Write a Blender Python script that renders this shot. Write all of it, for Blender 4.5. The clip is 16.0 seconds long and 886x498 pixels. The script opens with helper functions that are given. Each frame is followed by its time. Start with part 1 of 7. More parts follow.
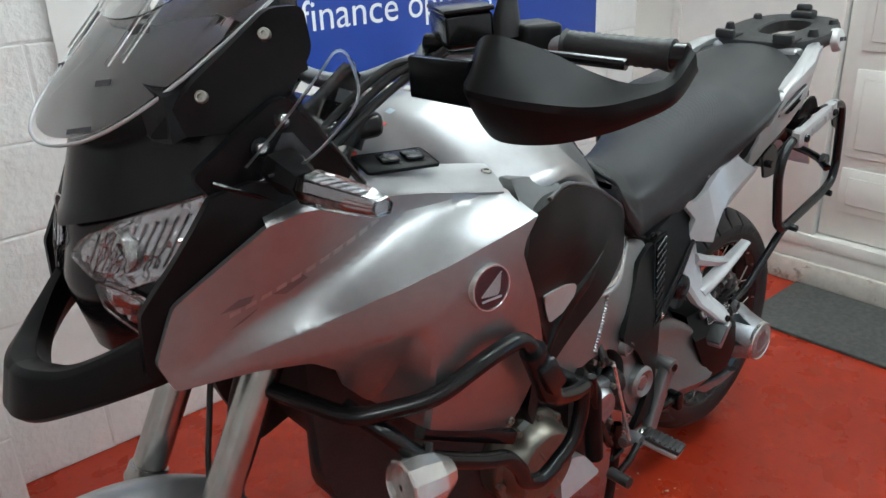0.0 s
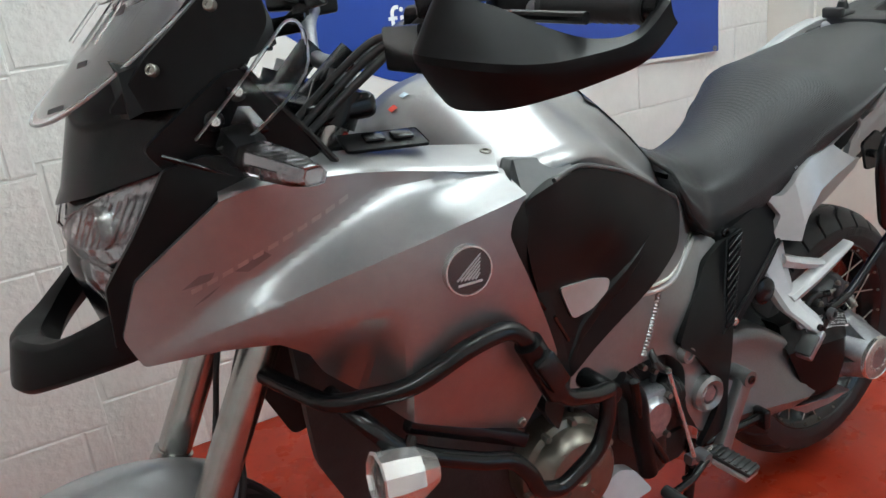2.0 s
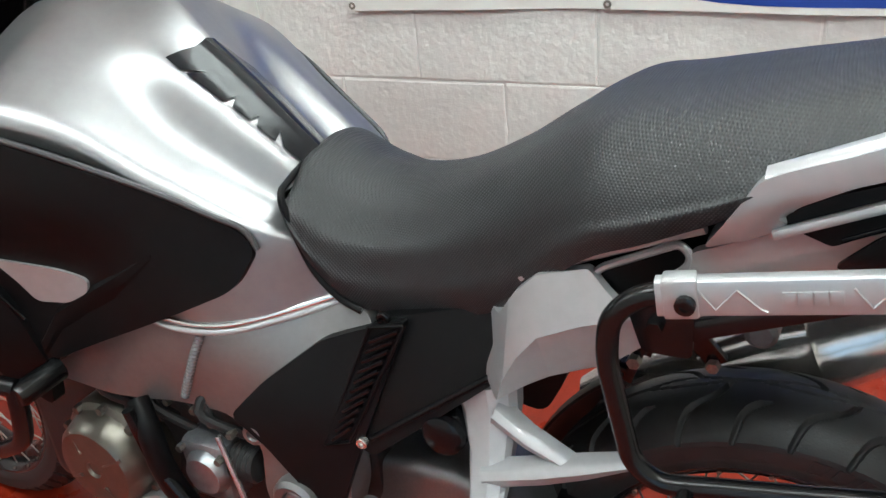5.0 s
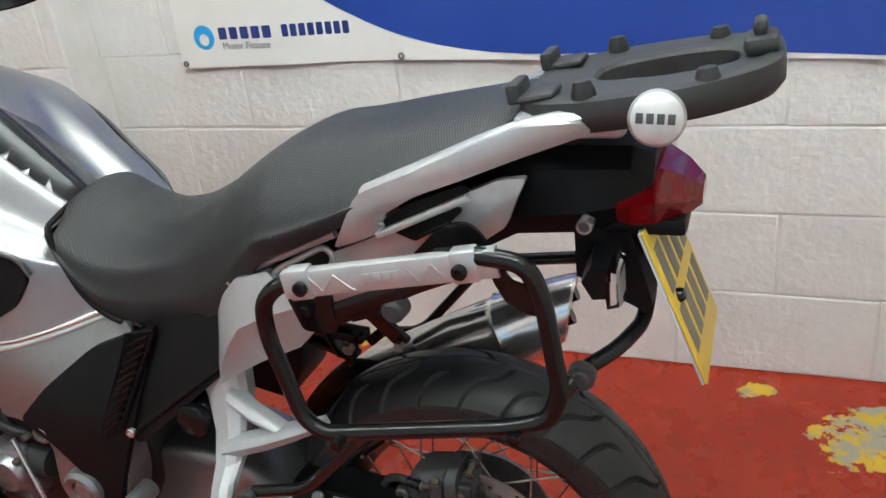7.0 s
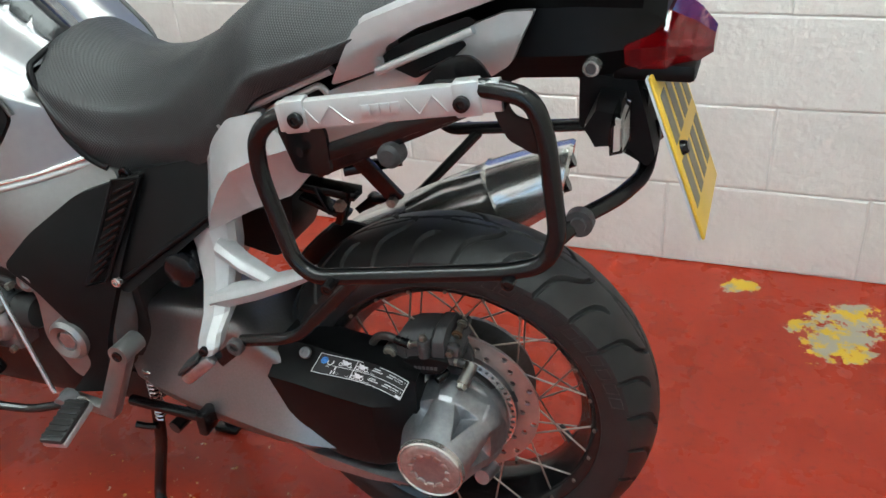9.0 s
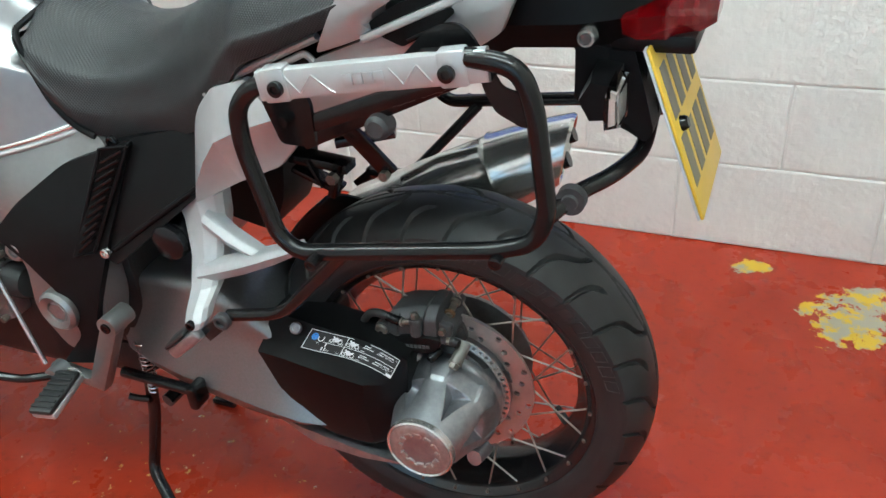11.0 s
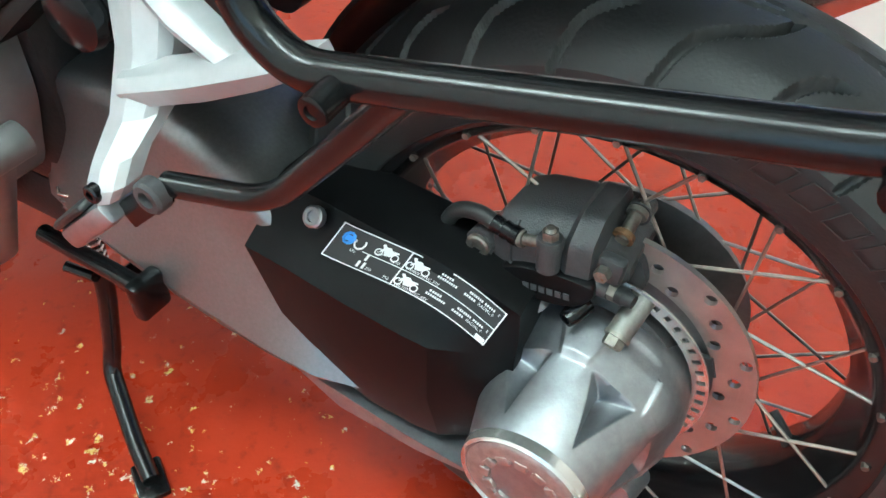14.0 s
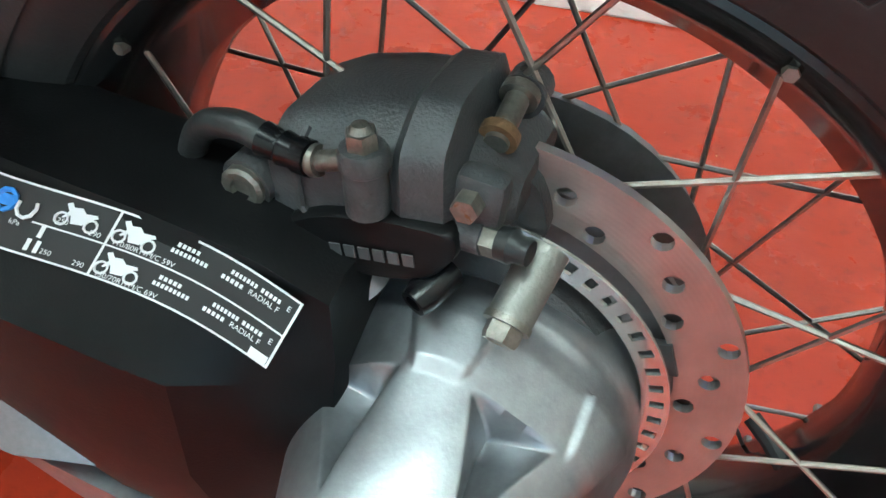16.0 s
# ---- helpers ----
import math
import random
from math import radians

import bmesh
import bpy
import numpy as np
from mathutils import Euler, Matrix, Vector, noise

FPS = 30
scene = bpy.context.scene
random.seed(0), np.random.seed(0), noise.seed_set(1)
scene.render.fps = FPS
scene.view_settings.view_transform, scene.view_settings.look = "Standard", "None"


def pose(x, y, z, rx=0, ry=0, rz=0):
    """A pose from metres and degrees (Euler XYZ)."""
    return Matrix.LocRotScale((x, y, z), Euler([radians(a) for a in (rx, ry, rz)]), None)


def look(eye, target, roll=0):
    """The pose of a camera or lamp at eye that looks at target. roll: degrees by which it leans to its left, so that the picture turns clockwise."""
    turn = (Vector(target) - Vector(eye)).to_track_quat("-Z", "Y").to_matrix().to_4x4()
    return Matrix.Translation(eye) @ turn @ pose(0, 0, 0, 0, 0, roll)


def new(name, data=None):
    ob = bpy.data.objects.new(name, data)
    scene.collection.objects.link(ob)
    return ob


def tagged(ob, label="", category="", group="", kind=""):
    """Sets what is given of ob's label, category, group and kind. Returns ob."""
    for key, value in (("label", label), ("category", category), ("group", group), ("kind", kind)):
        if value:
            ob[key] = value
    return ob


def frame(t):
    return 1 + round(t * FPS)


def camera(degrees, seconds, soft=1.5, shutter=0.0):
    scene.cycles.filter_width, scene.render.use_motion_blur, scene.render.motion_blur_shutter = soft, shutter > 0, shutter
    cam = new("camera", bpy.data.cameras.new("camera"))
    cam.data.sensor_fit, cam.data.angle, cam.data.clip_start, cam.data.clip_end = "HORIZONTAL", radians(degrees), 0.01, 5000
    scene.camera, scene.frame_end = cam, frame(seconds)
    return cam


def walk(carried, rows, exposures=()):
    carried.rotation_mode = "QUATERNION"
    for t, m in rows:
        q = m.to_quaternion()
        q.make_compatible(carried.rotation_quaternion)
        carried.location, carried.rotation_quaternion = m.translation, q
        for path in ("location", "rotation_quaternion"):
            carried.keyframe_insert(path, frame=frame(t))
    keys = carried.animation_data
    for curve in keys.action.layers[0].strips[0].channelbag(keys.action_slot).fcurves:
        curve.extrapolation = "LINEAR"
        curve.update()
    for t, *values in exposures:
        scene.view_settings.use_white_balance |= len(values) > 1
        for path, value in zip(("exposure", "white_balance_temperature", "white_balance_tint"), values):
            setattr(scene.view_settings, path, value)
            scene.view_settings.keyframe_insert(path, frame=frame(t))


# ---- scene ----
cam = camera(56.7, 16.0)
PATH = [
    (0, (-0.9504, -0.9833, 1.3446), (0.2595, 0.4096, 0.5726), -1.98),
    (0.5, (-0.9741, -0.9697, 1.3558), (0.1972, 0.4898, 0.6502), -3.16),
    (1, (-0.959, -0.994, 1.3637), (0.1325, 0.5359, 0.6795), -4.56),
    (1.5, (-0.8937, -1.0978, 1.3226), (0.1489, 0.4722, 0.6532), -4.62),
    (2, (-0.7418, -1.0917, 1.2602), (0.1472, 0.5602, 0.5667), -6.15),
    (2.5, (-0.4708, -1.047, 1.2611), (0.2416, 0.6573, 0.4945), -7.41),
    (3, (-0.1541, -1.0821, 1.2539), (0.1559, 0.7355, 0.4791), -7.49),
    (3.5, (0.1178, -1.0464, 1.2358), (0.1083, 0.7813, 0.4239), -8.75),
    (4, (0.4136, -0.8832, 1.1986), (0.2485, 0.9228, 0.3554), -7.19),
    (4.5, (0.649, -0.7983, 1.1749), (0.0803, 0.9018, 0.2882), -7.70),
    (5, (0.8353, -0.7941, 1.2109), (-0.0155, 0.7794, 0.3164), -5.82),
    (5.2, (0.895, -0.8011, 1.2165), (0.0327, 0.7687, 0.3264), -6.27),
    (7.3, (1.1969, -0.8924, 1.2499), (0.5012, 0.7937, 0.4296), -6.49),
    (7.5, (1.1969, -0.8906, 1.2374), (0.5071, 0.7803, 0.3816), -6.26),
    (8, (1.1851, -0.904, 1.1824), (0.5193, 0.7481, 0.2729), -4.97),
    (8.5, (1.1752, -0.916, 1.1674), (0.5256, 0.7, 0.1842), -4.41),
    (10.8, (1.1904, -0.891, 1.1565), (0.4959, 0.6793, 0.1309), -4.24),
    (11, (1.1972, -0.8759, 1.15), (0.5026, 0.6764, 0.0973), -4.26),
    (11.5, (1.1801, -0.827, 1.1284), (0.4319, 0.6356, -0.0122), -4.58),
    (12, (1.1048, -0.7289, 1.1121), (0.3678, 0.6782, -0.1032), -4.16),
    (12.5, (1.0889, -0.6397, 1.1144), (0.3749, 0.7209, -0.1657), -3.55),
    (13, (1.0846, -0.5601, 1.0781), (0.2276, 0.6926, -0.2245), -0.50),
    (13.5, (1.0085, -0.5202, 1.0094), (0.1789, 0.714, -0.3279), -1.66),
    (14, (0.9361, -0.4362, 0.8464), (0.157, 0.7902, -0.5279), -1.50),
    (14.5, (0.8998, -0.3418, 0.7168), (0.2705, 0.9591, -0.6659), 0.78),
    (15, (0.8959, -0.2907, 0.6606), (0.3014, 1.0553, -0.694), 1.19),
    (15.5, (0.9052, -0.2844, 0.655), (0.3247, 1.0797, -0.6874), -0.00),
    (16, (0.8988, -0.268, 0.6392), (0.3229, 1.1078, -0.6932), -0.80),
]
walk(cam, [(t, look(eye, target, roll)) for t, eye, target, roll in PATH], [(0, 0.08, 6150, 3), (2, 0.12, 6300, 3), (3, 0.2, 6450, 2), (4.4, 0.14, 6450, 3), (5, 0.3, 6450, 4), (8, 0.24, 6450, 2), (8.5, 0.36, 6400, 1), (11, 0.6, 6100, -4), (12, 0.9, 5950, -10), (13, 1.05, 5950, -10), (14, 1.22, 5950, -10), (16, 1.17, 5950, -10)])

# ---- light ----
world = bpy.data.worlds.new("world")
scene.world = world
world.use_nodes = True
world.node_tree.nodes["Background"].inputs[0].default_value = (0.55, 0.75, 1.0, 1)
world.node_tree.nodes["Background"].inputs[1].default_value = 1.1
scene.view_settings.exposure = 0.0

# ---- materials ----
def node(nt, kind, **values):
    n = nt.nodes.new(kind)
    for key, value in values.items():
        if key in n.inputs:
            n.inputs[key].default_value = value
    return n


def material(name, colour, rough=0.5, metal=0.0, vary=0.12, scale=30.0, bump=0.0, bump_scale=200.0, coat=0.0, dirt=None, dirt_scale=6.0, dirt_at=0.6, spec=0.5, deep=0.002):
    """A surface with a two-scale change of tone, an optional second colour in stains, and fine relief."""
    m = bpy.data.materials.new(name)
    m.use_nodes = True
    nt = m.node_tree
    b = nt.nodes["Principled BSDF"]
    b.inputs["Metallic"].default_value = metal
    b.inputs["Coat Weight"].default_value = coat
    b.inputs["Specular IOR Level"].default_value = spec
    b.inputs["Coat Roughness"].default_value = 0.08
    co = node(nt, "ShaderNodeTexCoord")
    n1 = node(nt, "ShaderNodeTexNoise", Scale=scale, Detail=5.0, Roughness=0.6)
    nt.links.new(co.outputs["Object"], n1.inputs["Vector"])
    ramp = node(nt, "ShaderNodeMapRange")
    ramp.inputs["From Min"].default_value, ramp.inputs["From Max"].default_value = 0.3, 0.7
    ramp.inputs["To Min"].default_value, ramp.inputs["To Max"].default_value = 1 - vary, 1 + vary
    nt.links.new(n1.outputs["Fac"], ramp.inputs["Value"])
    tone = node(nt, "ShaderNodeMix")
    tone.data_type, tone.blend_type = "RGBA", "MULTIPLY"
    tone.inputs["Factor"].default_value = 1.0
    tone.inputs["A"].default_value = (*colour, 1)
    tone.inputs[6].default_value = (*colour, 1)
    comb = node(nt, "ShaderNodeCombineColor")
    for i in range(3):
        nt.links.new(ramp.outputs["Result"], comb.inputs[i])
    nt.links.new(comb.outputs["Color"], tone.inputs[7])
    last = tone.outputs[2]
    if dirt:
        n2 = node(nt, "ShaderNodeTexNoise", Scale=dirt_scale, Detail=8.0, Roughness=0.65)
        nt.links.new(co.outputs["Object"], n2.inputs["Vector"])
        r2 = node(nt, "ShaderNodeMapRange")
        r2.inputs["From Min"].default_value, r2.inputs["From Max"].default_value = dirt_at, dirt_at + 0.06
        nt.links.new(n2.outputs["Fac"], r2.inputs["Value"])
        mx = node(nt, "ShaderNodeMix")
        mx.data_type = "RGBA"
        nt.links.new(r2.outputs["Result"], mx.inputs["Factor"])
        nt.links.new(last, mx.inputs[6])
        mx.inputs[7].default_value = (*dirt, 1)
        last = mx.outputs[2]
    nt.links.new(last, b.inputs["Base Color"])
    rr = node(nt, "ShaderNodeMapRange")
    rr.inputs["From Min"].default_value, rr.inputs["From Max"].default_value = 0.25, 0.75
    spread = 0.008 if metal > 0.5 else 0.025
    rr.inputs["To Min"].default_value, rr.inputs["To Max"].default_value = max(rough - spread, 0.02), min(rough + spread, 1)
    nt.links.new(n1.outputs["Fac"], rr.inputs["Value"])
    nt.links.new(rr.outputs["Result"], b.inputs["Roughness"])
    if bump:
        n3 = node(nt, "ShaderNodeTexNoise", Scale=bump_scale, Detail=4.0)
        nt.links.new(co.outputs["Object"], n3.inputs["Vector"])
        bp = node(nt, "ShaderNodeBump", Strength=bump, Distance=deep)
        nt.links.new(n3.outputs["Fac"], bp.inputs["Height"])
        nt.links.new(bp.outputs["Normal"], b.inputs["Normal"])
    return m


def glass(name, colour=(1, 1, 1), rough=0.03, ior=1.45):
    m = bpy.data.materials.new(name)
    m.use_nodes = True
    b = m.node_tree.nodes["Principled BSDF"]
    b.inputs["Base Color"].default_value = (*colour, 1)
    b.inputs["Roughness"].default_value = rough
    b.inputs["Transmission Weight"].default_value = 1.0
    b.inputs["IOR"].default_value = ior
    return m


def glowing(name, colour, strength):
    m = bpy.data.materials.new(name)
    m.use_nodes = True
    b = m.node_tree.nodes["Principled BSDF"]
    b.inputs["Emission Color"].default_value = (*colour, 1)
    b.inputs["Emission Strength"].default_value = strength
    return m


SILVER = material("silver_paint", (0.34, 0.34, 0.345), 0.38, 0.92, 0.04, 60, 0.015, 1500, coat=0.12)
SILVER_LIGHT = material("light_silver_paint", (0.47, 0.475, 0.485), 0.36, 0.55, 0.04, 60, 0.015, 1500, coat=0.2)
FRAME_SILVER = material("cast_silver_paint", (0.27, 0.27, 0.272), 0.36, 0.8, 0.05, 80, 0.02, 700)
ALLOY = material("cast_alloy", (0.34, 0.35, 0.37), 0.38, 0.88, 0.14, 90, 0.06, 450, dirt=(0.2, 0.2, 0.19), dirt_scale=70, dirt_at=0.7)
STEEL = material("polished_steel", (0.7, 0.69, 0.67), 0.2, 0.85, 0.06, 40)
BRUSHED = material("brushed_tube_steel", (0.42, 0.41, 0.39), 0.25, 1.0, 0.08, 60)
DISC_STEEL = material("disc_steel", (0.46, 0.43, 0.4), 0.36, 0.85, 0.12, 40, 0.1, 300)
BOLT = material("zinc_bolt", (0.24, 0.225, 0.2), 0.45, 0.9, 0.25, 200, 0.2, 600, dirt=(0.22, 0.12, 0.05), dirt_scale=90, dirt_at=0.62)
BLACK_SATIN = material("black_satin_plastic", (0.0045, 0.0045, 0.005), 0.4, 0.0, 0.2, 60, 0.08, 900, spec=0.17)
BLACK_GLOSS = material("black_gloss_paint", (0.005, 0.005, 0.006), 0.22, 0.0, 0.1, 40, spec=0.3)
BLACK_METAL = material("black_powder_coat", (0.005, 0.005, 0.0055), 0.22, 0.0, 0.03, 60, spec=0.4)
CASTING_GREY = material("dark_grey_casting", (0.06, 0.06, 0.063), 0.5, 0.3, 0.2, 90, 0.3, 700)
RUBBER = material("tyre_rubber", (0.02, 0.02, 0.0205), 0.46, 0.0, 0.25, 25, 0.15, 350, spec=0.45)
VINYL = material("black_seat_vinyl", (0.021, 0.0215, 0.023), 0.48, 0.0, 0.12, 40, spec=0.5)
CLEAR = glass("clear_plastic")
RED_LENS = glass("red_lens", (0.3, 0.002, 0.006), 0.06)
RED_LENS.node_tree.nodes["Principled BSDF"].inputs["Transmission Weight"].default_value = 0.55
RED_LENS.node_tree.nodes["Principled BSDF"].inputs["Specular IOR Level"].default_value = 0.4


def weave(m, pitch, strength, turns=((0, radians(38), 0), (0, radians(-38), 0))):
    """Adds a fine weave, or flutes if both turns are the same, to a material's relief."""
    nt = m.node_tree
    b = nt.nodes["Principled BSDF"]
    co = node(nt, "ShaderNodeTexCoord")
    waves = []
    for turn in turns:
        mp = node(nt, "ShaderNodeMapping")
        mp.inputs["Rotation"].default_value = turn
        nt.links.new(co.outputs["Object"], mp.inputs["Vector"])
        w = node(nt, "ShaderNodeTexWave", Scale=0.314 / pitch)
        nt.links.new(mp.outputs["Vector"], w.inputs["Vector"])
        waves.append(w.outputs["Fac"])
    mul = node(nt, "ShaderNodeMath")
    mul.operation = "MULTIPLY"
    nt.links.new(waves[0], mul.inputs[0])
    nt.links.new(waves[1], mul.inputs[1])
    bp = node(nt, "ShaderNodeBump", Strength=strength, Distance=0.001)
    nt.links.new(mul.outputs[0], bp.inputs["Height"])
    nt.links.new(bp.outputs["Normal"], b.inputs["Normal"])


weave(VINYL, 0.0028, 0.62)

# ---- shape helpers ----
CY = 0.03  # the motorcycle's middle plane


def V(*a):
    return Vector(a)


def fillet(points, r, seg=4, closed=True):
    """A polyline with its corners rounded by r."""
    pts = [Vector(p) for p in points]
    out = []
    count = len(pts)
    for i, p in enumerate(pts):
        if not closed and i in (0, count - 1):
            out.append(p)
            continue
        a, b = pts[i - 1] - p, pts[(i + 1) % count] - p
        k = min(r, a.length * 0.45, b.length * 0.45)
        s, e = p + a.normalized() * k, p + b.normalized() * k
        for j in range(seg + 1):
            u = j / seg
            out.append(s * (1 - u) ** 2 + p * 2 * u * (1 - u) + e * u * u)
    return out


def curve(points, seg=6, closed=False):
    """A smooth line through the points."""
    pts = [Vector(p) for p in points]
    n = len(pts)
    out = []
    for i in range(n if closed else n - 1):
        p0 = pts[(i - 1) % n] if closed or i else pts[0]
        p1, p2 = pts[i], pts[(i + 1) % n]
        p3 = pts[(i + 2) % n] if closed or i + 2 < n else pts[-1]
        for j in range(seg):
            u = j / seg
            out.append(0.5 * (2 * p1 + (p2 - p0) * u + (2 * p0 - 5 * p1 + 4 * p2 - p3) * u * u + (3 * p1 - p0 - 3 * p2 + p3) * u ** 3))
    if not closed:
        out.append(pts[-1])
    return out


def loft(rings, caps=True, closed=True):
    bm = bmesh.new()
    rows = [[bm.verts.new(p) for p in ring] for ring in rings]
    n = len(rows[0])
    for a, b in zip(rows, rows[1:]):
        for i in range(n if closed else n - 1):
            j = (i + 1) % n
            bm.faces.new((a[i], a[j], b[j], b[i]))
    if caps and closed:
        bm.faces.new(rows[0][::-1])
        bm.faces.new(rows[-1])
    bmesh.ops.recalc_face_normals(bm, faces=bm.faces)
    return bm


def tube(points, r, n=12, bend=0.0, closed=False, seg=5, caps=True):
    """A round bar along the points, with bends of that radius."""
    pts = fillet(points, bend, seg, closed) if bend else [Vector(p) for p in points]
    count = len(pts)
    up = None
    rings = []
    for i, p in enumerate(pts):
        if closed:
            d = pts[(i + 1) % count] - pts[i - 1]
        else:
            d = pts[min(i + 1, count - 1)] - pts[max(i - 1, 0)]
        d.normalize()
        if up is None:
            up = d.cross(V(0.3, 0.2, 1)).normalized()
        up = (up - d * up.dot(d)).normalized()
        side = d.cross(up)
        rad = r[i] if isinstance(r, (list, tuple)) else r
        rings.append([p + (up * math.cos(a) + side * math.sin(a)) * rad for a in (2 * math.pi * k / n for k in range(n))])
    if closed:
        rings.append(rings[0])
        bm = loft(rings, False)
        bmesh.ops.remove_doubles(bm, verts=bm.verts, dist=1e-6)
        return bm
    return loft(rings, caps)


def spun(profile, n=48, axis="y", centre=(0, 0, 0), caps=False):
    """A body of revolution: rows of (radius, along)."""
    rings = []
    c = Vector(centre)
    for r, h in profile:
        ring = []
        for k in range(n):
            a = 2 * math.pi * k / n
            u, w = r * math.cos(a), r * math.sin(a)
            ring.append(c + (V(u, h, w) if axis == "y" else V(u, w, h) if axis == "z" else V(h, u, w)))
        rings.append(ring)
    return loft(rings, caps)


def sheet(control):
    """A smooth depth y(x, z) through a few control points (x, z, y)."""
    c = np.array(control, float)
    n = len(c)

    def basis(d):
        return np.where(d > 1e-9, d * d * np.log(np.maximum(d, 1e-9)), 0.0)

    k = basis(np.hypot(c[:, None, 0] - c[None, :, 0], c[:, None, 1] - c[None, :, 1])) + np.eye(n) * 1e-4
    p = np.c_[np.ones(n), c[:, :2]]
    a = np.block([[k, p], [p.T, np.zeros((3, 3))]])
    w = np.linalg.solve(a, np.r_[c[:, 2], 0, 0, 0])

    def depth(x, z):
        return float(basis(np.hypot(c[:, 0] - x, c[:, 1] - z)) @ w[:n] + w[n] + w[n + 1] * x + w[n + 2] * z)

    return depth


def panel(outline, depth, thick=0.006, step=0.02, corner=0.01, cuts=()):
    """A moulded sheet: an outline in x and z, bent to the depth and given a thickness towards +y."""
    bm = bmesh.new()
    pts = fillet([(x, z) for x, z in outline], corner, 4) if corner else [Vector(p) for p in outline]
    bm.faces.new([bm.verts.new((p[0], 0, p[1])) for p in pts])
    xs, zs = [p[0] for p in pts], [p[1] for p in pts]
    for lo, hi, no in ((min(xs), max(xs), (1, 0, 0)), (min(zs), max(zs), (0, 0, 1))):
        k = lo + step
        while k < hi:
            bmesh.ops.bisect_plane(bm, geom=bm.verts[:] + bm.edges[:] + bm.faces[:], plane_co=Vector(no) * k, plane_no=no)
            k += step
    for (ax, az), (bx, bz) in cuts:
        bmesh.ops.bisect_plane(bm, geom=bm.verts[:] + bm.edges[:] + bm.faces[:], plane_co=(ax, 0, az), plane_no=(bz - az, 0, ax - bx))
    bmesh.ops.triangulate(bm, faces=[f for f in bm.faces if len(f.verts) > 4])
    for v in bm.verts:
        v.co.y = depth(v.co.x, v.co.z) if callable(depth) else depth
    bmesh.ops.recalc_face_normals(bm, faces=bm.faces)
    front = bm.faces[:]
    rim = [e for e in bm.edges if len(e.link_faces) == 1]
    twin = {v: bm.verts.new(v.co + V(0, thick, 0)) for v in bm.verts[:]}
    for f in front:
        bm.faces.new([twin[v] for v in reversed(f.verts)])
    for e in rim:
        a, b = e.verts
        bm.faces.new((a, b, twin[b], twin[a]))
    bmesh.ops.recalc_face_normals(bm, faces=bm.faces)
    return bm


def block(x0, x1, y0, y1, z0, z1, bevel=0.0, seg=2):
    bm = bmesh.new()
    bmesh.ops.create_cube(bm, size=1)
    bmesh.ops.scale(bm, vec=(x1 - x0, y1 - y0, z1 - z0), verts=bm.verts)
    bmesh.ops.translate(bm, vec=((x0 + x1) / 2, (y0 + y1) / 2, (z0 + z1) / 2), verts=bm.verts)
    if bevel:
        bmesh.ops.bevel(bm, geom=bm.edges[:], offset=bevel, segments=seg, affect="EDGES", profile=0.5)
    return bm


def joined(*parts_of):
    """Several bmeshes as one."""
    bm = bmesh.new()
    for one in parts_of:
        data = bpy.data.meshes.new("tmp")
        one.to_mesh(data)
        one.free()
        bm.from_mesh(data)
        bpy.data.meshes.remove(data)
    return bm


def moved(bm, m):
    bmesh.ops.transform(bm, matrix=m, verts=bm.verts)
    return bm


def mirrored(bm):
    """The right-hand twin of a left-hand part, about the motorcycle's middle plane."""
    one = bm.copy()
    for v in one.verts:
        v.co.y = 2 * CY - v.co.y
    bmesh.ops.reverse_faces(one, faces=one.faces)
    return one


def part(name, bm, mat, parent=None, label="", sharp=35, m=None):
    data = bpy.data.meshes.new(name)
    bm.to_mesh(data)
    bm.free()
    data.materials.append(mat)
    data.polygons.foreach_set("use_smooth", [True] * len(data.polygons))
    data.set_sharp_from_angle(angle=radians(sharp))
    ob = new(name, data)
    if m is not None:
        ob.matrix_local = m
    if parent:
        ob.parent = parent
    return tagged(ob, label)


def thing(name, label, category, group="", kind=""):
    ob = new(name)
    return tagged(ob, label, category, group, kind)


def pierced(loops, y0, y1, centre=(0, 0)):
    """A flat plate in x and z, bounded by the first loop and pierced by the others, from y0 to y1."""
    bm = bmesh.new()
    rims = []
    for loop in loops:
        vs = [bm.verts.new((centre[0] + x, y0, centre[1] + z)) for x, z in loop]
        rims.append([bm.edges.new((vs[i], vs[(i + 1) % len(vs)])) for i in range(len(vs))])
    bmesh.ops.triangle_fill(bm, use_beauty=True, use_dissolve=False, edges=[e for r in rims for e in r])
    front = bm.faces[:]
    edge = [e for e in bm.edges if len(e.link_faces) == 1]
    twin = {v: bm.verts.new((v.co.x, y1, v.co.z)) for v in bm.verts[:]}
    for f in front:
        bm.faces.new([twin[v] for v in reversed(f.verts)])
    for e in edge:
        a, b = e.verts
        bm.faces.new((a, b, twin[b], twin[a]))
    bmesh.ops.recalc_face_normals(bm, faces=bm.faces)
    return bm


def ring_points(r, n=32, cx=0.0, cz=0.0, turn=0.0):
    return [(cx + r * math.cos(turn + 2 * math.pi * k / n), cz + r * math.sin(turn + 2 * math.pi * k / n)) for k in range(n)]


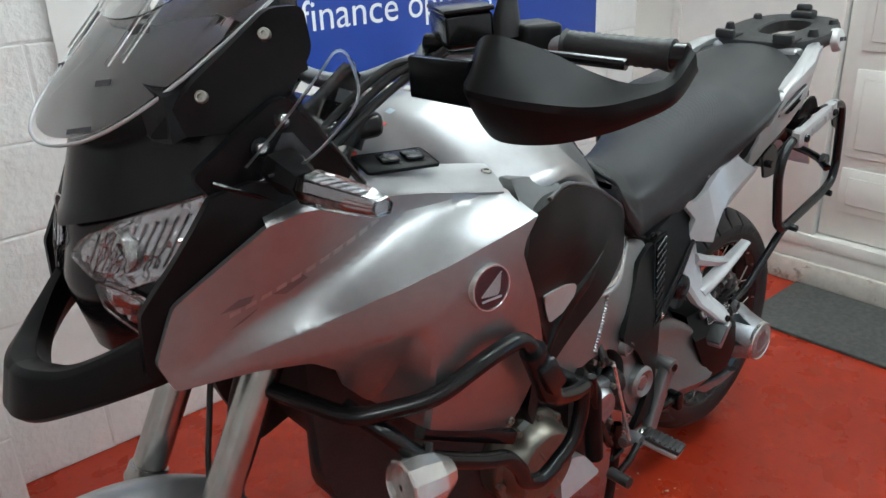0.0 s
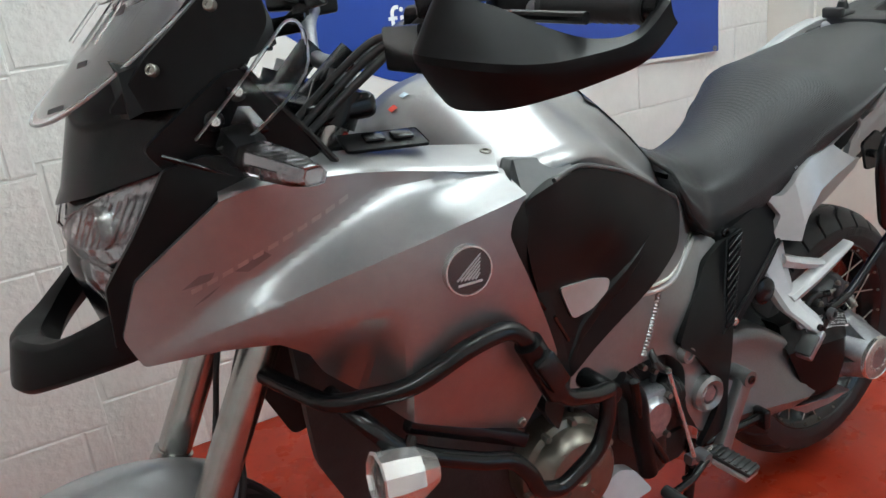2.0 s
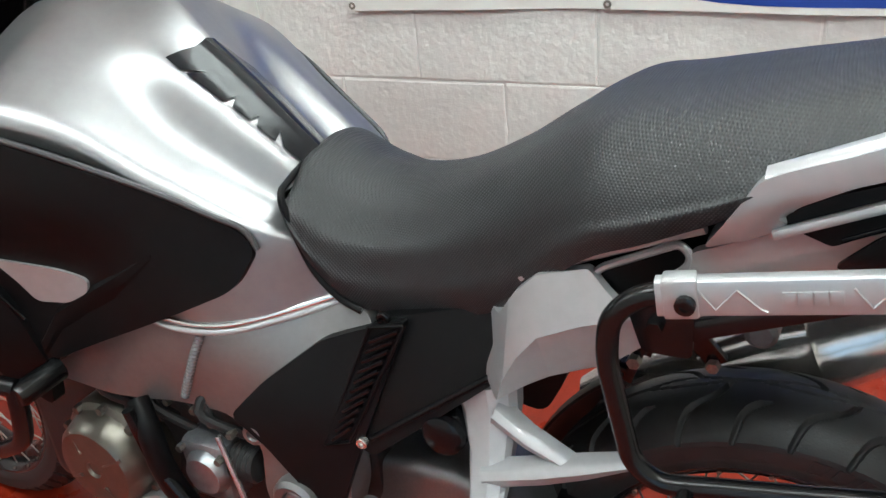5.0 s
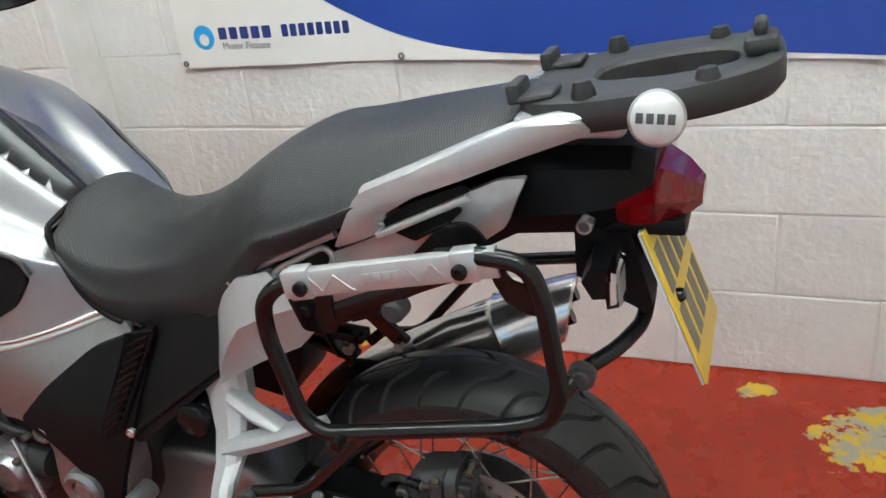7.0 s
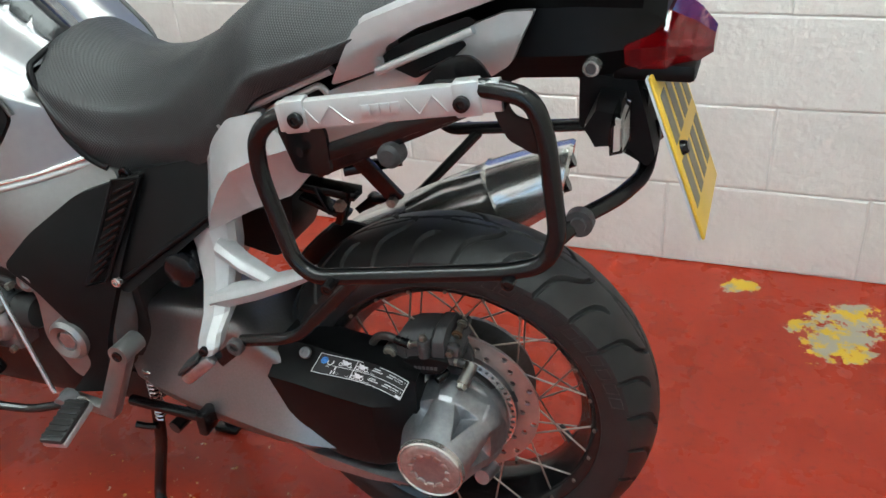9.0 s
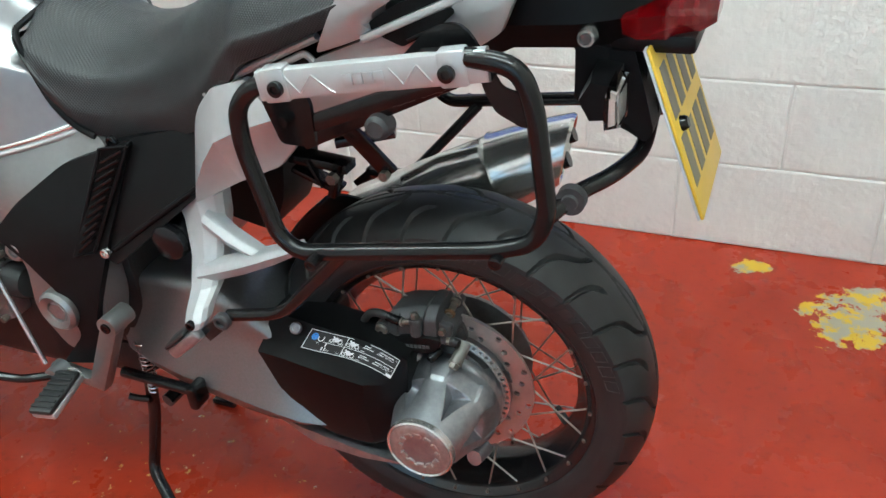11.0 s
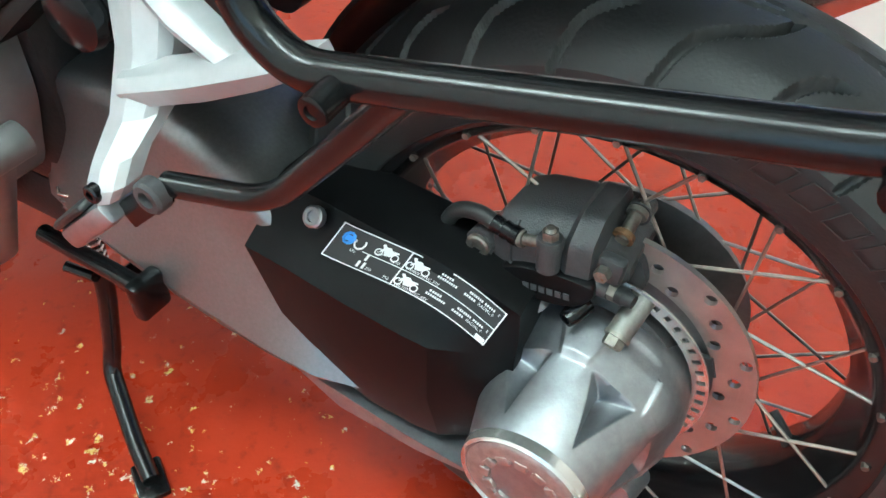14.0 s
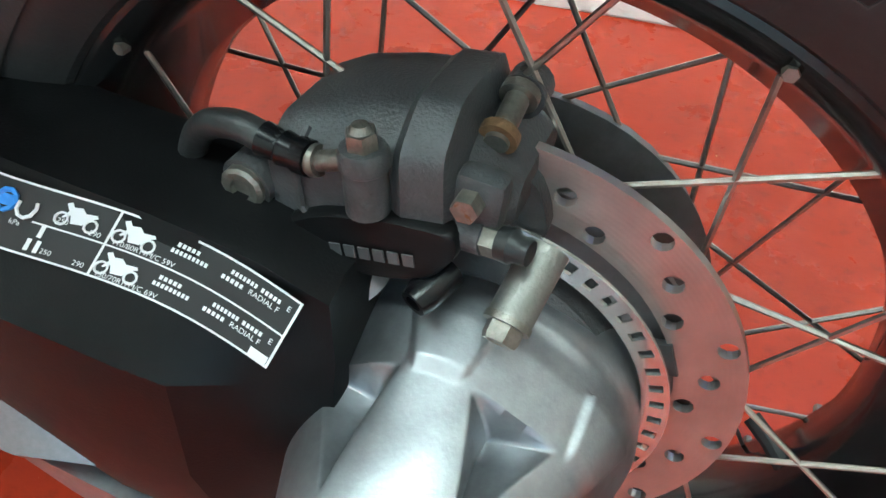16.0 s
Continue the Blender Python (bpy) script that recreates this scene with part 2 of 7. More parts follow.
def beam(a, b, w, h, bevel=0.003, up=(0, 1, 0), taper=1.0):
    """A bar with a rounded rectangular section from a to b; w lies across, h along up."""
    a, b = Vector(a), Vector(b)
    d = (b - a).normalized()
    u = Vector(up)
    u = (u - d * u.dot(d)).normalized()
    s = d.cross(u)
    rings = []
    for p, k in ((a, 1.0), (b, taper)):
        sq = fillet([(w * k / 2, h * k / 2), (-w * k / 2, h * k / 2), (-w * k / 2, -h * k / 2), (w * k / 2, -h * k / 2)], bevel, 2)
        rings.append([p + s * q[0] + u * q[1] for q in sq])
    return loft(rings)


def bolt(at, r=0.006, h=0.004, direction=(0, -1, 0), socket=True):
    """A round-headed screw with a hexagon socket, standing on a surface at a point."""
    d = Vector(direction).normalized()
    pr = [(0.0, h * 0.4), (r * 0.48, h * 0.4), (r * 0.5, h), (r * 0.82, h), (r, h * 0.7), (r, -0.003)] if socket else [(0.0, h), (r * 0.9, h), (r, h * 0.7), (r, -0.003)]
    bm = spun(pr, 12 if socket else 6, "z")
    return moved(bm, Matrix.Translation(at) @ d.to_track_quat("Z", "Y").to_matrix().to_4x4())


def bar_mark(a, b, w, t=0.0008, up=(0, 0, 1), out=(0, -1, 0)):
    """A flat painted bar from a to b, lying on a surface that faces out."""
    a, b, o = Vector(a), Vector(b), Vector(out).normalized()
    d = (b - a).normalized()
    s = o.cross(d).normalized() * w / 2
    bm = bmesh.new()
    low = [bm.verts.new(p) for p in (a - s, b - s, b + s, a + s)]
    top = [bm.verts.new(v.co + o * t) for v in low]
    bm.faces.new(top)
    for i in range(4):
        j = (i + 1) % 4
        bm.faces.new((low[i], low[j], top[j], top[i]))
    bmesh.ops.recalc_face_normals(bm, faces=bm.faces)
    return bm

# ---- the room ----
WALL = material("white_block_paint", (0.74, 0.72, 0.70), 0.5, 0.0, 0.05, 8, 0.75, 44, dirt=(0.5, 0.46, 0.42), dirt_scale=22, dirt_at=0.735, deep=0.006)
MORTAR = material("painted_mortar", (0.7, 0.68, 0.66), 0.6, 0.0, 0.06, 12, 0.3, 200)
CEILING = material("ceiling_board", (0.8, 0.79, 0.78), 0.8)
DOOR = material("cream_door_paint", (0.68, 0.65, 0.6), 0.4, 0, 0.04, 10)
BASE = material("worn_cream_concrete", (0.55, 0.5, 0.44), 0.8, 0, 0.15, 20, 0.6, 90, dirt=(0.3, 0.24, 0.2), dirt_scale=12, dirt_at=0.58)
MAT = material("grey_door_mat", (0.075, 0.075, 0.07), 0.95, 0, 0.3, 60, 0.6, 500)
DIM = material("far_pale_wall", (0.72, 0.72, 0.72), 0.7, 0, 0.1, 4)


def floor_paint():
    """Red floor paint, worn through to yellow paint and bare concrete in a few patches and many chips."""
    m = bpy.data.materials.new("red_floor_paint")
    m.use_nodes = True
    nt = m.node_tree
    b = nt.nodes["Principled BSDF"]
    co = node(nt, "ShaderNodeNewGeometry").outputs["Position"]

    def noise_fac(scale, detail=6.0, rough=0.6):
        n = node(nt, "ShaderNodeTexNoise", Scale=scale, Detail=detail, Roughness=rough)
        nt.links.new(co, n.inputs["Vector"])
        return n.outputs["Fac"]

    def math_node(op, a, c, clamp=False):
        n = node(nt, "ShaderNodeMath")
        n.operation, n.use_clamp = op, clamp
        for i, v in enumerate((a, c)):
            if isinstance(v, (int, float)):
                n.inputs[i].default_value = v
            else:
                nt.links.new(v, n.inputs[i])
        return n.outputs[0]

    def blend(fac, a, c):
        n = node(nt, "ShaderNodeMix")
        n.data_type = "RGBA"
        nt.links.new(fac, n.inputs["Factor"])
        for i, v in ((6, a), (7, c)):
            if isinstance(v, tuple):
                n.inputs[i].default_value = (*v, 1)
            else:
                nt.links.new(v, n.inputs[i])
        return n.outputs[2]

    def step(v, lo, hi):
        n = node(nt, "ShaderNodeMapRange")
        n.inputs["From Min"].default_value, n.inputs["From Max"].default_value = lo, hi
        nt.links.new(v, n.inputs["Value"])
        return n.outputs["Result"]

    def near(x, y, r):
        n = node(nt, "ShaderNodeVectorMath")
        n.operation = "DISTANCE"
        nt.links.new(co, n.inputs[0])
        n.inputs[1].default_value = (x, y, 0)
        return math_node("SUBTRACT", 1.0, math_node("DIVIDE", n.outputs["Value"], r), False)

    tone = blend(step(noise_fac(3.0), 0.3, 0.7), (0.31, 0.025, 0.009), (0.37, 0.032, 0.011))
    tone = blend(step(noise_fac(45.0), 0.55, 0.75), tone, (0.22, 0.02, 0.01))
    rough_noise = noise_fac(11.0, 8.0, 0.7)
    # chips, thickest on the trodden part beside the stand
    chips = math_node("ADD", noise_fac(42.0, 6.0, 0.7), math_node("MULTIPLY", math_node("MAXIMUM", near(0.3, -0.25, 0.7), 0.0), 0.13))
    chip_mask = step(chips, 0.712, 0.728)
    # three worn patches by the wall
    patch = math_node("MAXIMUM", math_node("MAXIMUM", near(1.42, 0.78, 0.12), near(1.47, 0.88, 0.08)), math_node("MAXIMUM", near(1.2, 0.95, 0.05), near(0.15, 1.02, 0.1)))
    patch_mask = step(math_node("ADD", math_node("MULTIPLY", patch, 0.9), math_node("MULTIPLY", rough_noise, 2.6)), 1.6, 1.62)
    worn = blend(step(noise_fac(16.0, 6.0, 0.7), 0.46, 0.54), (0.6, 0.38, 0.03), (0.36, 0.32, 0.25))
    speck = blend(step(noise_fac(60.0), 0.45, 0.55), (0.6, 0.42, 0.12), (0.55, 0.5, 0.44))
    colour = blend(chip_mask, tone, speck)
    colour = blend(patch_mask, colour, worn)
    b.inputs["Specular IOR Level"].default_value = 0.35
    nt.links.new(colour, b.inputs["Base Color"])
    nt.links.new(math_node("ADD", math_node("MULTIPLY", math_node("MAXIMUM", chip_mask, patch_mask), 0.35), step(noise_fac(7.0), -0.2, 2.2)), b.inputs["Roughness"])
    bp = node(nt, "ShaderNodeBump", Strength=0.2, Distance=0.004)
    nt.links.new(math_node("SUBTRACT", noise_fac(30.0), math_node("MULTIPLY", math_node("MAXIMUM", chip_mask, patch_mask), 0.4)), bp.inputs["Height"])
    nt.links.new(bp.outputs["Normal"], b.inputs["Normal"])
    return m


FLOOR = floor_paint()
tagged(part("floor", block(-4.2, 2.2, -2.6, 1.3, -0.1, 0.0), FLOOR), "red painted concrete floor with worn patches", "floor", kind="structure")
north = tagged(part("wall_north", block(-0.66, 2.0, 1.0475, 1.3, 0, 2.7), MORTAR), "white painted concrete block wall", "wall", kind="structure")
pier = tagged(part("wall_north_pier", block(-4.2, -0.66, 0.9175, 1.3, 0, 2.7), MORTAR), "white painted concrete block wall standing proud", "wall", kind="structure")
# Unseen: wall placed for pale reflections, doorway added to admit bluish sky light.
tagged(part("wall_south", joined(block(-4.2, 0.75, -2.6, -2.4, 0, 2.7), block(1.75, 2.2, -2.6, -2.4, 0, 2.7), block(0.75, 1.75, -2.6, -2.4, 2.1, 2.7)), DIM), "plain pale unseen wall, added for its reflections, with an opening for bluish light", "wall", kind="structure")
# Added ground out of view, kept pale so no red bounces in.
tagged(part("ground", block(-12, 12, -30, -2.6, -0.12, -0.02), BASE), "plain pale ground, unseen, outside the added opening", "ground", kind="structure")
tagged(part("wall_west", block(-4.4, -4.2, -2.6, 1.3, 0, 2.7), DIM), "plain pale wall", "wall", kind="structure")
tagged(part("ceiling", block(-4.4, 2.2, -2.6, 1.3, 2.7, 2.8), CEILING), "plain pale ceiling", "ceiling", kind="structure")
tagged(part("floor_mat", block(1.46, 1.85, -1.0, 0.24, 0.0, 0.012, 0.004), MAT), "grey rubber door mat lying on the red floor", "mat")

# concrete blocks, thickly painted
def block_mesh(w, h, seed):
    rnd = random.Random(seed)
    bm = block(-w / 2, w / 2, 0, 0.012, -h / 2, h / 2)
    bmesh.ops.subdivide_edges(bm, edges=[e for e in bm.edges if abs(e.verts[0].co.y) < 1e-6 and abs(e.verts[1].co.y) < 1e-6], cuts=2, use_grid_fill=True)
    for v in bm.verts:
        if v.co.y < 1e-4:
            edge = abs(v.co.x) > w / 2 - 0.001 or abs(v.co.z) > h / 2 - 0.001
            v.co.y = 0.0018 + rnd.uniform(-0.0012, 0.0006) if edge else rnd.uniform(-0.001, 0.0006)
            if not edge:
                v.co.x = math.copysign(w / 2 - rnd.uniform(0.003, 0.006), v.co.x)
                v.co.z = math.copysign(h / 2 - rnd.uniform(0.002, 0.005), v.co.z)
            else:
                v.co.x += rnd.uniform(-0.002, 0.002)
                v.co.z += rnd.uniform(-0.002, 0.002)
    data = bpy.data.meshes.new("block")
    bm.to_mesh(data)
    bm.free()
    data.materials.append(WALL)
    return data


COURSES = [0.0, 0.225, 0.44, 0.655, 0.87, 1.09, 1.31, 1.53, 1.75, 1.97, 2.19, 2.41, 2.62]
BLOCKS = {}
def lay(parent, x0, x1, y, phase):
    for r, (z0, z1) in enumerate(zip(COURSES, COURSES[1:])):
        x = x0 - 1.0 + (phase + (0.235 if r % 2 else 0.0)) % 0.47
        k = 0
        while x < x1:
            a, b = max(x, x0), min(x + 0.47, x1)
            if b - a > 0.03:
                key = (round(b - a, 3), round(z1 - z0, 3), (k * 7 + r * 3) % 4)
                if key not in BLOCKS:
                    BLOCKS[key] = block_mesh(key[0] - 0.004, key[1] - 0.004, int(key[0] * 1000) + key[2] * 17)
                ob = new("concrete_block", BLOCKS[key])
                ob.location = ((a + b) / 2, y, (z0 + z1) / 2)
                ob.parent = parent
            x += 0.47
            k += 1


lay(north, -0.66, 1.88, 1.044, 0.31)
lay(pier, -1.8, -0.66, 0.914, 0.2)

# east wall with a panelled door over a worn base
tagged(part("wall_east", joined(block(1.88, 2.2, 0.36, 1.055, 0, 2.7), block(1.88, 2.2, -2.4, -0.62, 0, 2.7), block(1.88, 2.2, -0.62, 0.36, 2.2, 2.7)), DOOR), "cream painted wall beside the door", "wall", kind="structure")
door = thing("door_1", "cream painted panelled door, closed", "door", kind="structure")
part("door_leaf", block(1.9, 1.94, -0.55, 0.212, 0.2, 2.15, 0.003), DOOR, door)
for y0, y1 in ((-0.5, -0.22), (-0.12, 0.16)):
    for z0, z1 in ((0.3, 0.46), (0.5, 0.8), (0.86, 1.3), (1.36, 2.0)):
        part("door_panel", joined(block(1.893, 1.902, y0, y1, z0, z1, 0.004), block(1.886, 1.895, y0 + 0.03, y1 - 0.03, z0 + 0.03, z1 - 0.03, 0.006)), DOOR, door)
part("door_frame", joined(block(1.872, 1.95, 0.218, 0.362, 0.11, 2.2, 0.004), block(1.872, 1.95, -0.62, -0.555, 0.11, 2.2, 0.004), block(1.872, 1.95, -0.62, 0.362, 2.155, 2.2, 0.004)), DOOR, door)
part("door_sill", joined(block(1.86, 1.96, -0.62, 0.362, 0.15, 0.196, 0.006), block(1.868, 1.96, -0.62, 0.362, 0.095, 0.15, 0.004)), DOOR, door)
tagged(part("trim_base", block(1.855, 1.9, -2.0, 1.05, 0, 0.095, 0.008), BASE), "worn cream concrete base below the door", "base", kind="structure")
tagged(part("trim_post", block(1.865, 1.885, 0.84, 0.87, 0.09, 2.7, 0.003), DOOR), "narrow cream corner post", "trim", kind="structure")

# banner
BAN_WHITE = material("white_banner_vinyl", (0.78, 0.76, 0.73), 0.35, 0, 0.03, 6)
BAN_BLUE = material("blue_banner_print", (0.022, 0.06, 0.32), 0.3, 0, 0.06, 5)
BAN_NAVY = material("navy_print", (0.02, 0.04, 0.2), 0.4)
BAN_CYAN = material("cyan_print", (0.03, 0.35, 0.75), 0.4)
PRINT_W = material("white_print", (0.82, 0.83, 0.85), 0.4, 0, 0.02)
EYELET = material("eyelet_metal", (0.3, 0.28, 0.25), 0.4, 0.9)


def ban_y(x, z):
    return 1.03 + 0.004 * math.sin(x * 7) + 0.003 * math.sin(x * 17 + z * 6) - 0.004 * max(0, 0.95 - z) * 4


banner = thing("banner", "white and blue vinyl advertising banner hung on the wall", "banner")
part("sheet", panel([(-0.35, 0.835), (0.3, 0.838), (0.9, 0.822), (1.6, 0.8), (1.605, 1.6), (-0.35, 1.6)], ban_y, 0.002, 0.06, 0), BAN_WHITE, banner, "white glossy vinyl")
WAVE = curve([(-0.3, 1.33), (-0.126, 1.19), (0.0, 1.08), (0.14, 0.985), (0.33, 0.9), (0.56, 0.85), (0.93, 0.836), (1.2, 0.826), (1.6, 0.803)], 4)
part("print_field", panel([(p[0], p[1]) for p in WAVE] + [(1.602, 1.59), (-0.3, 1.59)], lambda x, z: ban_y(x, z) - 0.0012, 0.001, 0.06, 0), BAN_BLUE, banner, "deep blue printed field")
for x0, x1, z, w, n, mat_b in ((-0.212, -0.035, 0.926, 0.032, 5, BAN_NAVY), (-0.012, 0.19, 0.926, 0.032, 8, BAN_NAVY)):
    for k in range(n):
        ax, bx = x0 + (x1 - x0) * k / n, x0 + (x1 - x0) * (k + 0.72) / n
        part("print_bar", panel([(ax, z - w / 2), (bx, z - w / 2), (bx, z + w / 2), (ax, z + w / 2)], lambda x, q: ban_y(x, q) - 0.001, 0.0008, 0.03, 0.004), mat_b, banner)
part("print_ring", pierced([ring_points(0.033, 32, -0.262, 0.917), ring_points(0.016, 24, -0.262, 0.911)], ban_y(-0.262, 0.92) - 0.0015, ban_y(-0.262, 0.92) - 0.0005), BAN_CYAN, banner)
for x, z in ((-0.337, 0.848), (0.323, 0.848), (0.92, 0.838), (1.58, 0.815)):
    part("eyelet", pierced([ring_points(0.009, 16, x, z), ring_points(0.004, 12, x, z)], ban_y(x, z) - 0.003, ban_y(x, z) - 0.0005), EYELET, banner)


def lamp_strip(x, y):
    ob = thing("ceiling_light", "long white fluorescent ceiling light", "light", "ceiling lights")
    ob.location = (x, y, 2.7)
    part("housing", block(-0.62, 0.62, -0.22, 0.22, -0.05, 0.0, 0.008), CEILING, ob)
    for y0 in (-0.15, 0.05):
        part("diffuser", block(-0.6, 0.6, y0, y0 + 0.1, -0.085, -0.05, 0.012), TUBE_GLOW, ob)


TUBE_GLOW = glowing("fluorescent_diffuser", (0.92, 1.0, 1.01), 22)
for sx, sy in ((-0.2, -0.95), (1.25, -0.95), (-2.6, -1.3), (0.7, 0.4)):
    lamp_strip(sx, sy)

# ---- the motorcycle: tank, seat, bodywork ----
bike = thing("motorcycle", "silver and black adventure touring motorcycle on its centre stand", "motorcycle")


def both(name, bm, mat, label="", sharp=35):
    """A left-hand part and its right-hand twin."""
    twin = mirrored(bm)
    return part(name, bm, mat, bike, label, sharp), part(name, twin, mat, bike, label, sharp)


TANK = [(-0.292, 0.965, 0.1, 0.86), (-0.27, 0.997, 0.128, 0.84), (-0.235, 1.03, 0.152, 0.83), (-0.21, 1.047, 0.176, 0.815), (-0.185, 1.06, 0.214, 0.805), (-0.15, 1.071, 0.246, 0.79), (-0.08, 1.084, 0.262, 0.76), (-0.02, 1.08, 0.246, 0.74), (0.05, 1.051, 0.225, 0.72),
        (0.13, 0.989, 0.206, 0.706), (0.19, 0.934, 0.186, 0.702), (0.24, 0.884, 0.16, 0.708), (0.28, 0.843, 0.13, 0.718), (0.31, 0.814, 0.112, 0.728)]


def tank_half(top, w, bot, x, side=-1):
    """Half a section of the tank, the ridge first; behind the filler a flat crown lies a little to the left."""
    h = max(top - bot, 0.02)
    k = min(1.0, h / 0.3)
    e = 0.02 * min(1.0, max(0.0, (x + 0.06) / 0.17))
    q = min(1.0, max(0.0, x / 0.15))
    g = min(1.0, max(0.0, (x - 0.0) / 0.11)) * min(1.0, max(0.0, (0.31 - x) / 0.06))
    span = lambda front, rear: w * (front + (rear - front) * q)
    e1 = e * (1 - 0.75 * g) if side < 0 else e * (1 + 1.7 * g)
    flat = g if side < 0 else 0.0
    pts = [(0.0, top), (0.25 * w, top - (0.01 - 0.004 * flat) * k - 0.8 * e1), (span(0.45, 0.43), top - (0.033 - 0.013 * flat) * k - 1.1 * e1), (span(0.66, 0.62), top - (0.06 - 0.006 * flat) * k - e), (span(0.84, 0.78), top - 0.085 * k - 0.5 * e), (span(0.95, 0.88), top - 0.1 * k - 0.2 * e), (span(1.0, 0.93), top - 0.115 * k), (span(0.995, 0.945), top - 0.125 * k), (span(0.97, 0.955), top - 0.145 * k), (span(0.94, 0.965), top - 0.175 * k), (span(0.91, 0.985), top - 0.235 * k), (span(0.88, 1.01), bot)]
    near = lambda p: max(0.0, 1 - p / (0.7 * w)) * g
    return curve([(p - side * 0.036 * near(p), z + 0.014 * near(p)) for p, z in pts], 4)


TANK_A = curve([V(*s[:3]) for s in TANK], 4)
TANK_B = curve([V(s[3], 0, 0) for s in TANK], 4)


def tank_ring(a, b):
    args = (a.y, a.z, b.x, a.x)
    return [V(a.x, CY - p[0], p[1]) for p in tank_half(*args, -1)] + [V(a.x, CY + p[0], p[1]) for p in reversed(tank_half(*args, 1)[1:])]


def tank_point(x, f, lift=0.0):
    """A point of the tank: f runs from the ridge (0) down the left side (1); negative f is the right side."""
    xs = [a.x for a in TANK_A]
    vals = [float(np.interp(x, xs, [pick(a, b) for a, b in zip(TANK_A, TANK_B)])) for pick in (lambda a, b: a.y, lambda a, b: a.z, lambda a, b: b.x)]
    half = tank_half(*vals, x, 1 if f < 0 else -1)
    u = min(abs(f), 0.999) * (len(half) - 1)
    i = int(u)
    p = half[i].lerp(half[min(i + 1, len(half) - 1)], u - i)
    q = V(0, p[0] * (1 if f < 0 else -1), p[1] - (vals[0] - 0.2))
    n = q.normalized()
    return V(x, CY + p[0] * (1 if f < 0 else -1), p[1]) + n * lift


def tank_patch(outline, lift=0.003, step=0.05):
    """A thin film on the tank, from an outline in (x, f)."""
    bm = bmesh.new()
    bm.faces.new([bm.verts.new((x, f, 0)) for x, f in outline])
    for no, lo, hi, st in (((1, 0, 0), -0.3, 0.36, 0.012), ((0, 1, 0), -1, 1, 0.03)):
        k = lo
        while k < hi:
            bmesh.ops.bisect_plane(bm, geom=bm.verts[:] + bm.edges[:] + bm.faces[:], plane_co=Vector(no) * k, plane_no=no)
            k += st
    bmesh.ops.triangulate(bm, faces=bm.faces[:])
    for v in bm.verts:
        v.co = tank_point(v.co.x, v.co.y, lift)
    bmesh.ops.recalc_face_normals(bm, faces=bm.faces)
    return bm


tank = part("fuel_tank", loft([tank_ring(a, b) for a, b in zip(TANK_A, TANK_B)]), SILVER, bike, "silver metallic fuel tank", 50)

# filler cap, lying in the top of the tank
cap = part("filler_cap", moved(spun([(0, 0.006), (0.026, 0.006), (0.03, 0.003), (0.034, 0.006), (0.05, 0.007), (0.058, 0.003), (0.06, -0.008)], 40, "z"), pose(-0.075, CY, 1.074, 0, 0, 0)), STEEL, tank, "round steel filler cap with a lock")
for k in range(6):
    a = k * math.pi / 3
    part("cap_screw", bolt((-0.075 + 0.043 * math.cos(a), CY + 0.043 * math.sin(a), 1.08), 0.004, 0.002, (0, 0, 1)), BOLT, cap)
part("lock_cover", moved(block(-0.02, 0.02, -0.008, 0.008, 0.005, 0.011, 0.003), pose(-0.075, CY, 1.075, 0, 0, 0)), ALLOY, cap)

# black pad with torn edges down the back of the tank
PAD_BLACK = material("gloss_black_film", (0.012, 0.012, 0.014), 0.16, 0.0, 0.05, 60, spec=0.25)
PAD = [(0.108, -0.11), (0.116, -0.02), (0.113, 0.061), (0.104, 0.099), (0.094, 0.152), (0.115, 0.158), (0.137, 0.099), (0.121, 0.156), (0.163, 0.152), (0.17, 0.095), (0.173, 0.144), (0.191, 0.141), (0.196, 0.095), (0.2, 0.141), (0.22, 0.137), (0.219, 0.084), (0.229, 0.133), (0.252, 0.129), (0.255, 0.046), (0.253, -0.1), (0.2, -0.115), (0.15, -0.115)]
part("tank_pad", tank_patch(PAD, 0.004), PAD_BLACK, tank, "gloss black protective film with torn-looking edges")
# two small stickers on the front of the tank
STICK_R = material("red_sticker", (0.6, 0.05, 0.03), 0.4)
STICK_B = material("pale_blue_sticker", (0.45, 0.55, 0.62), 0.4)
part("sticker", tank_patch([(-0.22, 0.06), (-0.21, 0.06), (-0.21, 0.085), (-0.22, 0.085)]), STICK_R, tank, "small red warning sticker")
part("sticker", tank_patch([(-0.196, 0.04), (-0.186, 0.04), (-0.186, 0.06), (-0.196, 0.06)]), STICK_B, tank, "small pale blue sticker")

# bright lower seam of the tank
both("tank_seam", tube(curve([(0.06, -0.184, 0.724), (0.12, -0.178, 0.708), (0.18, -0.162, 0.704), (0.24, -0.128, 0.712), (0.305, -0.088, 0.728)], 6), 0.0042, 10), STEEL, "bright steel seam")
both("tank_seam", tube(curve([(0.06, -0.188, 0.716), (0.12, -0.182, 0.7), (0.18, -0.166, 0.696), (0.24, -0.132, 0.704), (0.308, -0.09, 0.72)], 6), 0.004, 10), SILVER_LIGHT)

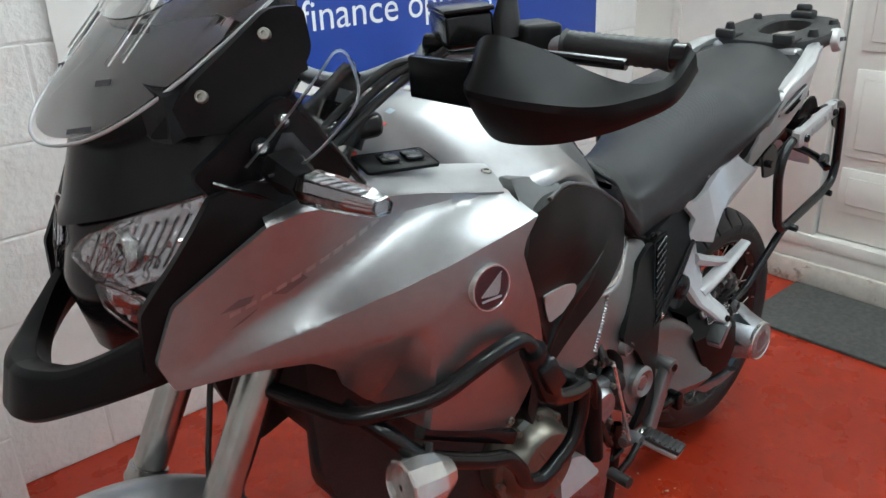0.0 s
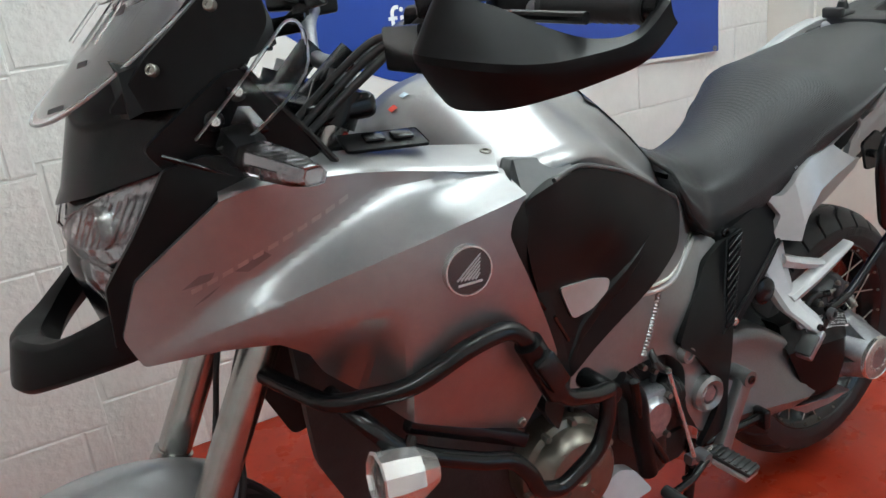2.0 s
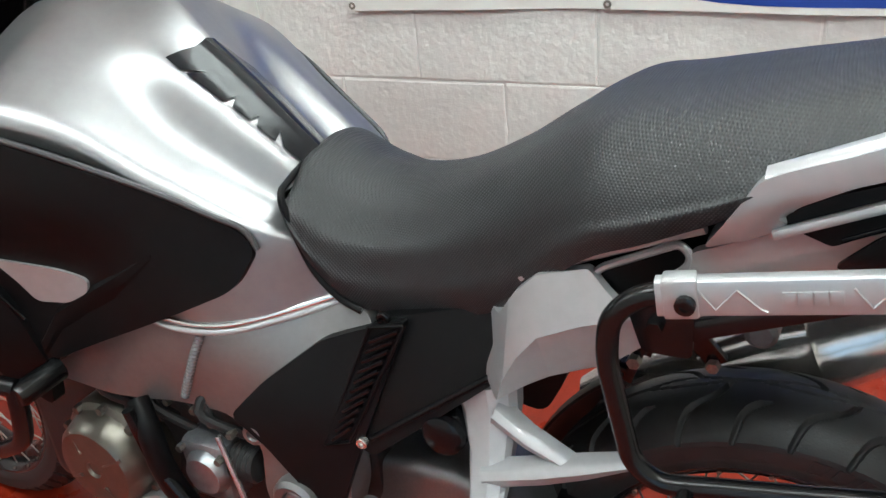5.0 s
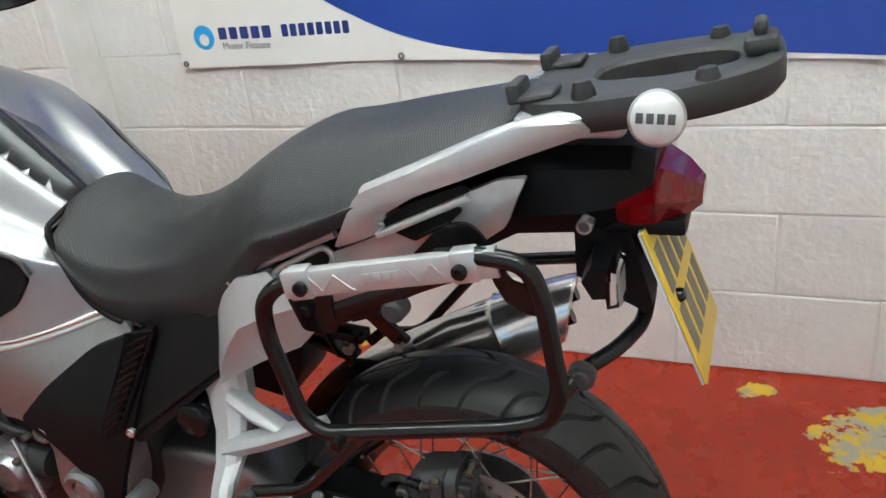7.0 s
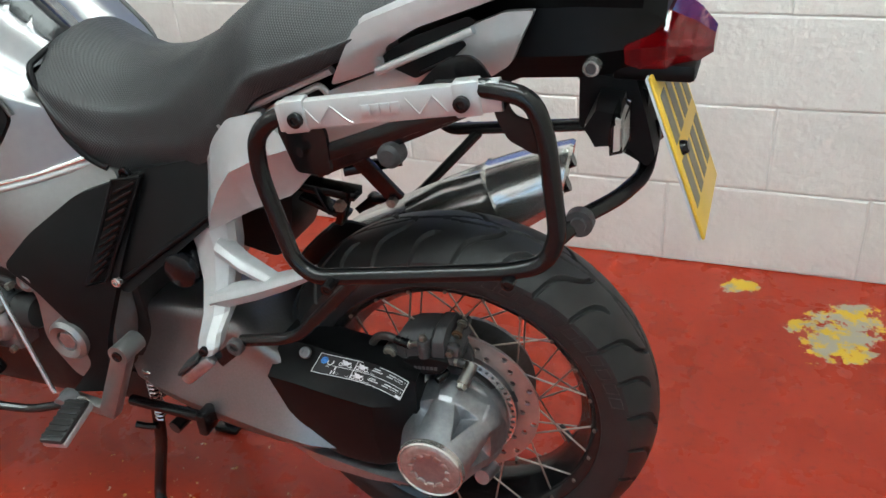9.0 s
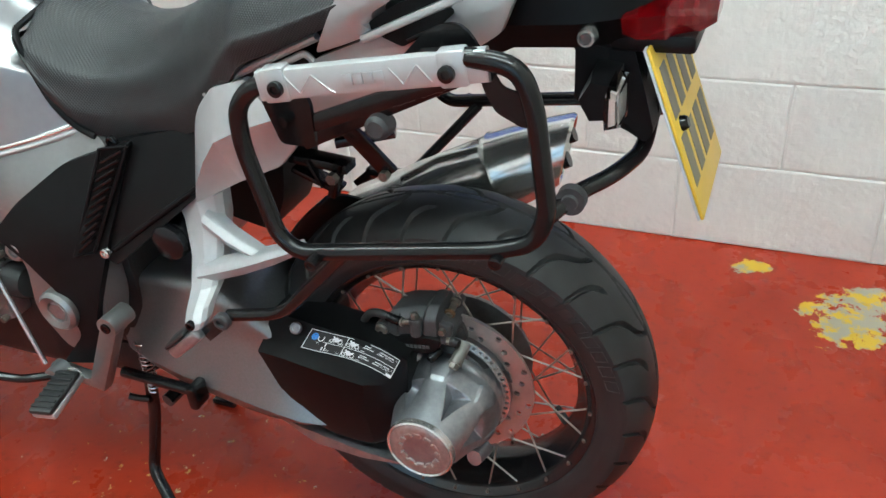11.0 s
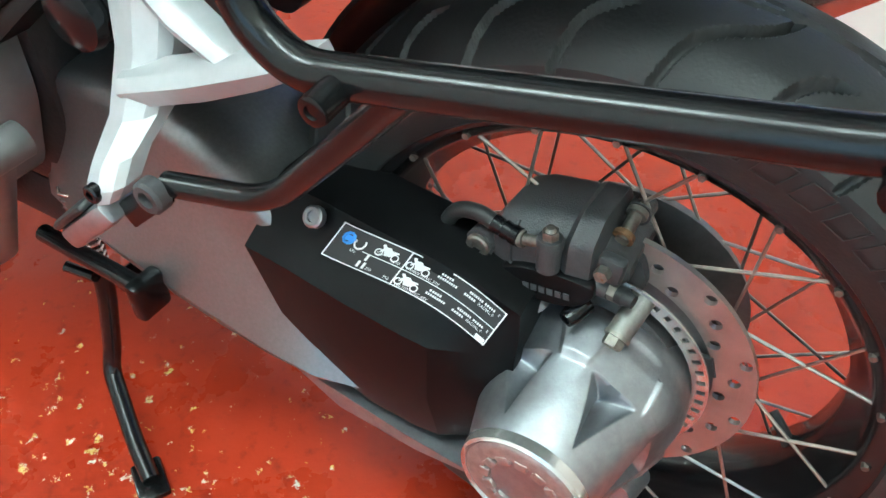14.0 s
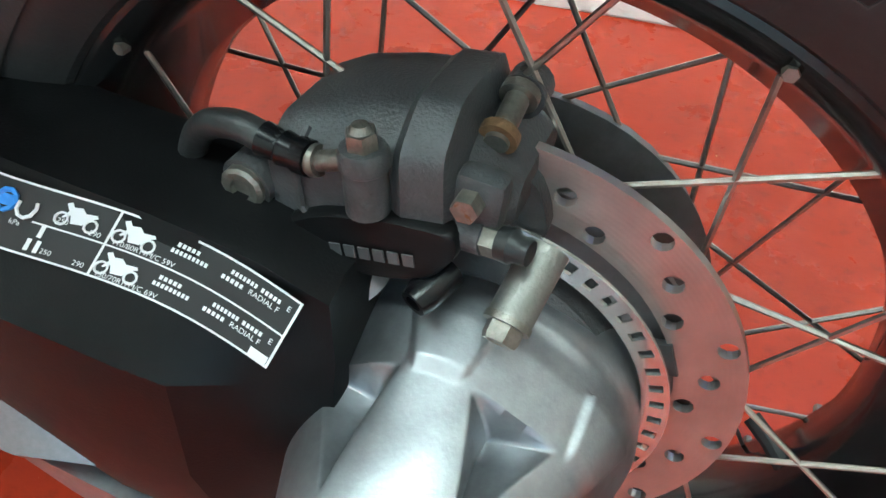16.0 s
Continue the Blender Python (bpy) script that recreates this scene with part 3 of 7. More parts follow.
# seat
SEAT = [(0.246, 0.884, 0.124, 0.845), (0.251, 0.889, 0.134, 0.838), (0.262, 0.888, 0.14, 0.812), (0.28, 0.88, 0.143, 0.778), (0.3, 0.871, 0.143, 0.752), (0.325, 0.861, 0.138, 0.726), (0.37, 0.854, 0.12, 0.71), (0.43, 0.862, 0.119, 0.718), (0.5, 0.893, 0.126, 0.736), (0.55, 0.924, 0.142, 0.772), (0.6, 0.954, 0.164, 0.822), (0.64, 0.97, 0.184, 0.856), (0.69, 0.976, 0.184, 0.876), (0.78, 0.991, 0.175, 0.915), (0.86, 1.004, 0.16, 0.955), (0.92, 1.014, 0.136, 0.985), (0.945, 1.014, 0.107, 1.0)]


def seat_ring(a, b):
    top, w, bot = a.y, a.z, b.x
    h = max(top - bot, 0.01)
    c = 0.012 * min(1.0, max(0.0, (0.56 - a.x) / 0.2)) + 0.018 * min(1.0, max(0.0, (0.56 - a.x) / 0.2)) * min(1.0, max(0.0, (a.x - 0.27) / 0.08))
    half = curve([(0, top), (0.3 * w, top - 0.002 - 0.1 * c), (0.58 * w, top - 0.009 - 0.35 * c), (0.8 * w, top - 0.026 - 0.02 * h - 0.8 * c), (0.92 * w, top - 0.032 - 0.2 * h), (0.97 * w, top - 0.02 - 0.5 * h), (w, top - 0.78 * h), (0.95 * w, bot)], 4)
    far = 1 - 0.3 * min(1.0, max(0.0, (0.42 - a.x) / 0.12))
    return [V(a.x, CY - p[0], p[1]) for p in half] + [V(a.x, CY + p[0] * far, p[1]) for p in reversed(half[1:])]


SEAT_A = curve([V(*s[:3]) for s in SEAT], 5)
SEAT_B = curve([V(s[3], 0, 0) for s in SEAT], 5)
seat = part("seat", loft([seat_ring(a, b) for a, b in zip(SEAT_A, SEAT_B)]), VINYL, bike, "black textured vinyl two-up seat", 60)
EDGE = [V(0.252, CY, 0.885), V(0.249, -0.03, 0.876), V(0.248, -0.075, 0.864), V(0.25, -0.094, 0.856), V(0.26, -0.102, 0.833), V(0.28, -0.105, 0.78), V(0.299, -0.108, 0.755), V(0.32, -0.106, 0.733), V(0.345, -0.104, 0.72)]
part("seat_edge", tube(curve([V(0.25, 0.07, 0.876)] + EDGE, 5), 0.0045, 10), BLACK_SATIN, seat, "black piping round the seat nose")

# side cowls, creased along a line that climbs from the nose to the back
def glide(x, knots):
    """A smooth value along x through the knots."""
    return float(np.interp(x, [k.x for k in knots], [k.y for k in knots]))


def rail_of(points):
    """Two smooth lines over x, for y and for z, through the points of a line in space."""
    return curve([V(p[0], p[1]) for p in points], 6), curve([V(p[0], p[2]) for p in points], 6)


CREST_Y, CREST_Z = rail_of([(-0.67, -0.148, 0.832), (-0.597, -0.178, 0.856), (-0.54, -0.208, 0.875), (-0.483, -0.246, 0.899), (-0.442, -0.272, 0.917), (-0.384, -0.298, 0.937), (-0.304, -0.31, 0.953), (-0.2, -0.31, 0.969), (-0.12, -0.29, 0.975)])
RIDGE_Y, RIDGE_Z = rail_of([(-0.67, -0.148, 0.838), (-0.606, -0.172, 0.876), (-0.561, -0.19, 0.905), (-0.5, -0.207, 0.928), (-0.442, -0.22, 0.953), (-0.397, -0.225, 0.976), (-0.34, -0.226, 0.998), (-0.26, -0.236, 0.992), (-0.12, -0.23, 0.985)])
TOP_Y, TOP_Z = rail_of([(-0.67, -0.146, 0.88), (-0.638, -0.16, 0.938), (-0.572, -0.197, 0.995), (-0.54, -0.215, 1.022), (-0.497, -0.227, 1.032), (-0.442, -0.229, 1.028), (-0.376, -0.226, 1.02), (-0.318, -0.229, 1.01), (-0.26, -0.236, 0.998), (-0.12, -0.23, 0.985)])


def ease(u):
    u = min(1.0, max(0.0, u))
    return u * u * (3 - 2 * u)


def cowl_depth(x, z):
    """An upright upper face, a shelf that widens to the back, a sharp crest and a tucked flank."""
    zc, yc = glide(x, CREST_Z), glide(x, CREST_Y)
    zr, yr = max(glide(x, RIDGE_Z), zc + 0.006), glide(x, RIDGE_Y)
    zt, yt = max(glide(x, TOP_Z), zr + 0.006), glide(x, TOP_Y)
    if z < zc:
        d = zc - z
        fold = 0.841 + (x + 0.6) * 0.15
        under = ease((-0.372 - x) / 0.03) * max(0.0, fold - z - 0.004)
        return yc - 0.03 * d + 0.55 * d * d + 0.62 * under
    soft = 0.6 * min(zr - zc, zt - zr) + 1e-4
    low = lambda q: yc + (yr - yc) * (1 - (1 - min(1.0, (q - zc) / (zr - zc))) ** 1.7)
    high = lambda q: yr + (yt - yr) * (q - zr) / (zt - zr)
    k = ease((z - zr + soft) / (2 * soft))
    return low(z) * (1 - k) + high(z) * k


COWL = [(-0.54, 1.022), (-0.5, 1.032), (-0.442, 1.028), (-0.376, 1.02), (-0.318, 1.01), (-0.26, 0.998), (-0.182, 0.985), (-0.2, 0.968), (-0.223, 0.943), (-0.229, 0.924), (-0.22, 0.9), (-0.182, 0.814), (-0.134, 0.712), (-0.16, 0.645), (-0.185, 0.602),
        (-0.405, 0.722), (-0.452, 0.775), (-0.472, 0.815), (-0.505, 0.838), (-0.565, 0.838), (-0.65, 0.832), (-0.664, 0.87), (-0.638, 0.938), (-0.57, 0.996)]
cowl_l, cowl_r = both("side_cowl", panel(COWL, cowl_depth, 0.008, 0.0065, 0.006, cuts=[((-0.67, 0.832), (-0.54, 0.875)), ((-0.54, 0.875), (-0.442, 0.917)), ((-0.442, 0.917), (-0.384, 0.937)), ((-0.384, 0.937), (-0.304, 0.953)), ((-0.304, 0.953), (-0.2, 0.969))]), SILVER, "silver side fairing panel with a sharp crease", 24)
# the flat top edge of each cowl
TOP_EDGE = [V(-0.54, -0.214, 1.021), V(-0.497, -0.226, 1.031), V(-0.442, -0.228, 1.027), V(-0.376, -0.225, 1.019), V(-0.318, -0.228, 1.009), V(-0.26, -0.236, 0.997), V(-0.195, -0.245, 0.985)]
TOP_IN = [V(-0.53, -0.18, 1.03), V(-0.48, -0.165, 1.038), V(-0.42, -0.15, 1.036), V(-0.36, -0.14, 1.03), V(-0.31, -0.135, 1.022), V(-0.24, -0.14, 1.012), V(-0.15, -0.16, 0.998)]
rows = [curve([o, o.lerp(i, 0.15) + V(0, 0, 0.004), o.lerp(i, 0.6) + V(0, 0, 0.005), i], 3) for o, i in zip(curve(TOP_EDGE, 5), curve(TOP_IN, 5))]
bm = loft(rows, False, False)
bmesh.ops.solidify(bm, geom=bm.faces[:], thickness=0.004)
both("cowl_top", bm, SILVER, "silver top edge of the fairing")
part("cowl_screw", bolt((-0.18, -0.194, 0.999), 0.008, 0.003, (0, -0.2, 1)), BOLT, cowl_l)
part("cowl_screw", bolt((-0.196, -0.256, 0.622), 0.007, 0.004), BOLT, cowl_l)
# switch plate
plate = part("switch_plate", moved(block(-0.06, 0.05, -0.027, 0.027, 0, 0.006, 0.005), pose(-0.3, -0.15, 1.03, 12, 4, -8)), BLACK_SATIN, bike, "black accessory switch plate")
for dx in (-0.018, 0.02):
    part("switch", moved(block(dx - 0.014, dx + 0.014, -0.012, 0.012, 0.006, 0.012, 0.003), pose(-0.3, -0.15, 1.03, 12, 4, -8)), BLACK_GLOSS, plate)

# round badge: dark disc, steel rim, a fan of bright strips
badge_n = V(-0.06, -1, 0.02).normalized()
badge_m = Matrix.Translation((-0.294, -0.3155, 0.899)) @ badge_n.to_track_quat("Z", "Y").to_matrix().to_4x4()
BADGE = material("dark_wine_enamel", (0.03, 0.012, 0.015), 0.15, coat=0.8)
badge = part("badge", moved(spun([(0, 0.003), (0.0285, 0.003), (0.0305, -0.008)], 40, "z"), badge_m), BADGE, cowl_l, "round dark badge with bright wing shape")
part("badge_rim", moved(spun([(0.0285, 0.002), (0.029, 0.0042), (0.0308, 0.0042), (0.0316, 0.0), (0.0316, -0.01)], 40, "z"), badge_m), STEEL, badge)
toward = badge_m.inverted().to_3x3()
ex, ez = (toward @ V(1, 0, 0)), (toward @ V(0, 0, 1))
for k in range(6):
    o = ex * (-0.017 + 0.0048 * k) + ez * (-0.009 - 0.0006 * k)
    d = ex * (0.017 - 0.0006 * k) + ez * (0.018 - 0.0046 * k)
    o.z = d.z = 0.0034
    part("wing_strip", moved(beam(o, d, 0.0024, 0.0012, 0.0004, (0, 0, 1), 0.7), badge_m), SILVER_LIGHT, badge)
o, d = -ex * 0.016 - ez * 0.0155, ex * 0.016 - ez * 0.0155
o.z = d.z = 0.0034
part("wing_strip", moved(beam(o, d, 0.0032, 0.001, 0.0004, (0, 0, 1)), badge_m), SILVER_LIGHT, badge)

# raised bars in place of the model name
NAME_GREY = material("raised_grey_lettering", (0.46, 0.46, 0.46), 0.3, 0.8)
DECAL = material("smoke_grey_decal", (0.2, 0.2, 0.21), 0.3, 0.7)
for shape in ([(-0.594, 0.921), (-0.573, 0.936), (-0.556, 0.938), (-0.562, 0.928)], [(-0.535, 0.934), (-0.5, 0.952), (-0.492, 0.945), (-0.52, 0.93)], [(-0.585, 0.898), (-0.568, 0.907), (-0.552, 0.92), (-0.572, 0.908)]):
    part("decal", panel(shape, lambda x, z: cowl_depth(x, z) - 0.0004, 0.0003, 0.006, 0), DECAL, cowl_l, "smoke grey decal")
for k in range(11):
    x, z = -0.578 + 0.0178 * k, 0.92 + 0.0074 * k
    part("name_bar", panel([(x - 0.0062, z - 0.0058), (x + 0.0058, z - 0.001), (x + 0.0062, z + 0.0046), (x - 0.0058, z - 0.0002)], lambda u, w: cowl_depth(u, w) - 0.0005, 0.0004, 0.006, 0), NAME_GREY, cowl_l)

# black trim strip behind the cowl and the tank side panel
TRIM_D = sheet([(-0.158, 0.985, -0.222), (-0.212, 0.962, -0.296), (-0.235, 0.905, -0.3), (-0.19, 0.815, -0.262), (-0.134, 0.712, -0.25), (-0.11, 0.56, -0.225), (-0.09, 0.64, -0.23), (-0.14, 0.8, -0.25), (-0.175, 0.93, -0.272)])
TRIM = [(-0.152, 0.988), (-0.186, 0.984), (-0.204, 0.968), (-0.227, 0.943), (-0.233, 0.922), (-0.224, 0.898), (-0.186, 0.812), (-0.138, 0.712), (-0.155, 0.62), (-0.11, 0.555), (-0.085, 0.635), (-0.095, 0.69), (-0.14, 0.83), (-0.172, 0.9), (-0.172, 0.945), (-0.15, 0.972)]
both("intake_trim", panel(TRIM, TRIM_D, 0.02, 0.02, 0.01), BLACK_SATIN, "black plastic trim behind the fairing")
for (ax, az), (bx, bz) in (((-0.178, 0.83), (-0.142, 0.778)), ((-0.122, 0.758), (-0.09, 0.705))):
    part("trim_slot", beam((ax, TRIM_D(ax, az) - 0.001, az), (bx, TRIM_D(bx, bz) - 0.001, bz), 0.005, 0.004, 0.001), BLACK_GLOSS, bike)
TPANEL_DEPTH = sheet([(-0.17, 0.948, -0.27), (-0.12, 0.957, -0.263), (-0.064, 0.958, -0.243), (0.0, 0.935, -0.224), (0.07, 0.905, -0.2), (0.14, 0.868, -0.17), (0.19, 0.84, -0.152), (0.231, 0.798, -0.136), (0.2, 0.752, -0.16), (0.12, 0.72, -0.19), (-0.09, 0.64, -0.225), (0, 0.85, -0.226), (-0.14, 0.84, -0.256), (0.05, 0.75, -0.2), (0.0, 0.79, -0.204), (-0.07, 0.77, -0.22)])
TPANEL = [(-0.175, 0.945), (-0.12, 0.957), (-0.064, 0.96), (0.0, 0.939), (0.07, 0.909), (0.14, 0.871), (0.19, 0.842), (0.218, 0.825), (0.231, 0.798), (0.205, 0.754), (0.12, 0.72), (-0.088, 0.632), (-0.115, 0.71), (-0.165, 0.84), (-0.182, 0.91)]
tank_panel, _ = both("tank_panel", panel(TPANEL, TPANEL_DEPTH, 0.03, 0.02, 0.018), BLACK_SATIN, "matt black tank side panel")
part("panel_rib", loft([[V(x, TPANEL_DEPTH(x, z) + dy, z + dz) for dy, dz in ((0.004, 0.014 * k), (-0.004 * k, 0.004), (-0.005 * k, -0.012 * k), (0.004, -0.03 * k))] for x, z, k in ((0.115, 0.8, 0.15), (0.09, 0.785, 0.6), (0.05, 0.762, 1.0), (0.0, 0.735, 1.0), (-0.05, 0.705, 1.0), (-0.085, 0.66, 0.8))]), BLACK_SATIN, tank_panel)
INSERT = [(-0.105, 0.794), (-0.022, 0.775), (0.016, 0.763), (0.01, 0.745), (-0.025, 0.727), (-0.07, 0.728), (-0.09, 0.765)]
part("silver_insert", panel(INSERT, lambda x, z: TPANEL_DEPTH(x, z) - 0.004, 0.01, 0.02, 0.01), SILVER_LIGHT, tank_panel, "light silver insert")
DARK_SILVER = material("dark_silver_plastic", (0.1, 0.1, 0.103), 0.5, 0.6, 0.06, 60)
# silver edge that joins the tank to the trim
JOIN = [(-0.157, 0.987), (-0.19, 0.965), (-0.176, 0.944), (-0.12, 0.956), (-0.062, 0.96), (-0.1, 0.978)]
both("tank_shoulder", panel(JOIN, sheet([(-0.157, 0.987, -0.216), (-0.19, 0.965, -0.25), (-0.176, 0.944, -0.268), (-0.062, 0.96, -0.241), (-0.1, 0.978, -0.215)]), 0.02, 0.015, 0.004), DARK_SILVER, "dark silver moulded plate beside the tank")
both("panel_rim", tube(curve([(x, TPANEL_DEPTH(x, z) + 0.003, z) for x, z in ((-0.12, 0.958), (-0.064, 0.962), (0.0, 0.942), (0.07, 0.912), (0.14, 0.874), (0.19, 0.845), (0.219, 0.827), (0.232, 0.8))], 5), 0.0038, 8), DARK_SILVER, "thin grey rim of the side panel")

# ---- chassis, left side ----
FRAME_D = sheet([(-0.13, 0.59, -0.2), (0.12, 0.705, -0.172), (0.3, 0.724, -0.094), (0.36, 0.705, -0.1), (0.3, 0.66, -0.13), (0.25, 0.465, -0.172), (0.3, 0.4, -0.165), (0.1, 0.63, -0.182), (0.15, 0.59, -0.172), (0.2, 0.67, -0.16)])
FRAME = [(-0.14, 0.59), (-0.02, 0.665), (0.12, 0.71), (0.19, 0.702), (0.305, 0.728), (0.358, 0.71), (0.35, 0.66), (0.32, 0.56), (0.325, 0.47), (0.3, 0.385), (0.24, 0.38), (0.2, 0.45), (0.205, 0.53), (0.165, 0.57), (0.09, 0.582), (-0.02, 0.575)]
frame_l, frame_r = both("frame", panel(FRAME, FRAME_D, 0.05, 0.02, 0.02), FRAME_SILVER, "satin silver cast aluminium frame")
# weld bead
a, b = V(0.152, 0, 0.702), V(0.1, 0, 0.59)
pts, rads = [], []
for k in range(45):
    p = a.lerp(b, k / 44)
    pts.append((p.x, FRAME_D(p.x, p.z) + 0.001, p.z))
    rads.append(0.0055 + 0.0014 * (k % 2))
part("weld_bead", tube(pts, rads, 10), FRAME_SILVER, frame_l, "rippled weld bead")
part("pivot_boss", spun([(0.0, -0.006), (0.008, -0.006), (0.009, -0.01), (0.014, -0.01), (0.017, -0.005), (0.018, 0.03)], 28, "y", (0.204, -0.175, 0.556)), FRAME_SILVER, frame_l)
part("pivot_boss", spun([(0.0, -0.002), (0.016, -0.002), (0.018, -0.01), (0.028, -0.014), (0.034, -0.008), (0.036, 0.03)], 32, "y", (0.252, -0.178, 0.462)), FRAME_SILVER, frame_l)
part("pivot_nut", bolt((0.252, -0.181, 0.462), 0.017, 0.006, socket=False), ALLOY, frame_l)

# heel plate, side cover with its louvres
HEEL_D = sheet([(0.182, 0.588, -0.185), (0.225, 0.63, -0.166), (0.297, 0.683, -0.13), (0.355, 0.702, -0.115), (0.405, 0.718, -0.11), (0.345, 0.56, -0.153), (0.294, 0.371, -0.182), (0.22, 0.36, -0.187), (0.29, 0.6, -0.165)])
heel = part("heel_plate", panel([(0.178, 0.584), (0.225, 0.632), (0.297, 0.685), (0.355, 0.704), (0.408, 0.722), (0.348, 0.555), (0.315, 0.46), (0.3, 0.372), (0.225, 0.358), (0.28, 0.42), (0.265, 0.49), (0.225, 0.545)], HEEL_D, 0.012, 0.02, 0.012), BLACK_SATIN, bike, "black plastic heel plate")
SIDE_D = sheet([(0.36, 0.704, -0.108), (0.5, 0.737, -0.085), (0.52, 0.672, -0.112), (0.345, 0.55, -0.146), (0.43, 0.66, -0.118)])
cover = part("side_cover", panel([(0.36, 0.712), (0.43, 0.728), (0.512, 0.745), (0.528, 0.73), (0.522, 0.668), (0.36, 0.54), (0.335, 0.55), (0.345, 0.57)], SIDE_D, 0.03, 0.02, 0.01), BLACK_SATIN, bike, "black plastic side cover")
part("cover_edge", tube([(0.36, SIDE_D(0.36, 0.565) - 0.002, 0.565), (0.44, SIDE_D(0.44, 0.622) - 0.003, 0.622), (0.51, SIDE_D(0.51, 0.67) - 0.002, 0.67)], 0.004, 8), BLACK_SATIN, cover)
part("cover_screw", bolt((0.35, -0.152, 0.562), 0.008, 0.005), STEEL, cover)
part("cover_screw", bolt((0.375, -0.106, 0.716), 0.009, 0.004), BLACK_METAL, cover)
for k in range(11):
    u = (k + 0.5) / 11
    p, q = V(0.312, -0.162, 0.565).lerp(V(0.365, -0.117, 0.705), u), V(0.338, -0.156, 0.575).lerp(V(0.404, -0.112, 0.712), u)
    part("louvre", beam(p - V(0, 0.001, 0.006), q - V(0, 0.002, -0.006), 0.004, 0.012, 0.001), BLACK_GLOSS, heel)
part("louvre_frame", tube([(0.407, -0.114, 0.717), (0.362, -0.119, 0.71), (0.303, -0.166, 0.556), (0.338, -0.16, 0.566), (0.407, -0.114, 0.717)], 0.0028, 6), BLACK_SATIN, heel)

# passenger footrest hanger
HANG = material("satin_silver_casting", (0.45, 0.455, 0.465), 0.5, 0.4, 0.05, 80, 0.03, 700)
def blade(rows):
    """A cast arm with a ridged face: rows of (middle, half width across, thickness), the width lying in x and z."""
    rings = []
    for i, (c, w, h) in enumerate(rows):
        d = (Vector(rows[min(i + 1, len(rows) - 1)][0]) - Vector(rows[max(i - 1, 0)][0]))
        d = V(d.x, 0, d.z).normalized()
        side = V(-d.z, 0, d.x)
        rings.append([Vector(c) + side * (a * w) + V(0, b * h, 0) for a, b in ((-1, 0.5), (-1, -0.1), (-0.75, -0.4), (0.2, -0.62), (0.8, -0.4), (1, -0.1), (1, 0.5))])
    return loft(rings)


hanger = part("footrest_hanger", blade([((0.496, -0.098, 0.65), 0.042, 0.03), ((0.503, -0.104, 0.62), 0.036, 0.03), ((0.509, -0.122, 0.575), 0.027, 0.03), ((0.514, -0.148, 0.54), 0.023, 0.03), ((0.52, -0.178, 0.524), 0.02, 0.028), ((0.523, -0.192, 0.512), 0.018, 0.024), ((0.524, -0.197, 0.504), 0.012, 0.02)]), HANG, bike, "light silver cast footrest hanger", 22)
part("hanger_arm", blade([((0.515, -0.115, 0.625), 0.014, 0.026), ((0.56, -0.13, 0.61), 0.011, 0.024), ((0.615, -0.142, 0.597), 0.008, 0.02)]), HANG, hanger)
part("hanger_arm", blade([((0.51, -0.142, 0.552), 0.014, 0.026), ((0.58, -0.145, 0.58), 0.013, 0.026), ((0.63, -0.146, 0.602), 0.011, 0.024), ((0.68, -0.146, 0.625), 0.006, 0.02)]), HANG, hanger)
part("hanger_bolt", bolt((0.523, -0.206, 0.511), 0.007, 0.004), BLACK_METAL, hanger)
# folded passenger footrest
pedal = part("passenger_footrest", moved(block(-0.012, 0.052, -0.016, 0.016, -0.009, 0.009, 0.005), pose(0.522, -0.197, 0.492, 0, 140, 8)), ALLOY, bike, "folded alloy passenger footrest")
part("rubber", moved(block(0.004, 0.05, -0.017, 0.017, -0.016, -0.009, 0.004), pose(0.522, -0.197, 0.492, 0, 140, 8)), RUBBER, pedal)

# rider footrest, its bracket and the gear lever
bracket = part("footrest_bracket", joined(beam((0.347, -0.178, 0.452), (0.288, -0.184, 0.332), 0.03, 0.024, 0.007), tube([(0.35, -0.15, 0.458), (0.35, -0.194, 0.458)], 0.0165, 24)), FRAME_SILVER, bike, "cast alloy footrest bracket")
part("bracket_socket", bolt((0.35, -0.195, 0.458), 0.0085, 0.002), BLACK_METAL, bracket)
part("bracket_foot", beam((0.2, -0.185, 0.345), (0.3, -0.185, 0.332), 0.018, 0.02, 0.005), FRAME_SILVER, bracket)
rest_m = Matrix.Translation((0.246, -0.195, 0.347)) @ V(0.18, -0.97, -0.12).to_track_quat("X", "Z").to_matrix().to_4x4()
rest = part("footrest", moved(block(0, 0.085, -0.02, 0.02, -0.008, 0.004, 0.004), rest_m), SILVER_LIGHT, bike, "alloy rider footrest with black rubber")
part("rubber", moved(block(0.004, 0.088, -0.019, 0.019, 0.004, 0.014, 0.004), rest_m), RUBBER, rest)
for k in range(7):
    part("rubber_rib", moved(block(0.01 + k * 0.011, 0.015 + k * 0.011, -0.017, 0.017, 0.013, 0.0165, 0.001), rest_m), RUBBER, rest)
part("footrest_spring", tube([rest_m @ V(-0.004 + 0.0008 * k, 0.011 * math.cos(k), 0.011 * math.sin(k)) for k in range(22)], 0.0018, 6), STEEL, rest)
lever = part("gear_lever", tube([(0.23, -0.205, 0.35), (0.17, -0.225, 0.34), (0.1, -0.245, 0.352)], 0.007, 10, 0.02), BLACK_METAL, bike, "black gear lever with a rubber toe piece")
part("toe_rubber", tube([(0.1, -0.23, 0.352), (0.1, -0.275, 0.352)], 0.011, 12), RUBBER, lever)
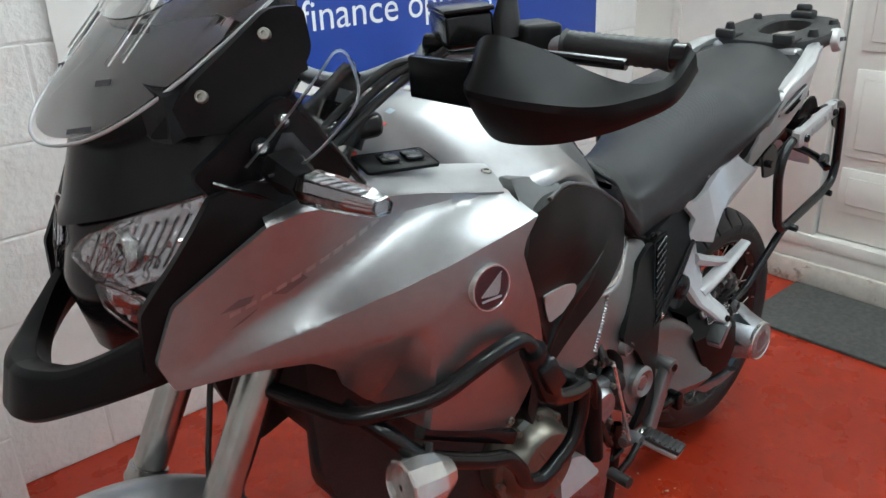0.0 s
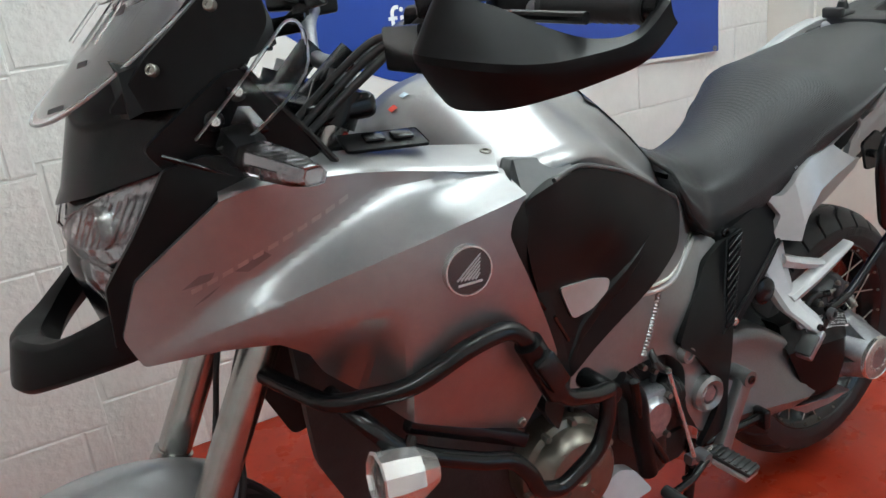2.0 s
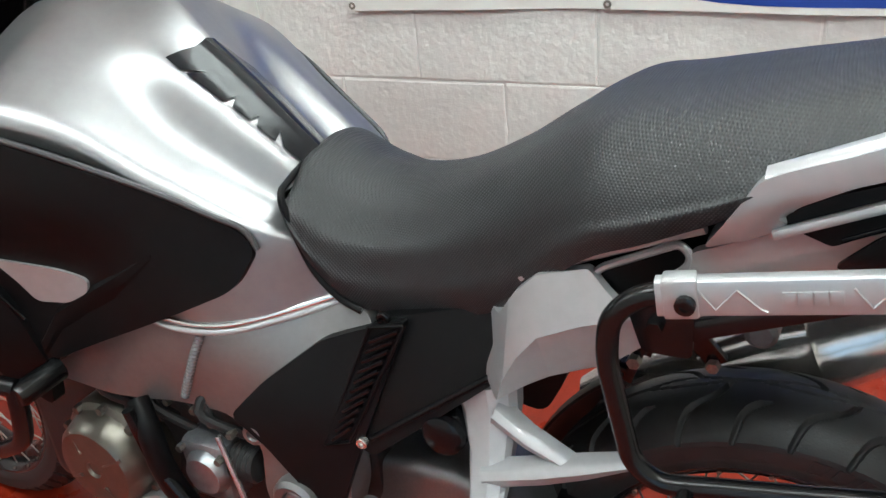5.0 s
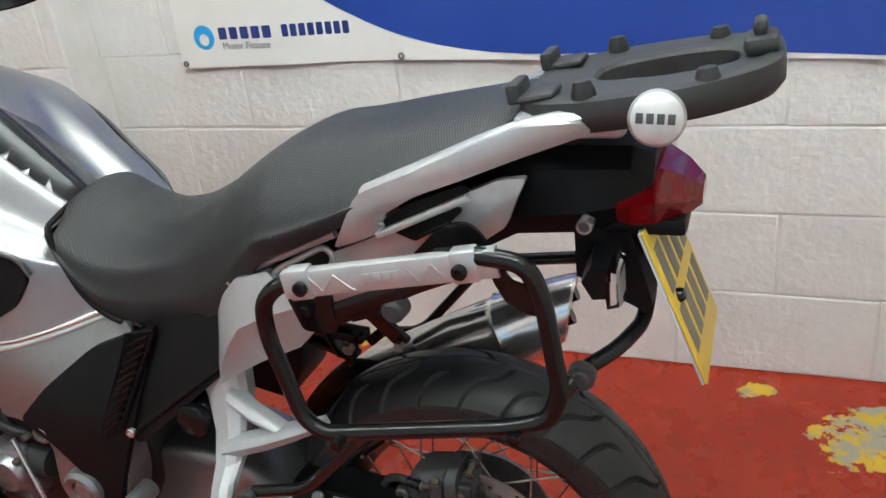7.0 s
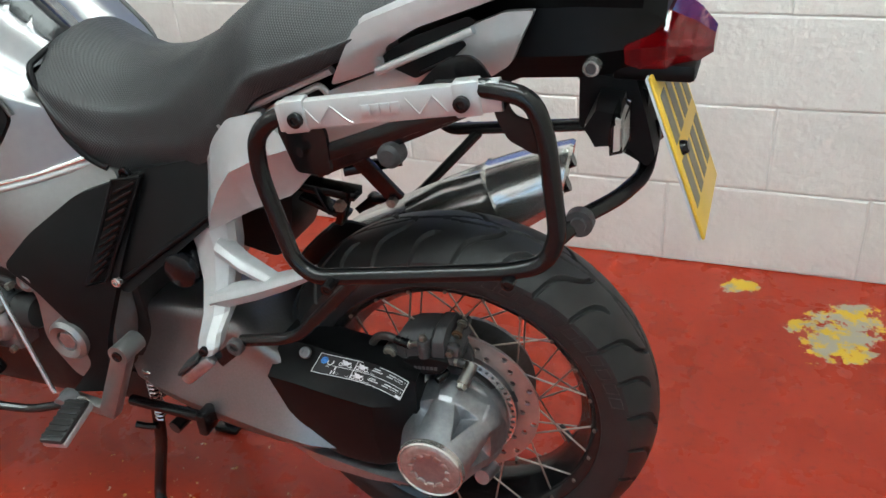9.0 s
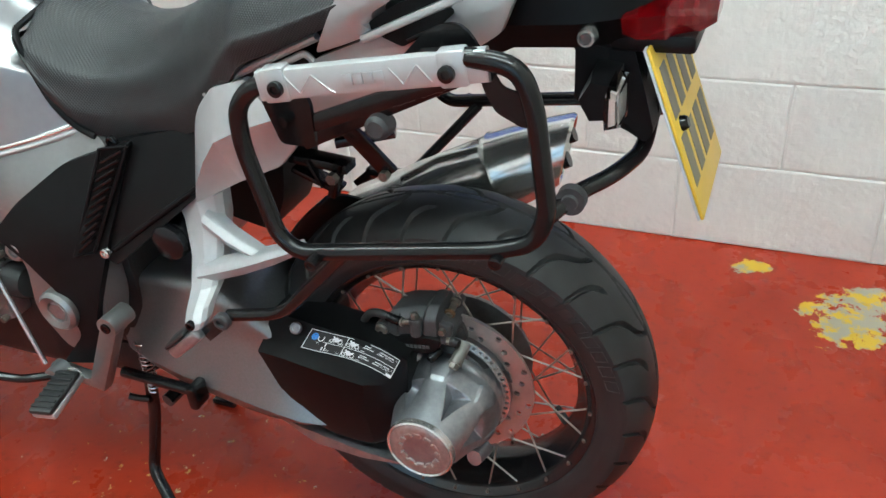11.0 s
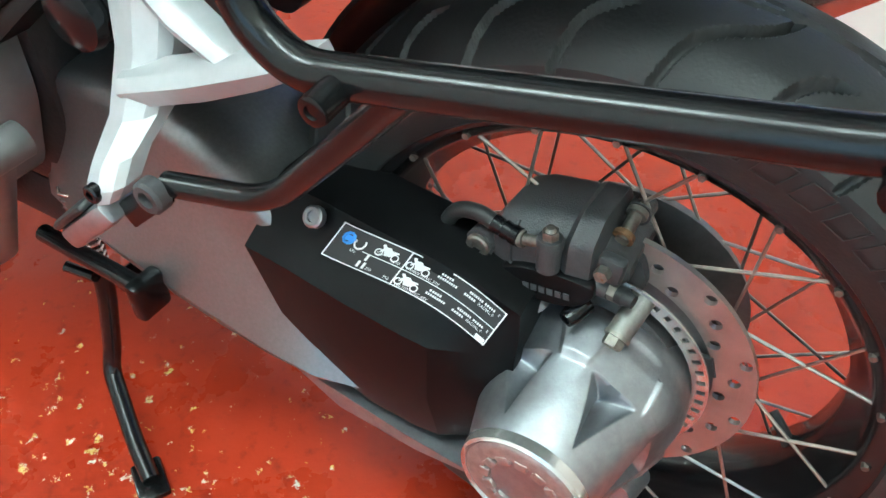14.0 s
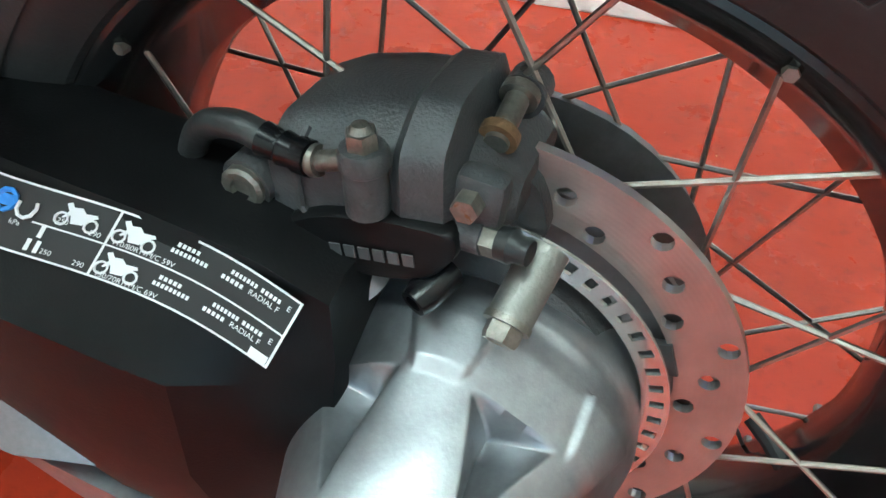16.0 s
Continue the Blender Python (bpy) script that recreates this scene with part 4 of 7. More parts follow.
part("lever_rod", tube([(0.2, -0.2, 0.36), (0.15, -0.19, 0.545)], 0.004, 8), STEEL, lever, "thin steel gear rod")
part("lever_joint", spun([(0, -0.014), (0.013, -0.014), (0.014, 0.014), (0, 0.014)], 16, "y", (0.222, -0.2, 0.35)), ALLOY, lever)

# engine
ENGINE = material("black_engine_paint", (0.016, 0.016, 0.017), 0.5, 0.2, 0.3, 40, 0.3, 200)
engine = part("engine", joined(block(-0.3, 0.2, -0.15, 0.2, 0.3, 0.6, 0.03, 3), block(-0.36, -0.1, -0.12, 0.18, 0.5, 0.86, 0.03, 3), block(-0.1, 0.24, -0.1, 0.16, 0.55, 0.7, 0.02, 2), block(0.18, 0.34, -0.11, 0.15, 0.34, 0.62, 0.03, 2)), ENGINE, bike, "black painted vee engine")
BRONZE = material("bronze_engine_cover", (0.17, 0.155, 0.13), 0.3, 0.8, 0.1, 60, 0.12, 500)
cover_c = (-0.07, -0.2, 0.452)
cov = part("clutch_cover", spun([(0.0, -0.024), (0.012, -0.024), (0.014, -0.028), (0.04, -0.029), (0.062, -0.026), (0.07, -0.018), (0.078, 0.008), (0.087, 0.014), (0.09, 0.022), (0.09, 0.06)], 56, "y", cover_c), BRONZE, engine, "round bronze-grey engine cover")
for k in range(10):
    a = k * 2 * math.pi / 10 + 0.2
    part("cover_bolt", bolt((cover_c[0] + 0.083 * math.cos(a), -0.186, cover_c[2] + 0.083 * math.sin(a)), 0.007, 0.012, socket=False), BOLT, cov)
for k in range(4):
    a = k * math.pi / 2 + 0.5
    part("cover_rib", beam((cover_c[0] + 0.03 * math.cos(a), -0.229, cover_c[2] + 0.03 * math.sin(a)), (cover_c[0] + 0.066 * math.cos(a), -0.222, cover_c[2] + 0.064 * math.sin(a)), 0.006, 0.006, 0.002), BRONZE, cov)
part("gear_cover", joined(block(0.07, 0.15, -0.19, -0.1, 0.42, 0.52, 0.012, 2), spun([(0, -0.012), (0.028, -0.012), (0.036, 0), (0.036, 0.05)], 24, "y", (0.115, -0.19, 0.475))), ALLOY, engine, "small cast alloy cover")
for p in ((0.08, 0.51), (0.145, 0.505), (0.08, 0.43), (0.14, 0.43)):
    part("cover_bolt", bolt((p[0], -0.192, p[1]), 0.006, 0.007, socket=False), BOLT, engine)
part("boot", tube([(0.15 + 0.004 * k, -0.165, 0.49) for k in range(11)], [0.024 + 0.004 * (k % 2) for k in range(11)], 20), RUBBER, engine, "ribbed rubber boot")
part("oil_pipe", tube([(0.03, -0.2, 0.58), (0.055, -0.215, 0.55), (0.06, -0.215, 0.48), (0.09, -0.2, 0.38)], 0.017, 14, 0.03), BLACK_SATIN, engine, "thick black coolant hose")
part("clutch_lever", tube([(0.04, -0.225, 0.585), (0.055, -0.222, 0.5), (0.115, -0.215, 0.4)], 0.008, 10, 0.02), BLACK_METAL, engine)
part("foot_guard", panel([(-0.02, 0.4), (0.02, 0.415), (0.05, 0.405), (0.08, 0.36), (-0.03, 0.35)], lambda x, z: -0.21 + (z - 0.4) * 0.3, 0.02, 0.02, 0.01), SILVER_LIGHT, engine, "silver lower guard")
for k in range(9):
    x = -0.1 + k * 0.03
    part("hose", tube(curve([(x, -0.13, 0.62), (x + 0.02 * math.sin(k * 2.1), -0.165 - 0.01 * (k % 3), 0.575), (x + 0.03, -0.16, 0.53 - 0.015 * (k % 2))], 5), 0.004 + 0.0015 * (k % 3), 8), RUBBER, engine)
for p in ((-0.02, 0.575), (0.0, 0.552), (0.06, 0.57), (0.105, 0.566), (0.13, 0.55), (0.16, 0.54)):
    part("engine_bolt", bolt((p[0], -0.172, p[1]), 0.006, 0.01, socket=False), BOLT, engine)
both("radiator_side", panel([(-0.47, 0.84), (-0.3, 0.83), (-0.2, 0.64), (-0.28, 0.5), (-0.4, 0.46), (-0.46, 0.6)], lambda x, z: -0.14, 0.02, 0.04, 0.02), ENGINE, "black radiator shroud")

# crash bars
RAIL_R = 0.0125
def crash_bars(side):
    f = (lambda bm: bm) if side < 0 else mirrored
    top = part("crash_bar", f(tube([(-0.5, -0.1, 0.742), (-0.46, -0.235, 0.742), (-0.38, -0.3, 0.765), (-0.3, -0.325, 0.808), (-0.245, -0.325, 0.812), (-0.215, -0.322, 0.775), (-0.185, -0.318, 0.705), (-0.16, -0.312, 0.672), (-0.1, -0.3, 0.648), (-0.066, -0.29, 0.64)], RAIL_R, 16, 0.03)), BLACK_METAL, bike, "black tubular steel crash bar")
    part("clamp", f(tube([(-0.222, -0.323, 0.782), (-0.178, -0.317, 0.693)], 0.019, 16)), BLACK_METAL, top, "black two-piece clamp")
    part("clamp_block", f(moved(block(-0.028, 0.028, -0.012, 0.012, -0.016, 0.016, 0.005), pose(-0.2, -0.335, 0.74, 0, 62, 0))), BLACK_METAL, top)
    part("crash_bar", f(tube([(-0.45, -0.2, 0.74), (-0.43, -0.27, 0.72), (-0.4, -0.285, 0.68), (-0.36, -0.29, 0.655), (-0.28, -0.29, 0.612), (-0.24, -0.292, 0.6), (-0.21, -0.293, 0.56), (-0.2, -0.29, 0.53), (-0.16, -0.29, 0.512), (-0.09, -0.292, 0.55), (-0.072, -0.293, 0.6), (-0.068, -0.29, 0.645)], RAIL_R, 16, 0.03)), BLACK_METAL, bike, "black tubular steel crash bar")
    part("crash_bar", f(beam((-0.37, -0.255, 0.69), (-0.2, -0.262, 0.6), 0.022, 0.02, 0.005)), BLACK_METAL, bike)
    part("bar_mount", f(spun([(0, -0.018), (0.014, -0.018), (0.017, -0.012), (0.017, 0.05)], 20, "y", (-0.062, -0.28, 0.632))), BLACK_METAL, top)
crash_bars(-1)
crash_bars(1)

# fog lamp
FOG = glass("fog_lens", (1, 1, 1), 0.1)
for side in (-1, 1):
    f = (lambda bm: bm) if side < 0 else mirrored
    lamp_m = Matrix.Translation((-0.418, -0.3, 0.655)) @ V(-1, 0.08, 0.12).to_track_quat("X", "Z").to_matrix().to_4x4()
    lamp = part("fog_lamp", f(moved(spun([(0, -0.06), (0.02, -0.055), (0.034, -0.03), (0.038, 0.0), (0.038, 0.022), (0.034, 0.024), (0.03, 0.008), (0, 0.002)], 11, "x"), lamp_m)), STEEL, bike, "small faceted bright fog lamp", 12)
    part("lens", f(moved(spun([(0, 0.024), (0.02, 0.022), (0.034, 0.017), (0.034, 0.014), (0, 0.018)], 28, "x"), lamp_m)), FOG, lamp)
    part("lamp_arm", f(tube([(-0.4, -0.3, 0.67), (-0.38, -0.285, 0.69)], 0.008, 10)), BLACK_METAL, lamp)

# ---- front end ----
FORK = (-0.075, 0.13)
for y in FORK:
    leg = part("fork_leg", tube([(-0.332, y, 1.08), (-0.614, y, 0.54)], 0.0265, 28), BRUSHED, bike, "bare steel telescopic fork tube")
    d = (V(-0.614, y, 0.54) - V(-0.332, y, 1.08)).normalized()
    c = V(-0.614, y, 0.54)
    part("fork_slider", tube([c - d * 0.012, c - d * 0.01, c + d * 0.004, c + d * 0.008, c + d * 0.014, c + d * 0.02, c + d * 0.19, c + d * 0.27], [0.027, 0.031, 0.031, 0.033, 0.033, 0.03, 0.032, 0.03], 28), BRUSHED, leg, "fork lower with a ringed collar")
    part("fork_clamp", tube([V(-0.332, y, 1.08) - d * 0.02, V(-0.332, y, 1.08) + d * 0.03], 0.036, 24), BLACK_METAL, leg)
    part("fork_cap", tube([V(-0.332, y, 1.08) - d * 0.04, V(-0.332, y, 1.08) - d * 0.02], 0.02, 6), ALLOY, leg)
part("top_yoke", block(-0.39, -0.285, -0.11, 0.17, 1.055, 1.09, 0.012, 3), BLACK_METAL, bike, "black top yoke")
part("brake_hose", tube(curve([(-0.4, -0.1, 0.95), (-0.5, -0.06, 0.8), (-0.535, -0.03, 0.68), (-0.56, -0.07, 0.55), (-0.66, -0.1, 0.45)], 8), 0.0055, 10), RUBBER, bike, "black rubber brake hose")
part("brake_hose", tube(curve([(-0.42, 0.0, 0.95), (-0.52, 0.01, 0.78), (-0.56, -0.0, 0.64), (-0.6, -0.02, 0.5), (-0.68, 0.06, 0.44)], 8), 0.0045, 10), RUBBER, bike)

# front wheel and mudguard
front_mud = []
for k in range(25):
    a = radians(50 + k * 3.2)
    front_mud.append([V(-0.735 + (0.31 - 9 * v * v) * math.cos(a), CY + v, 0.298 + (0.31 - 9 * v * v) * math.sin(a)) for v in (-0.062, -0.045, -0.02, 0, 0.02, 0.045, 0.062)])
bm = loft(front_mud, False, False)
bmesh.ops.solidify(bm, geom=bm.faces[:], thickness=0.004)
part("front_mudguard", bm, SILVER_LIGHT, bike, "silver front mudguard")

# nose fairing
def nose_x(y, z):
    u = abs(y - CY)
    front = -0.668 - 0.024 * max(0, 1 - abs(z - 0.92) / 0.1) + max(0, z - 1.0) * 0.32
    return front + 2.1 * u ** 1.75 + 0.25 * u * max(0, z - 1.0)

def nose_patch(outline, lift, thick=0.005, step=0.016, mat=None):
    """A shell on the nose from an outline in (y, z)."""
    bm = bmesh.new()
    pts = fillet(outline, 0.008, 3)
    bm.faces.new([bm.verts.new((p[0], p[1], 0)) for p in pts])
    for no, lo, hi in (((1, 0, 0), -0.3, 0.3), ((0, 1, 0), 0.7, 1.3)):
        k = lo
        while k < hi:
            bmesh.ops.bisect_plane(bm, geom=bm.verts[:] + bm.edges[:] + bm.faces[:], plane_co=Vector(no) * k, plane_no=no)
            k += step
    bmesh.ops.triangulate(bm, faces=[f for f in bm.faces if len(f.verts) > 4])
    for v in bm.verts:
        y, z = v.co.x, v.co.y
        v.co = V(nose_x(y, z) - lift, y, z)
    bmesh.ops.recalc_face_normals(bm, faces=bm.faces)
    front = bm.faces[:]
    rim = [e for e in bm.edges if len(e.link_faces) == 1]
    twin = {v: bm.verts.new(v.co + V(thick, 0, 0)) for v in bm.verts[:]}
    for f in front:
        bm.faces.new([twin[v] for v in reversed(f.verts)])
    for e in rim:
        p, q = e.verts
        bm.faces.new((p, q, twin[q], twin[p]))
    bmesh.ops.recalc_face_normals(bm, faces=bm.faces)
    return bm

NOSE = [(CY, 1.14), (-0.1, 1.15), (-0.175, 1.13), (-0.2, 1.06), (-0.175, 1.0), (-0.14, 0.9), (-0.12, 0.83), (CY, 0.83)]
NOSE += [(2 * CY - y, z) for y, z in NOSE[-2:0:-1]]
nose = part("nose_fairing", nose_patch(NOSE, 0.0), BLACK_GLOSS, bike, "black nose fairing round the headlights", 45)
part("nose_hood", nose_patch([(CY, 1.14), (-0.1, 1.15), (-0.178, 1.13), (-0.21, 1.085), (-0.12, 1.045), (-0.05, 1.02), (CY, 1.0), (0.11, 1.02), (0.18, 1.045), (0.27, 1.085), (0.238, 1.13), (0.16, 1.15)], 0.014, 0.012), BLACK_GLOSS, nose, "black hood above the headlights")
CHROME = material("headlight_chrome", (0.55, 0.56, 0.58), 0.1, 1.0, 0.05, 40)
FLUTED = material("faceted_headlight_chrome", (0.42, 0.43, 0.45), 0.1, 1.0, 0.1, 40)
for s in (-1, 1):
    yy = lambda u: CY + s * u
    upper = [(yy(0.03), 0.972), (yy(0.05), 0.995), (yy(0.1), 1.022), (yy(0.2), 1.062), (yy(0.225), 1.072), (yy(0.215), 1.045), (yy(0.175), 0.99), (yy(0.14), 0.955), (yy(0.105), 0.938), (yy(0.07), 0.948)]
    lower = [(yy(0.07), 0.945), (yy(0.105), 0.936), (yy(0.125), 0.925), (yy(0.12), 0.905), (yy(0.142), 0.89), (yy(0.138), 0.868), (yy(0.11), 0.88), (yy(0.085), 0.91)]
    rnd = random.Random(5)
    for shape, depth_in in ((upper, 0.014), (lower, 0.006)):
        bm = nose_patch(shape, 0.004, 0.003, 0.0085)
        for v in bm.verts:
            v.co.x += rnd.uniform(-0.0032, 0.0032)
        reflector = part("headlight", bm, FLUTED, nose, "faceted clear headlight unit", 3)
        lens_ob = part("lens", nose_patch(shape, 0.013, 0.003, 0.016), CLEAR, reflector, "clear headlight lens")
        lens_ob.visible_shadow = False
        rim_pts = [V(nose_x(p[0], p[1]) - 0.0135, p[0], p[1]) for p in fillet(shape, 0.008, 3)]
        part("lens_rim", tube(rim_pts, 0.0016, 6, closed=True), CLEAR, reflector)
        if depth_in > 0.01:
            for k in range(15):
                u = 0.055 + 0.0095 * k
                z0, z1 = 0.958 + 0.25 * max(0.0, u - 0.1), 1.0 + 0.34 * (u - 0.055)
                part("reflector_rib", beam((nose_x(yy(u), z0) - 0.009, yy(u), z0), (nose_x(yy(u + 0.014), z1) - 0.009, yy(u + 0.014), z1), 0.0022, 0.0022, 0.0006), CHROME, reflector)
            part("bulb_cup", spun([(0.005, 0.02), (0.02, 0.01), (0.026, -0.004), (0.028, -0.008), (0.024, -0.008)], 24, "x", (nose_x(yy(0.095), 0.985) - 0.004, yy(0.095), 0.985)), STEEL, reflector)
            part("bulb", spun([(0, -0.012), (0.006, -0.011), (0.008, -0.004), (0.008, 0.01)], 16, "x", (nose_x(yy(0.095), 0.985) - 0.002, yy(0.095), 0.985)), CLEAR, reflector)

# beak: two arms that meet at the tip
def beak_ring(x, u, z0, z1, w, s, turn):
    """A rounded upright section of the beak, its face turned outwards by an angle."""
    zc, h = (z0 + z1) / 2, (z1 - z0) / 2
    out = []
    for a, b in fillet([(0.3, 1.0), (0.6, 0.8), (1.0, -0.7), (0.7, -1.0), (-0.6, -0.85), (-1.0, -0.3), (-0.6, 0.85)], 0.06, 2):
        out.append(V(x - a * w * math.sin(turn), CY + s * max(0.0, u + a * w * math.cos(turn)), zc + b * h))
    return out


for s in (-1, 1):
    st = curve([V(-0.6, 0.168, 0.01), V(-0.655, 0.146, 0.014), V(-0.702, 0.108, 0.02), V(-0.733, 0.073, 0.025), V(-0.752, 0.042, 0.03), V(-0.761, 0.018, 0.032), V(-0.762, 0.0, 0.032)], 4)
    lo = curve([V(0.845, 0.915, 0), V(0.829, 0.898, 0.1), V(0.811, 0.87, 0.35), V(0.795, 0.852, 0.7), V(0.781, 0.848, 1.05), V(0.775, 0.846, 1.4), V(0.774, 0.845, 1.57)], 4)
    part("beak_arm", loft([beak_ring(a.x, a.y, b.x, b.y, a.z, s, b.z) for a, b in zip(st, lo)]), BLACK_SATIN, bike, "black plastic beak arm", 22)

# cheek plates between nose and cowl, with screws
CHEEK_D = sheet([(-0.58, 1.07, -0.175), (-0.52, 1.14, -0.19), (-0.44, 1.05, -0.19), (-0.5, 1.0, -0.165), (-0.49, 1.13, -0.19)])
cheek, _ = both("cheek_panel", panel([(-0.6, 1.085), (-0.545, 1.125), (-0.5, 1.155), (-0.48, 1.155), (-0.405, 1.045), (-0.45, 1.036), (-0.52, 1.04), (-0.58, 1.055)], CHEEK_D, 0.012, 0.03, 0.01), BLACK_SATIN, "black plastic cheek panel")
part("cheek_edge", tube([(-0.482, -0.192, 1.158), (-0.388, -0.19, 1.03)], 0.005, 8), BLACK_GLOSS, cheek)
for p in ((-0.521, -0.187, 1.104), (-0.491, -0.19, 1.132)):
    part("screw_well", bolt(p, 0.012, 0.001), BLACK_GLOSS, cheek)
    part("cheek_screw", bolt((p[0], p[1] - 0.003, p[2]), 0.006, 0.004), STEEL, cheek)

FILL_D = sheet([(-0.57, 1.075, -0.185), (-0.47, 1.045, -0.2), (-0.535, 1.02, -0.202), (-0.64, 0.935, -0.148), (-0.655, 0.85, -0.138), (-0.63, 0.87, -0.15), (-0.58, 0.98, -0.178)])
both("cowl_inner", panel([(-0.585, 1.06), (-0.54, 1.07), (-0.46, 1.05), (-0.45, 1.03), (-0.54, 1.015), (-0.6, 0.96), (-0.628, 0.93), (-0.645, 0.84), (-0.672, 0.85), (-0.668, 0.93), (-0.63, 0.985)], FILL_D, 0.01, 0.02, 0.006), BLACK_SATIN, "black plastic filler inside the fairing")
part("cheek_seam", tube([(-0.585, -0.19, 1.078), (-0.5, -0.2, 1.035)], 0.003, 6), BLACK_GLOSS, cheek)

# indicators
for s in (-1, 1):
    f = (lambda bm: bm) if s < 0 else mirrored
    ind = part("indicator", f(loft([[V(-0.5 + dx * k - (0.02 * t), -0.19 - 0.15 * t, 1.075 + dz * k - 0.012 * t + 0.002) for dx, dz in ((-0.02, 0.0), (-0.012, 0.014), (0.012, 0.016), (0.022, 0.004), (0.014, -0.013), (-0.012, -0.014))] for t, k in ((0.0, 1.3), (0.2, 1.25), (0.34, 0.95), (0.44, 0.9))])), BLACK_SATIN, bike, "black indicator stalk with a clear lens")
    lens_i = part("lens", f(loft([[V(-0.506 + dx * k + 0.035 * t, -0.255 - 0.085 * t, 1.07 + dz * k - 0.012 * t) for dx, dz in ((-0.02, 0.0), (-0.014, 0.016), (0.014, 0.018), (0.024, 0.004), (0.016, -0.015), (-0.014, -0.016))] for t, k in ((0.0, 0.95), (0.3, 0.95), (0.75, 0.8), (1.0, 0.55))])), CLEAR, ind, "clear ribbed indicator lens")
    part("reflector", f(loft([[V(-0.503 + dx * k + 0.034 * t, -0.257 - 0.075 * t, 1.069 + dz * k - 0.012 * t) for dx, dz in ((-0.014, 0.0), (-0.01, 0.01), (0.01, 0.011), (0.016, 0.003), (0.011, -0.009), (-0.01, -0.01))] for t, k in [(j / 14, 0.9 + 0.12 * (j % 2) - 0.4 * max(0, j / 14 - 0.6)) for j in range(15)]])), FLUTED, ind)

# windscreen: a curved lower pane and an upper pane on slides
def screen_point(u, v):
    """u across (-1 to 1), v up (0 to 1)."""
    half = 0.2 - 0.02 * v
    y = CY + u * half
    x = -0.688 + 0.38 * v + 0.1 * abs(u) ** 2.0 + 0.02 * abs(u) ** 6
    z = 1.105 + 0.38 * v + 0.055 * abs(u) ** 2
    return V(x, y, z)

def screen(v0, v1, u1, lift, thick):
    rows = []
    for i in range(17):
        t = i / 16
        row = []
        for j in range(25):
            u = -1 + 2 * j / 24
            corner = 0.26 * abs(u) ** 5
            row.append(screen_point(u * u1, v0 + corner + (v1 - v0 - 1.4 * corner) * t) + V(-lift, 0, 0))
        rows.append(row)
    bm = loft(rows, False, False)
    bmesh.ops.solidify(bm, geom=bm.faces[:], thickness=thick)
    return bm

screen_ob = part("windscreen", screen(0.0, 0.62, 1.0, 0.0, 0.003), CLEAR, bike, "clear curved windscreen with a frosted lower part", 60)
FROST = glass("frosted_clear_plastic", (0.92, 0.93, 0.94), 0.35)
frost = part("frosted_pane", screen(0.015, 0.3, 0.96, -0.0045, 0.0012), FROST, screen_ob, "frosted grey lower part of the screen", 60)
frost.visible_shadow = False
# A thin silver tube draws the highlight along the screen's lower edge.
edge_pts = [screen_point(-1 + 2 * j / 24, 0.26 * abs(-1 + 2 * j / 24) ** 5) for j in range(25)]
part("screen_edge_glint", tube(edge_pts, 0.0022, 8), SILVER_LIGHT, screen_ob, "thin silver tube drawn for the highlight along the edge of the screen")
upper = part("upper_pane", screen(0.34, 1.0, 0.82, 0.022, 0.003), CLEAR, screen_ob, "clear sliding upper pane", 60)
for u in (-0.42, -0.3, 0.3, 0.42):
    part("slide_rail", tube([screen_point(u, 0.2) + V(-0.012, 0, 0.004), screen_point(u, 0.5) + V(-0.014, 0, 0.004), screen_point(u, 0.75) + V(-0.016, 0, 0.004)], 0.003, 8), CLEAR, screen_ob)
for p, (u, v) in (((-0.569, -0.162, 1.165), (-1, 0)), ((-0.503, -0.193, 1.225), (-1, 0)), ((-0.569, 0.222, 1.165), (1, 0)), ((-0.503, 0.253, 1.225), (1, 0))):
    part("screen_screw", bolt(p, 0.007, 0.005, (-0.6, -0.7 if u < 0 else 0.7, 0.3)), BOLT, screen_ob)
MARK_GREY = material("dark_print", (0.05, 0.05, 0.055), 0.5)
for u0, u1, v, w in ((-0.36, -0.16, 0.3, 0.012), (-0.34, -0.2, 0.16, 0.007), (-0.45, -0.25, 0.035, 0.006), (-0.29, -0.2, 0.335, 0.004)):
    part("print_bar", bar_mark(screen_point(u0, v) + V(-0.001, 0, 0), screen_point(u1, v) + V(-0.001, 0, 0), w, 0.0008, out=(-1, -0.2, 0.6)), MARK_GREY, screen_ob)
THIN_CLEAR = glass("thin_clear_plastic", (1, 1, 1), 0.02, 1.12)
EDGE_GLINT = glass("edge_glint_plastic", (0.9, 0.92, 0.95), 0.3, 1.3)
# clear wind deflector beside the screen
both("wind_deflector", panel([(-0.555, 1.085), (-0.5, 1.13), (-0.43, 1.2), (-0.415, 1.19), (-0.43, 1.145), (-0.49, 1.092), (-0.53, 1.078)], sheet([(-0.555, 1.085, -0.2), (-0.43, 1.2, -0.215), (-0.43, 1.145, -0.25), (-0.53, 1.078, -0.215)]), 0.003, 0.02, 0.012), THIN_CLEAR, "clear plastic wind deflector")
# Pale tube put in for the light that the clear rim catches.
both("deflector_edge_glint", tube(curve([(-0.548, -0.2, 1.09), (-0.5, -0.21, 1.135), (-0.455, -0.218, 1.18), (-0.43, -0.216, 1.2), (-0.417, -0.222, 1.19), (-0.43, -0.248, 1.147), (-0.49, -0.235, 1.093), (-0.53, -0.215, 1.079)], 4), 0.0016, 6), EDGE_GLINT, "pale tube drawn for the light caught along the deflector rim")
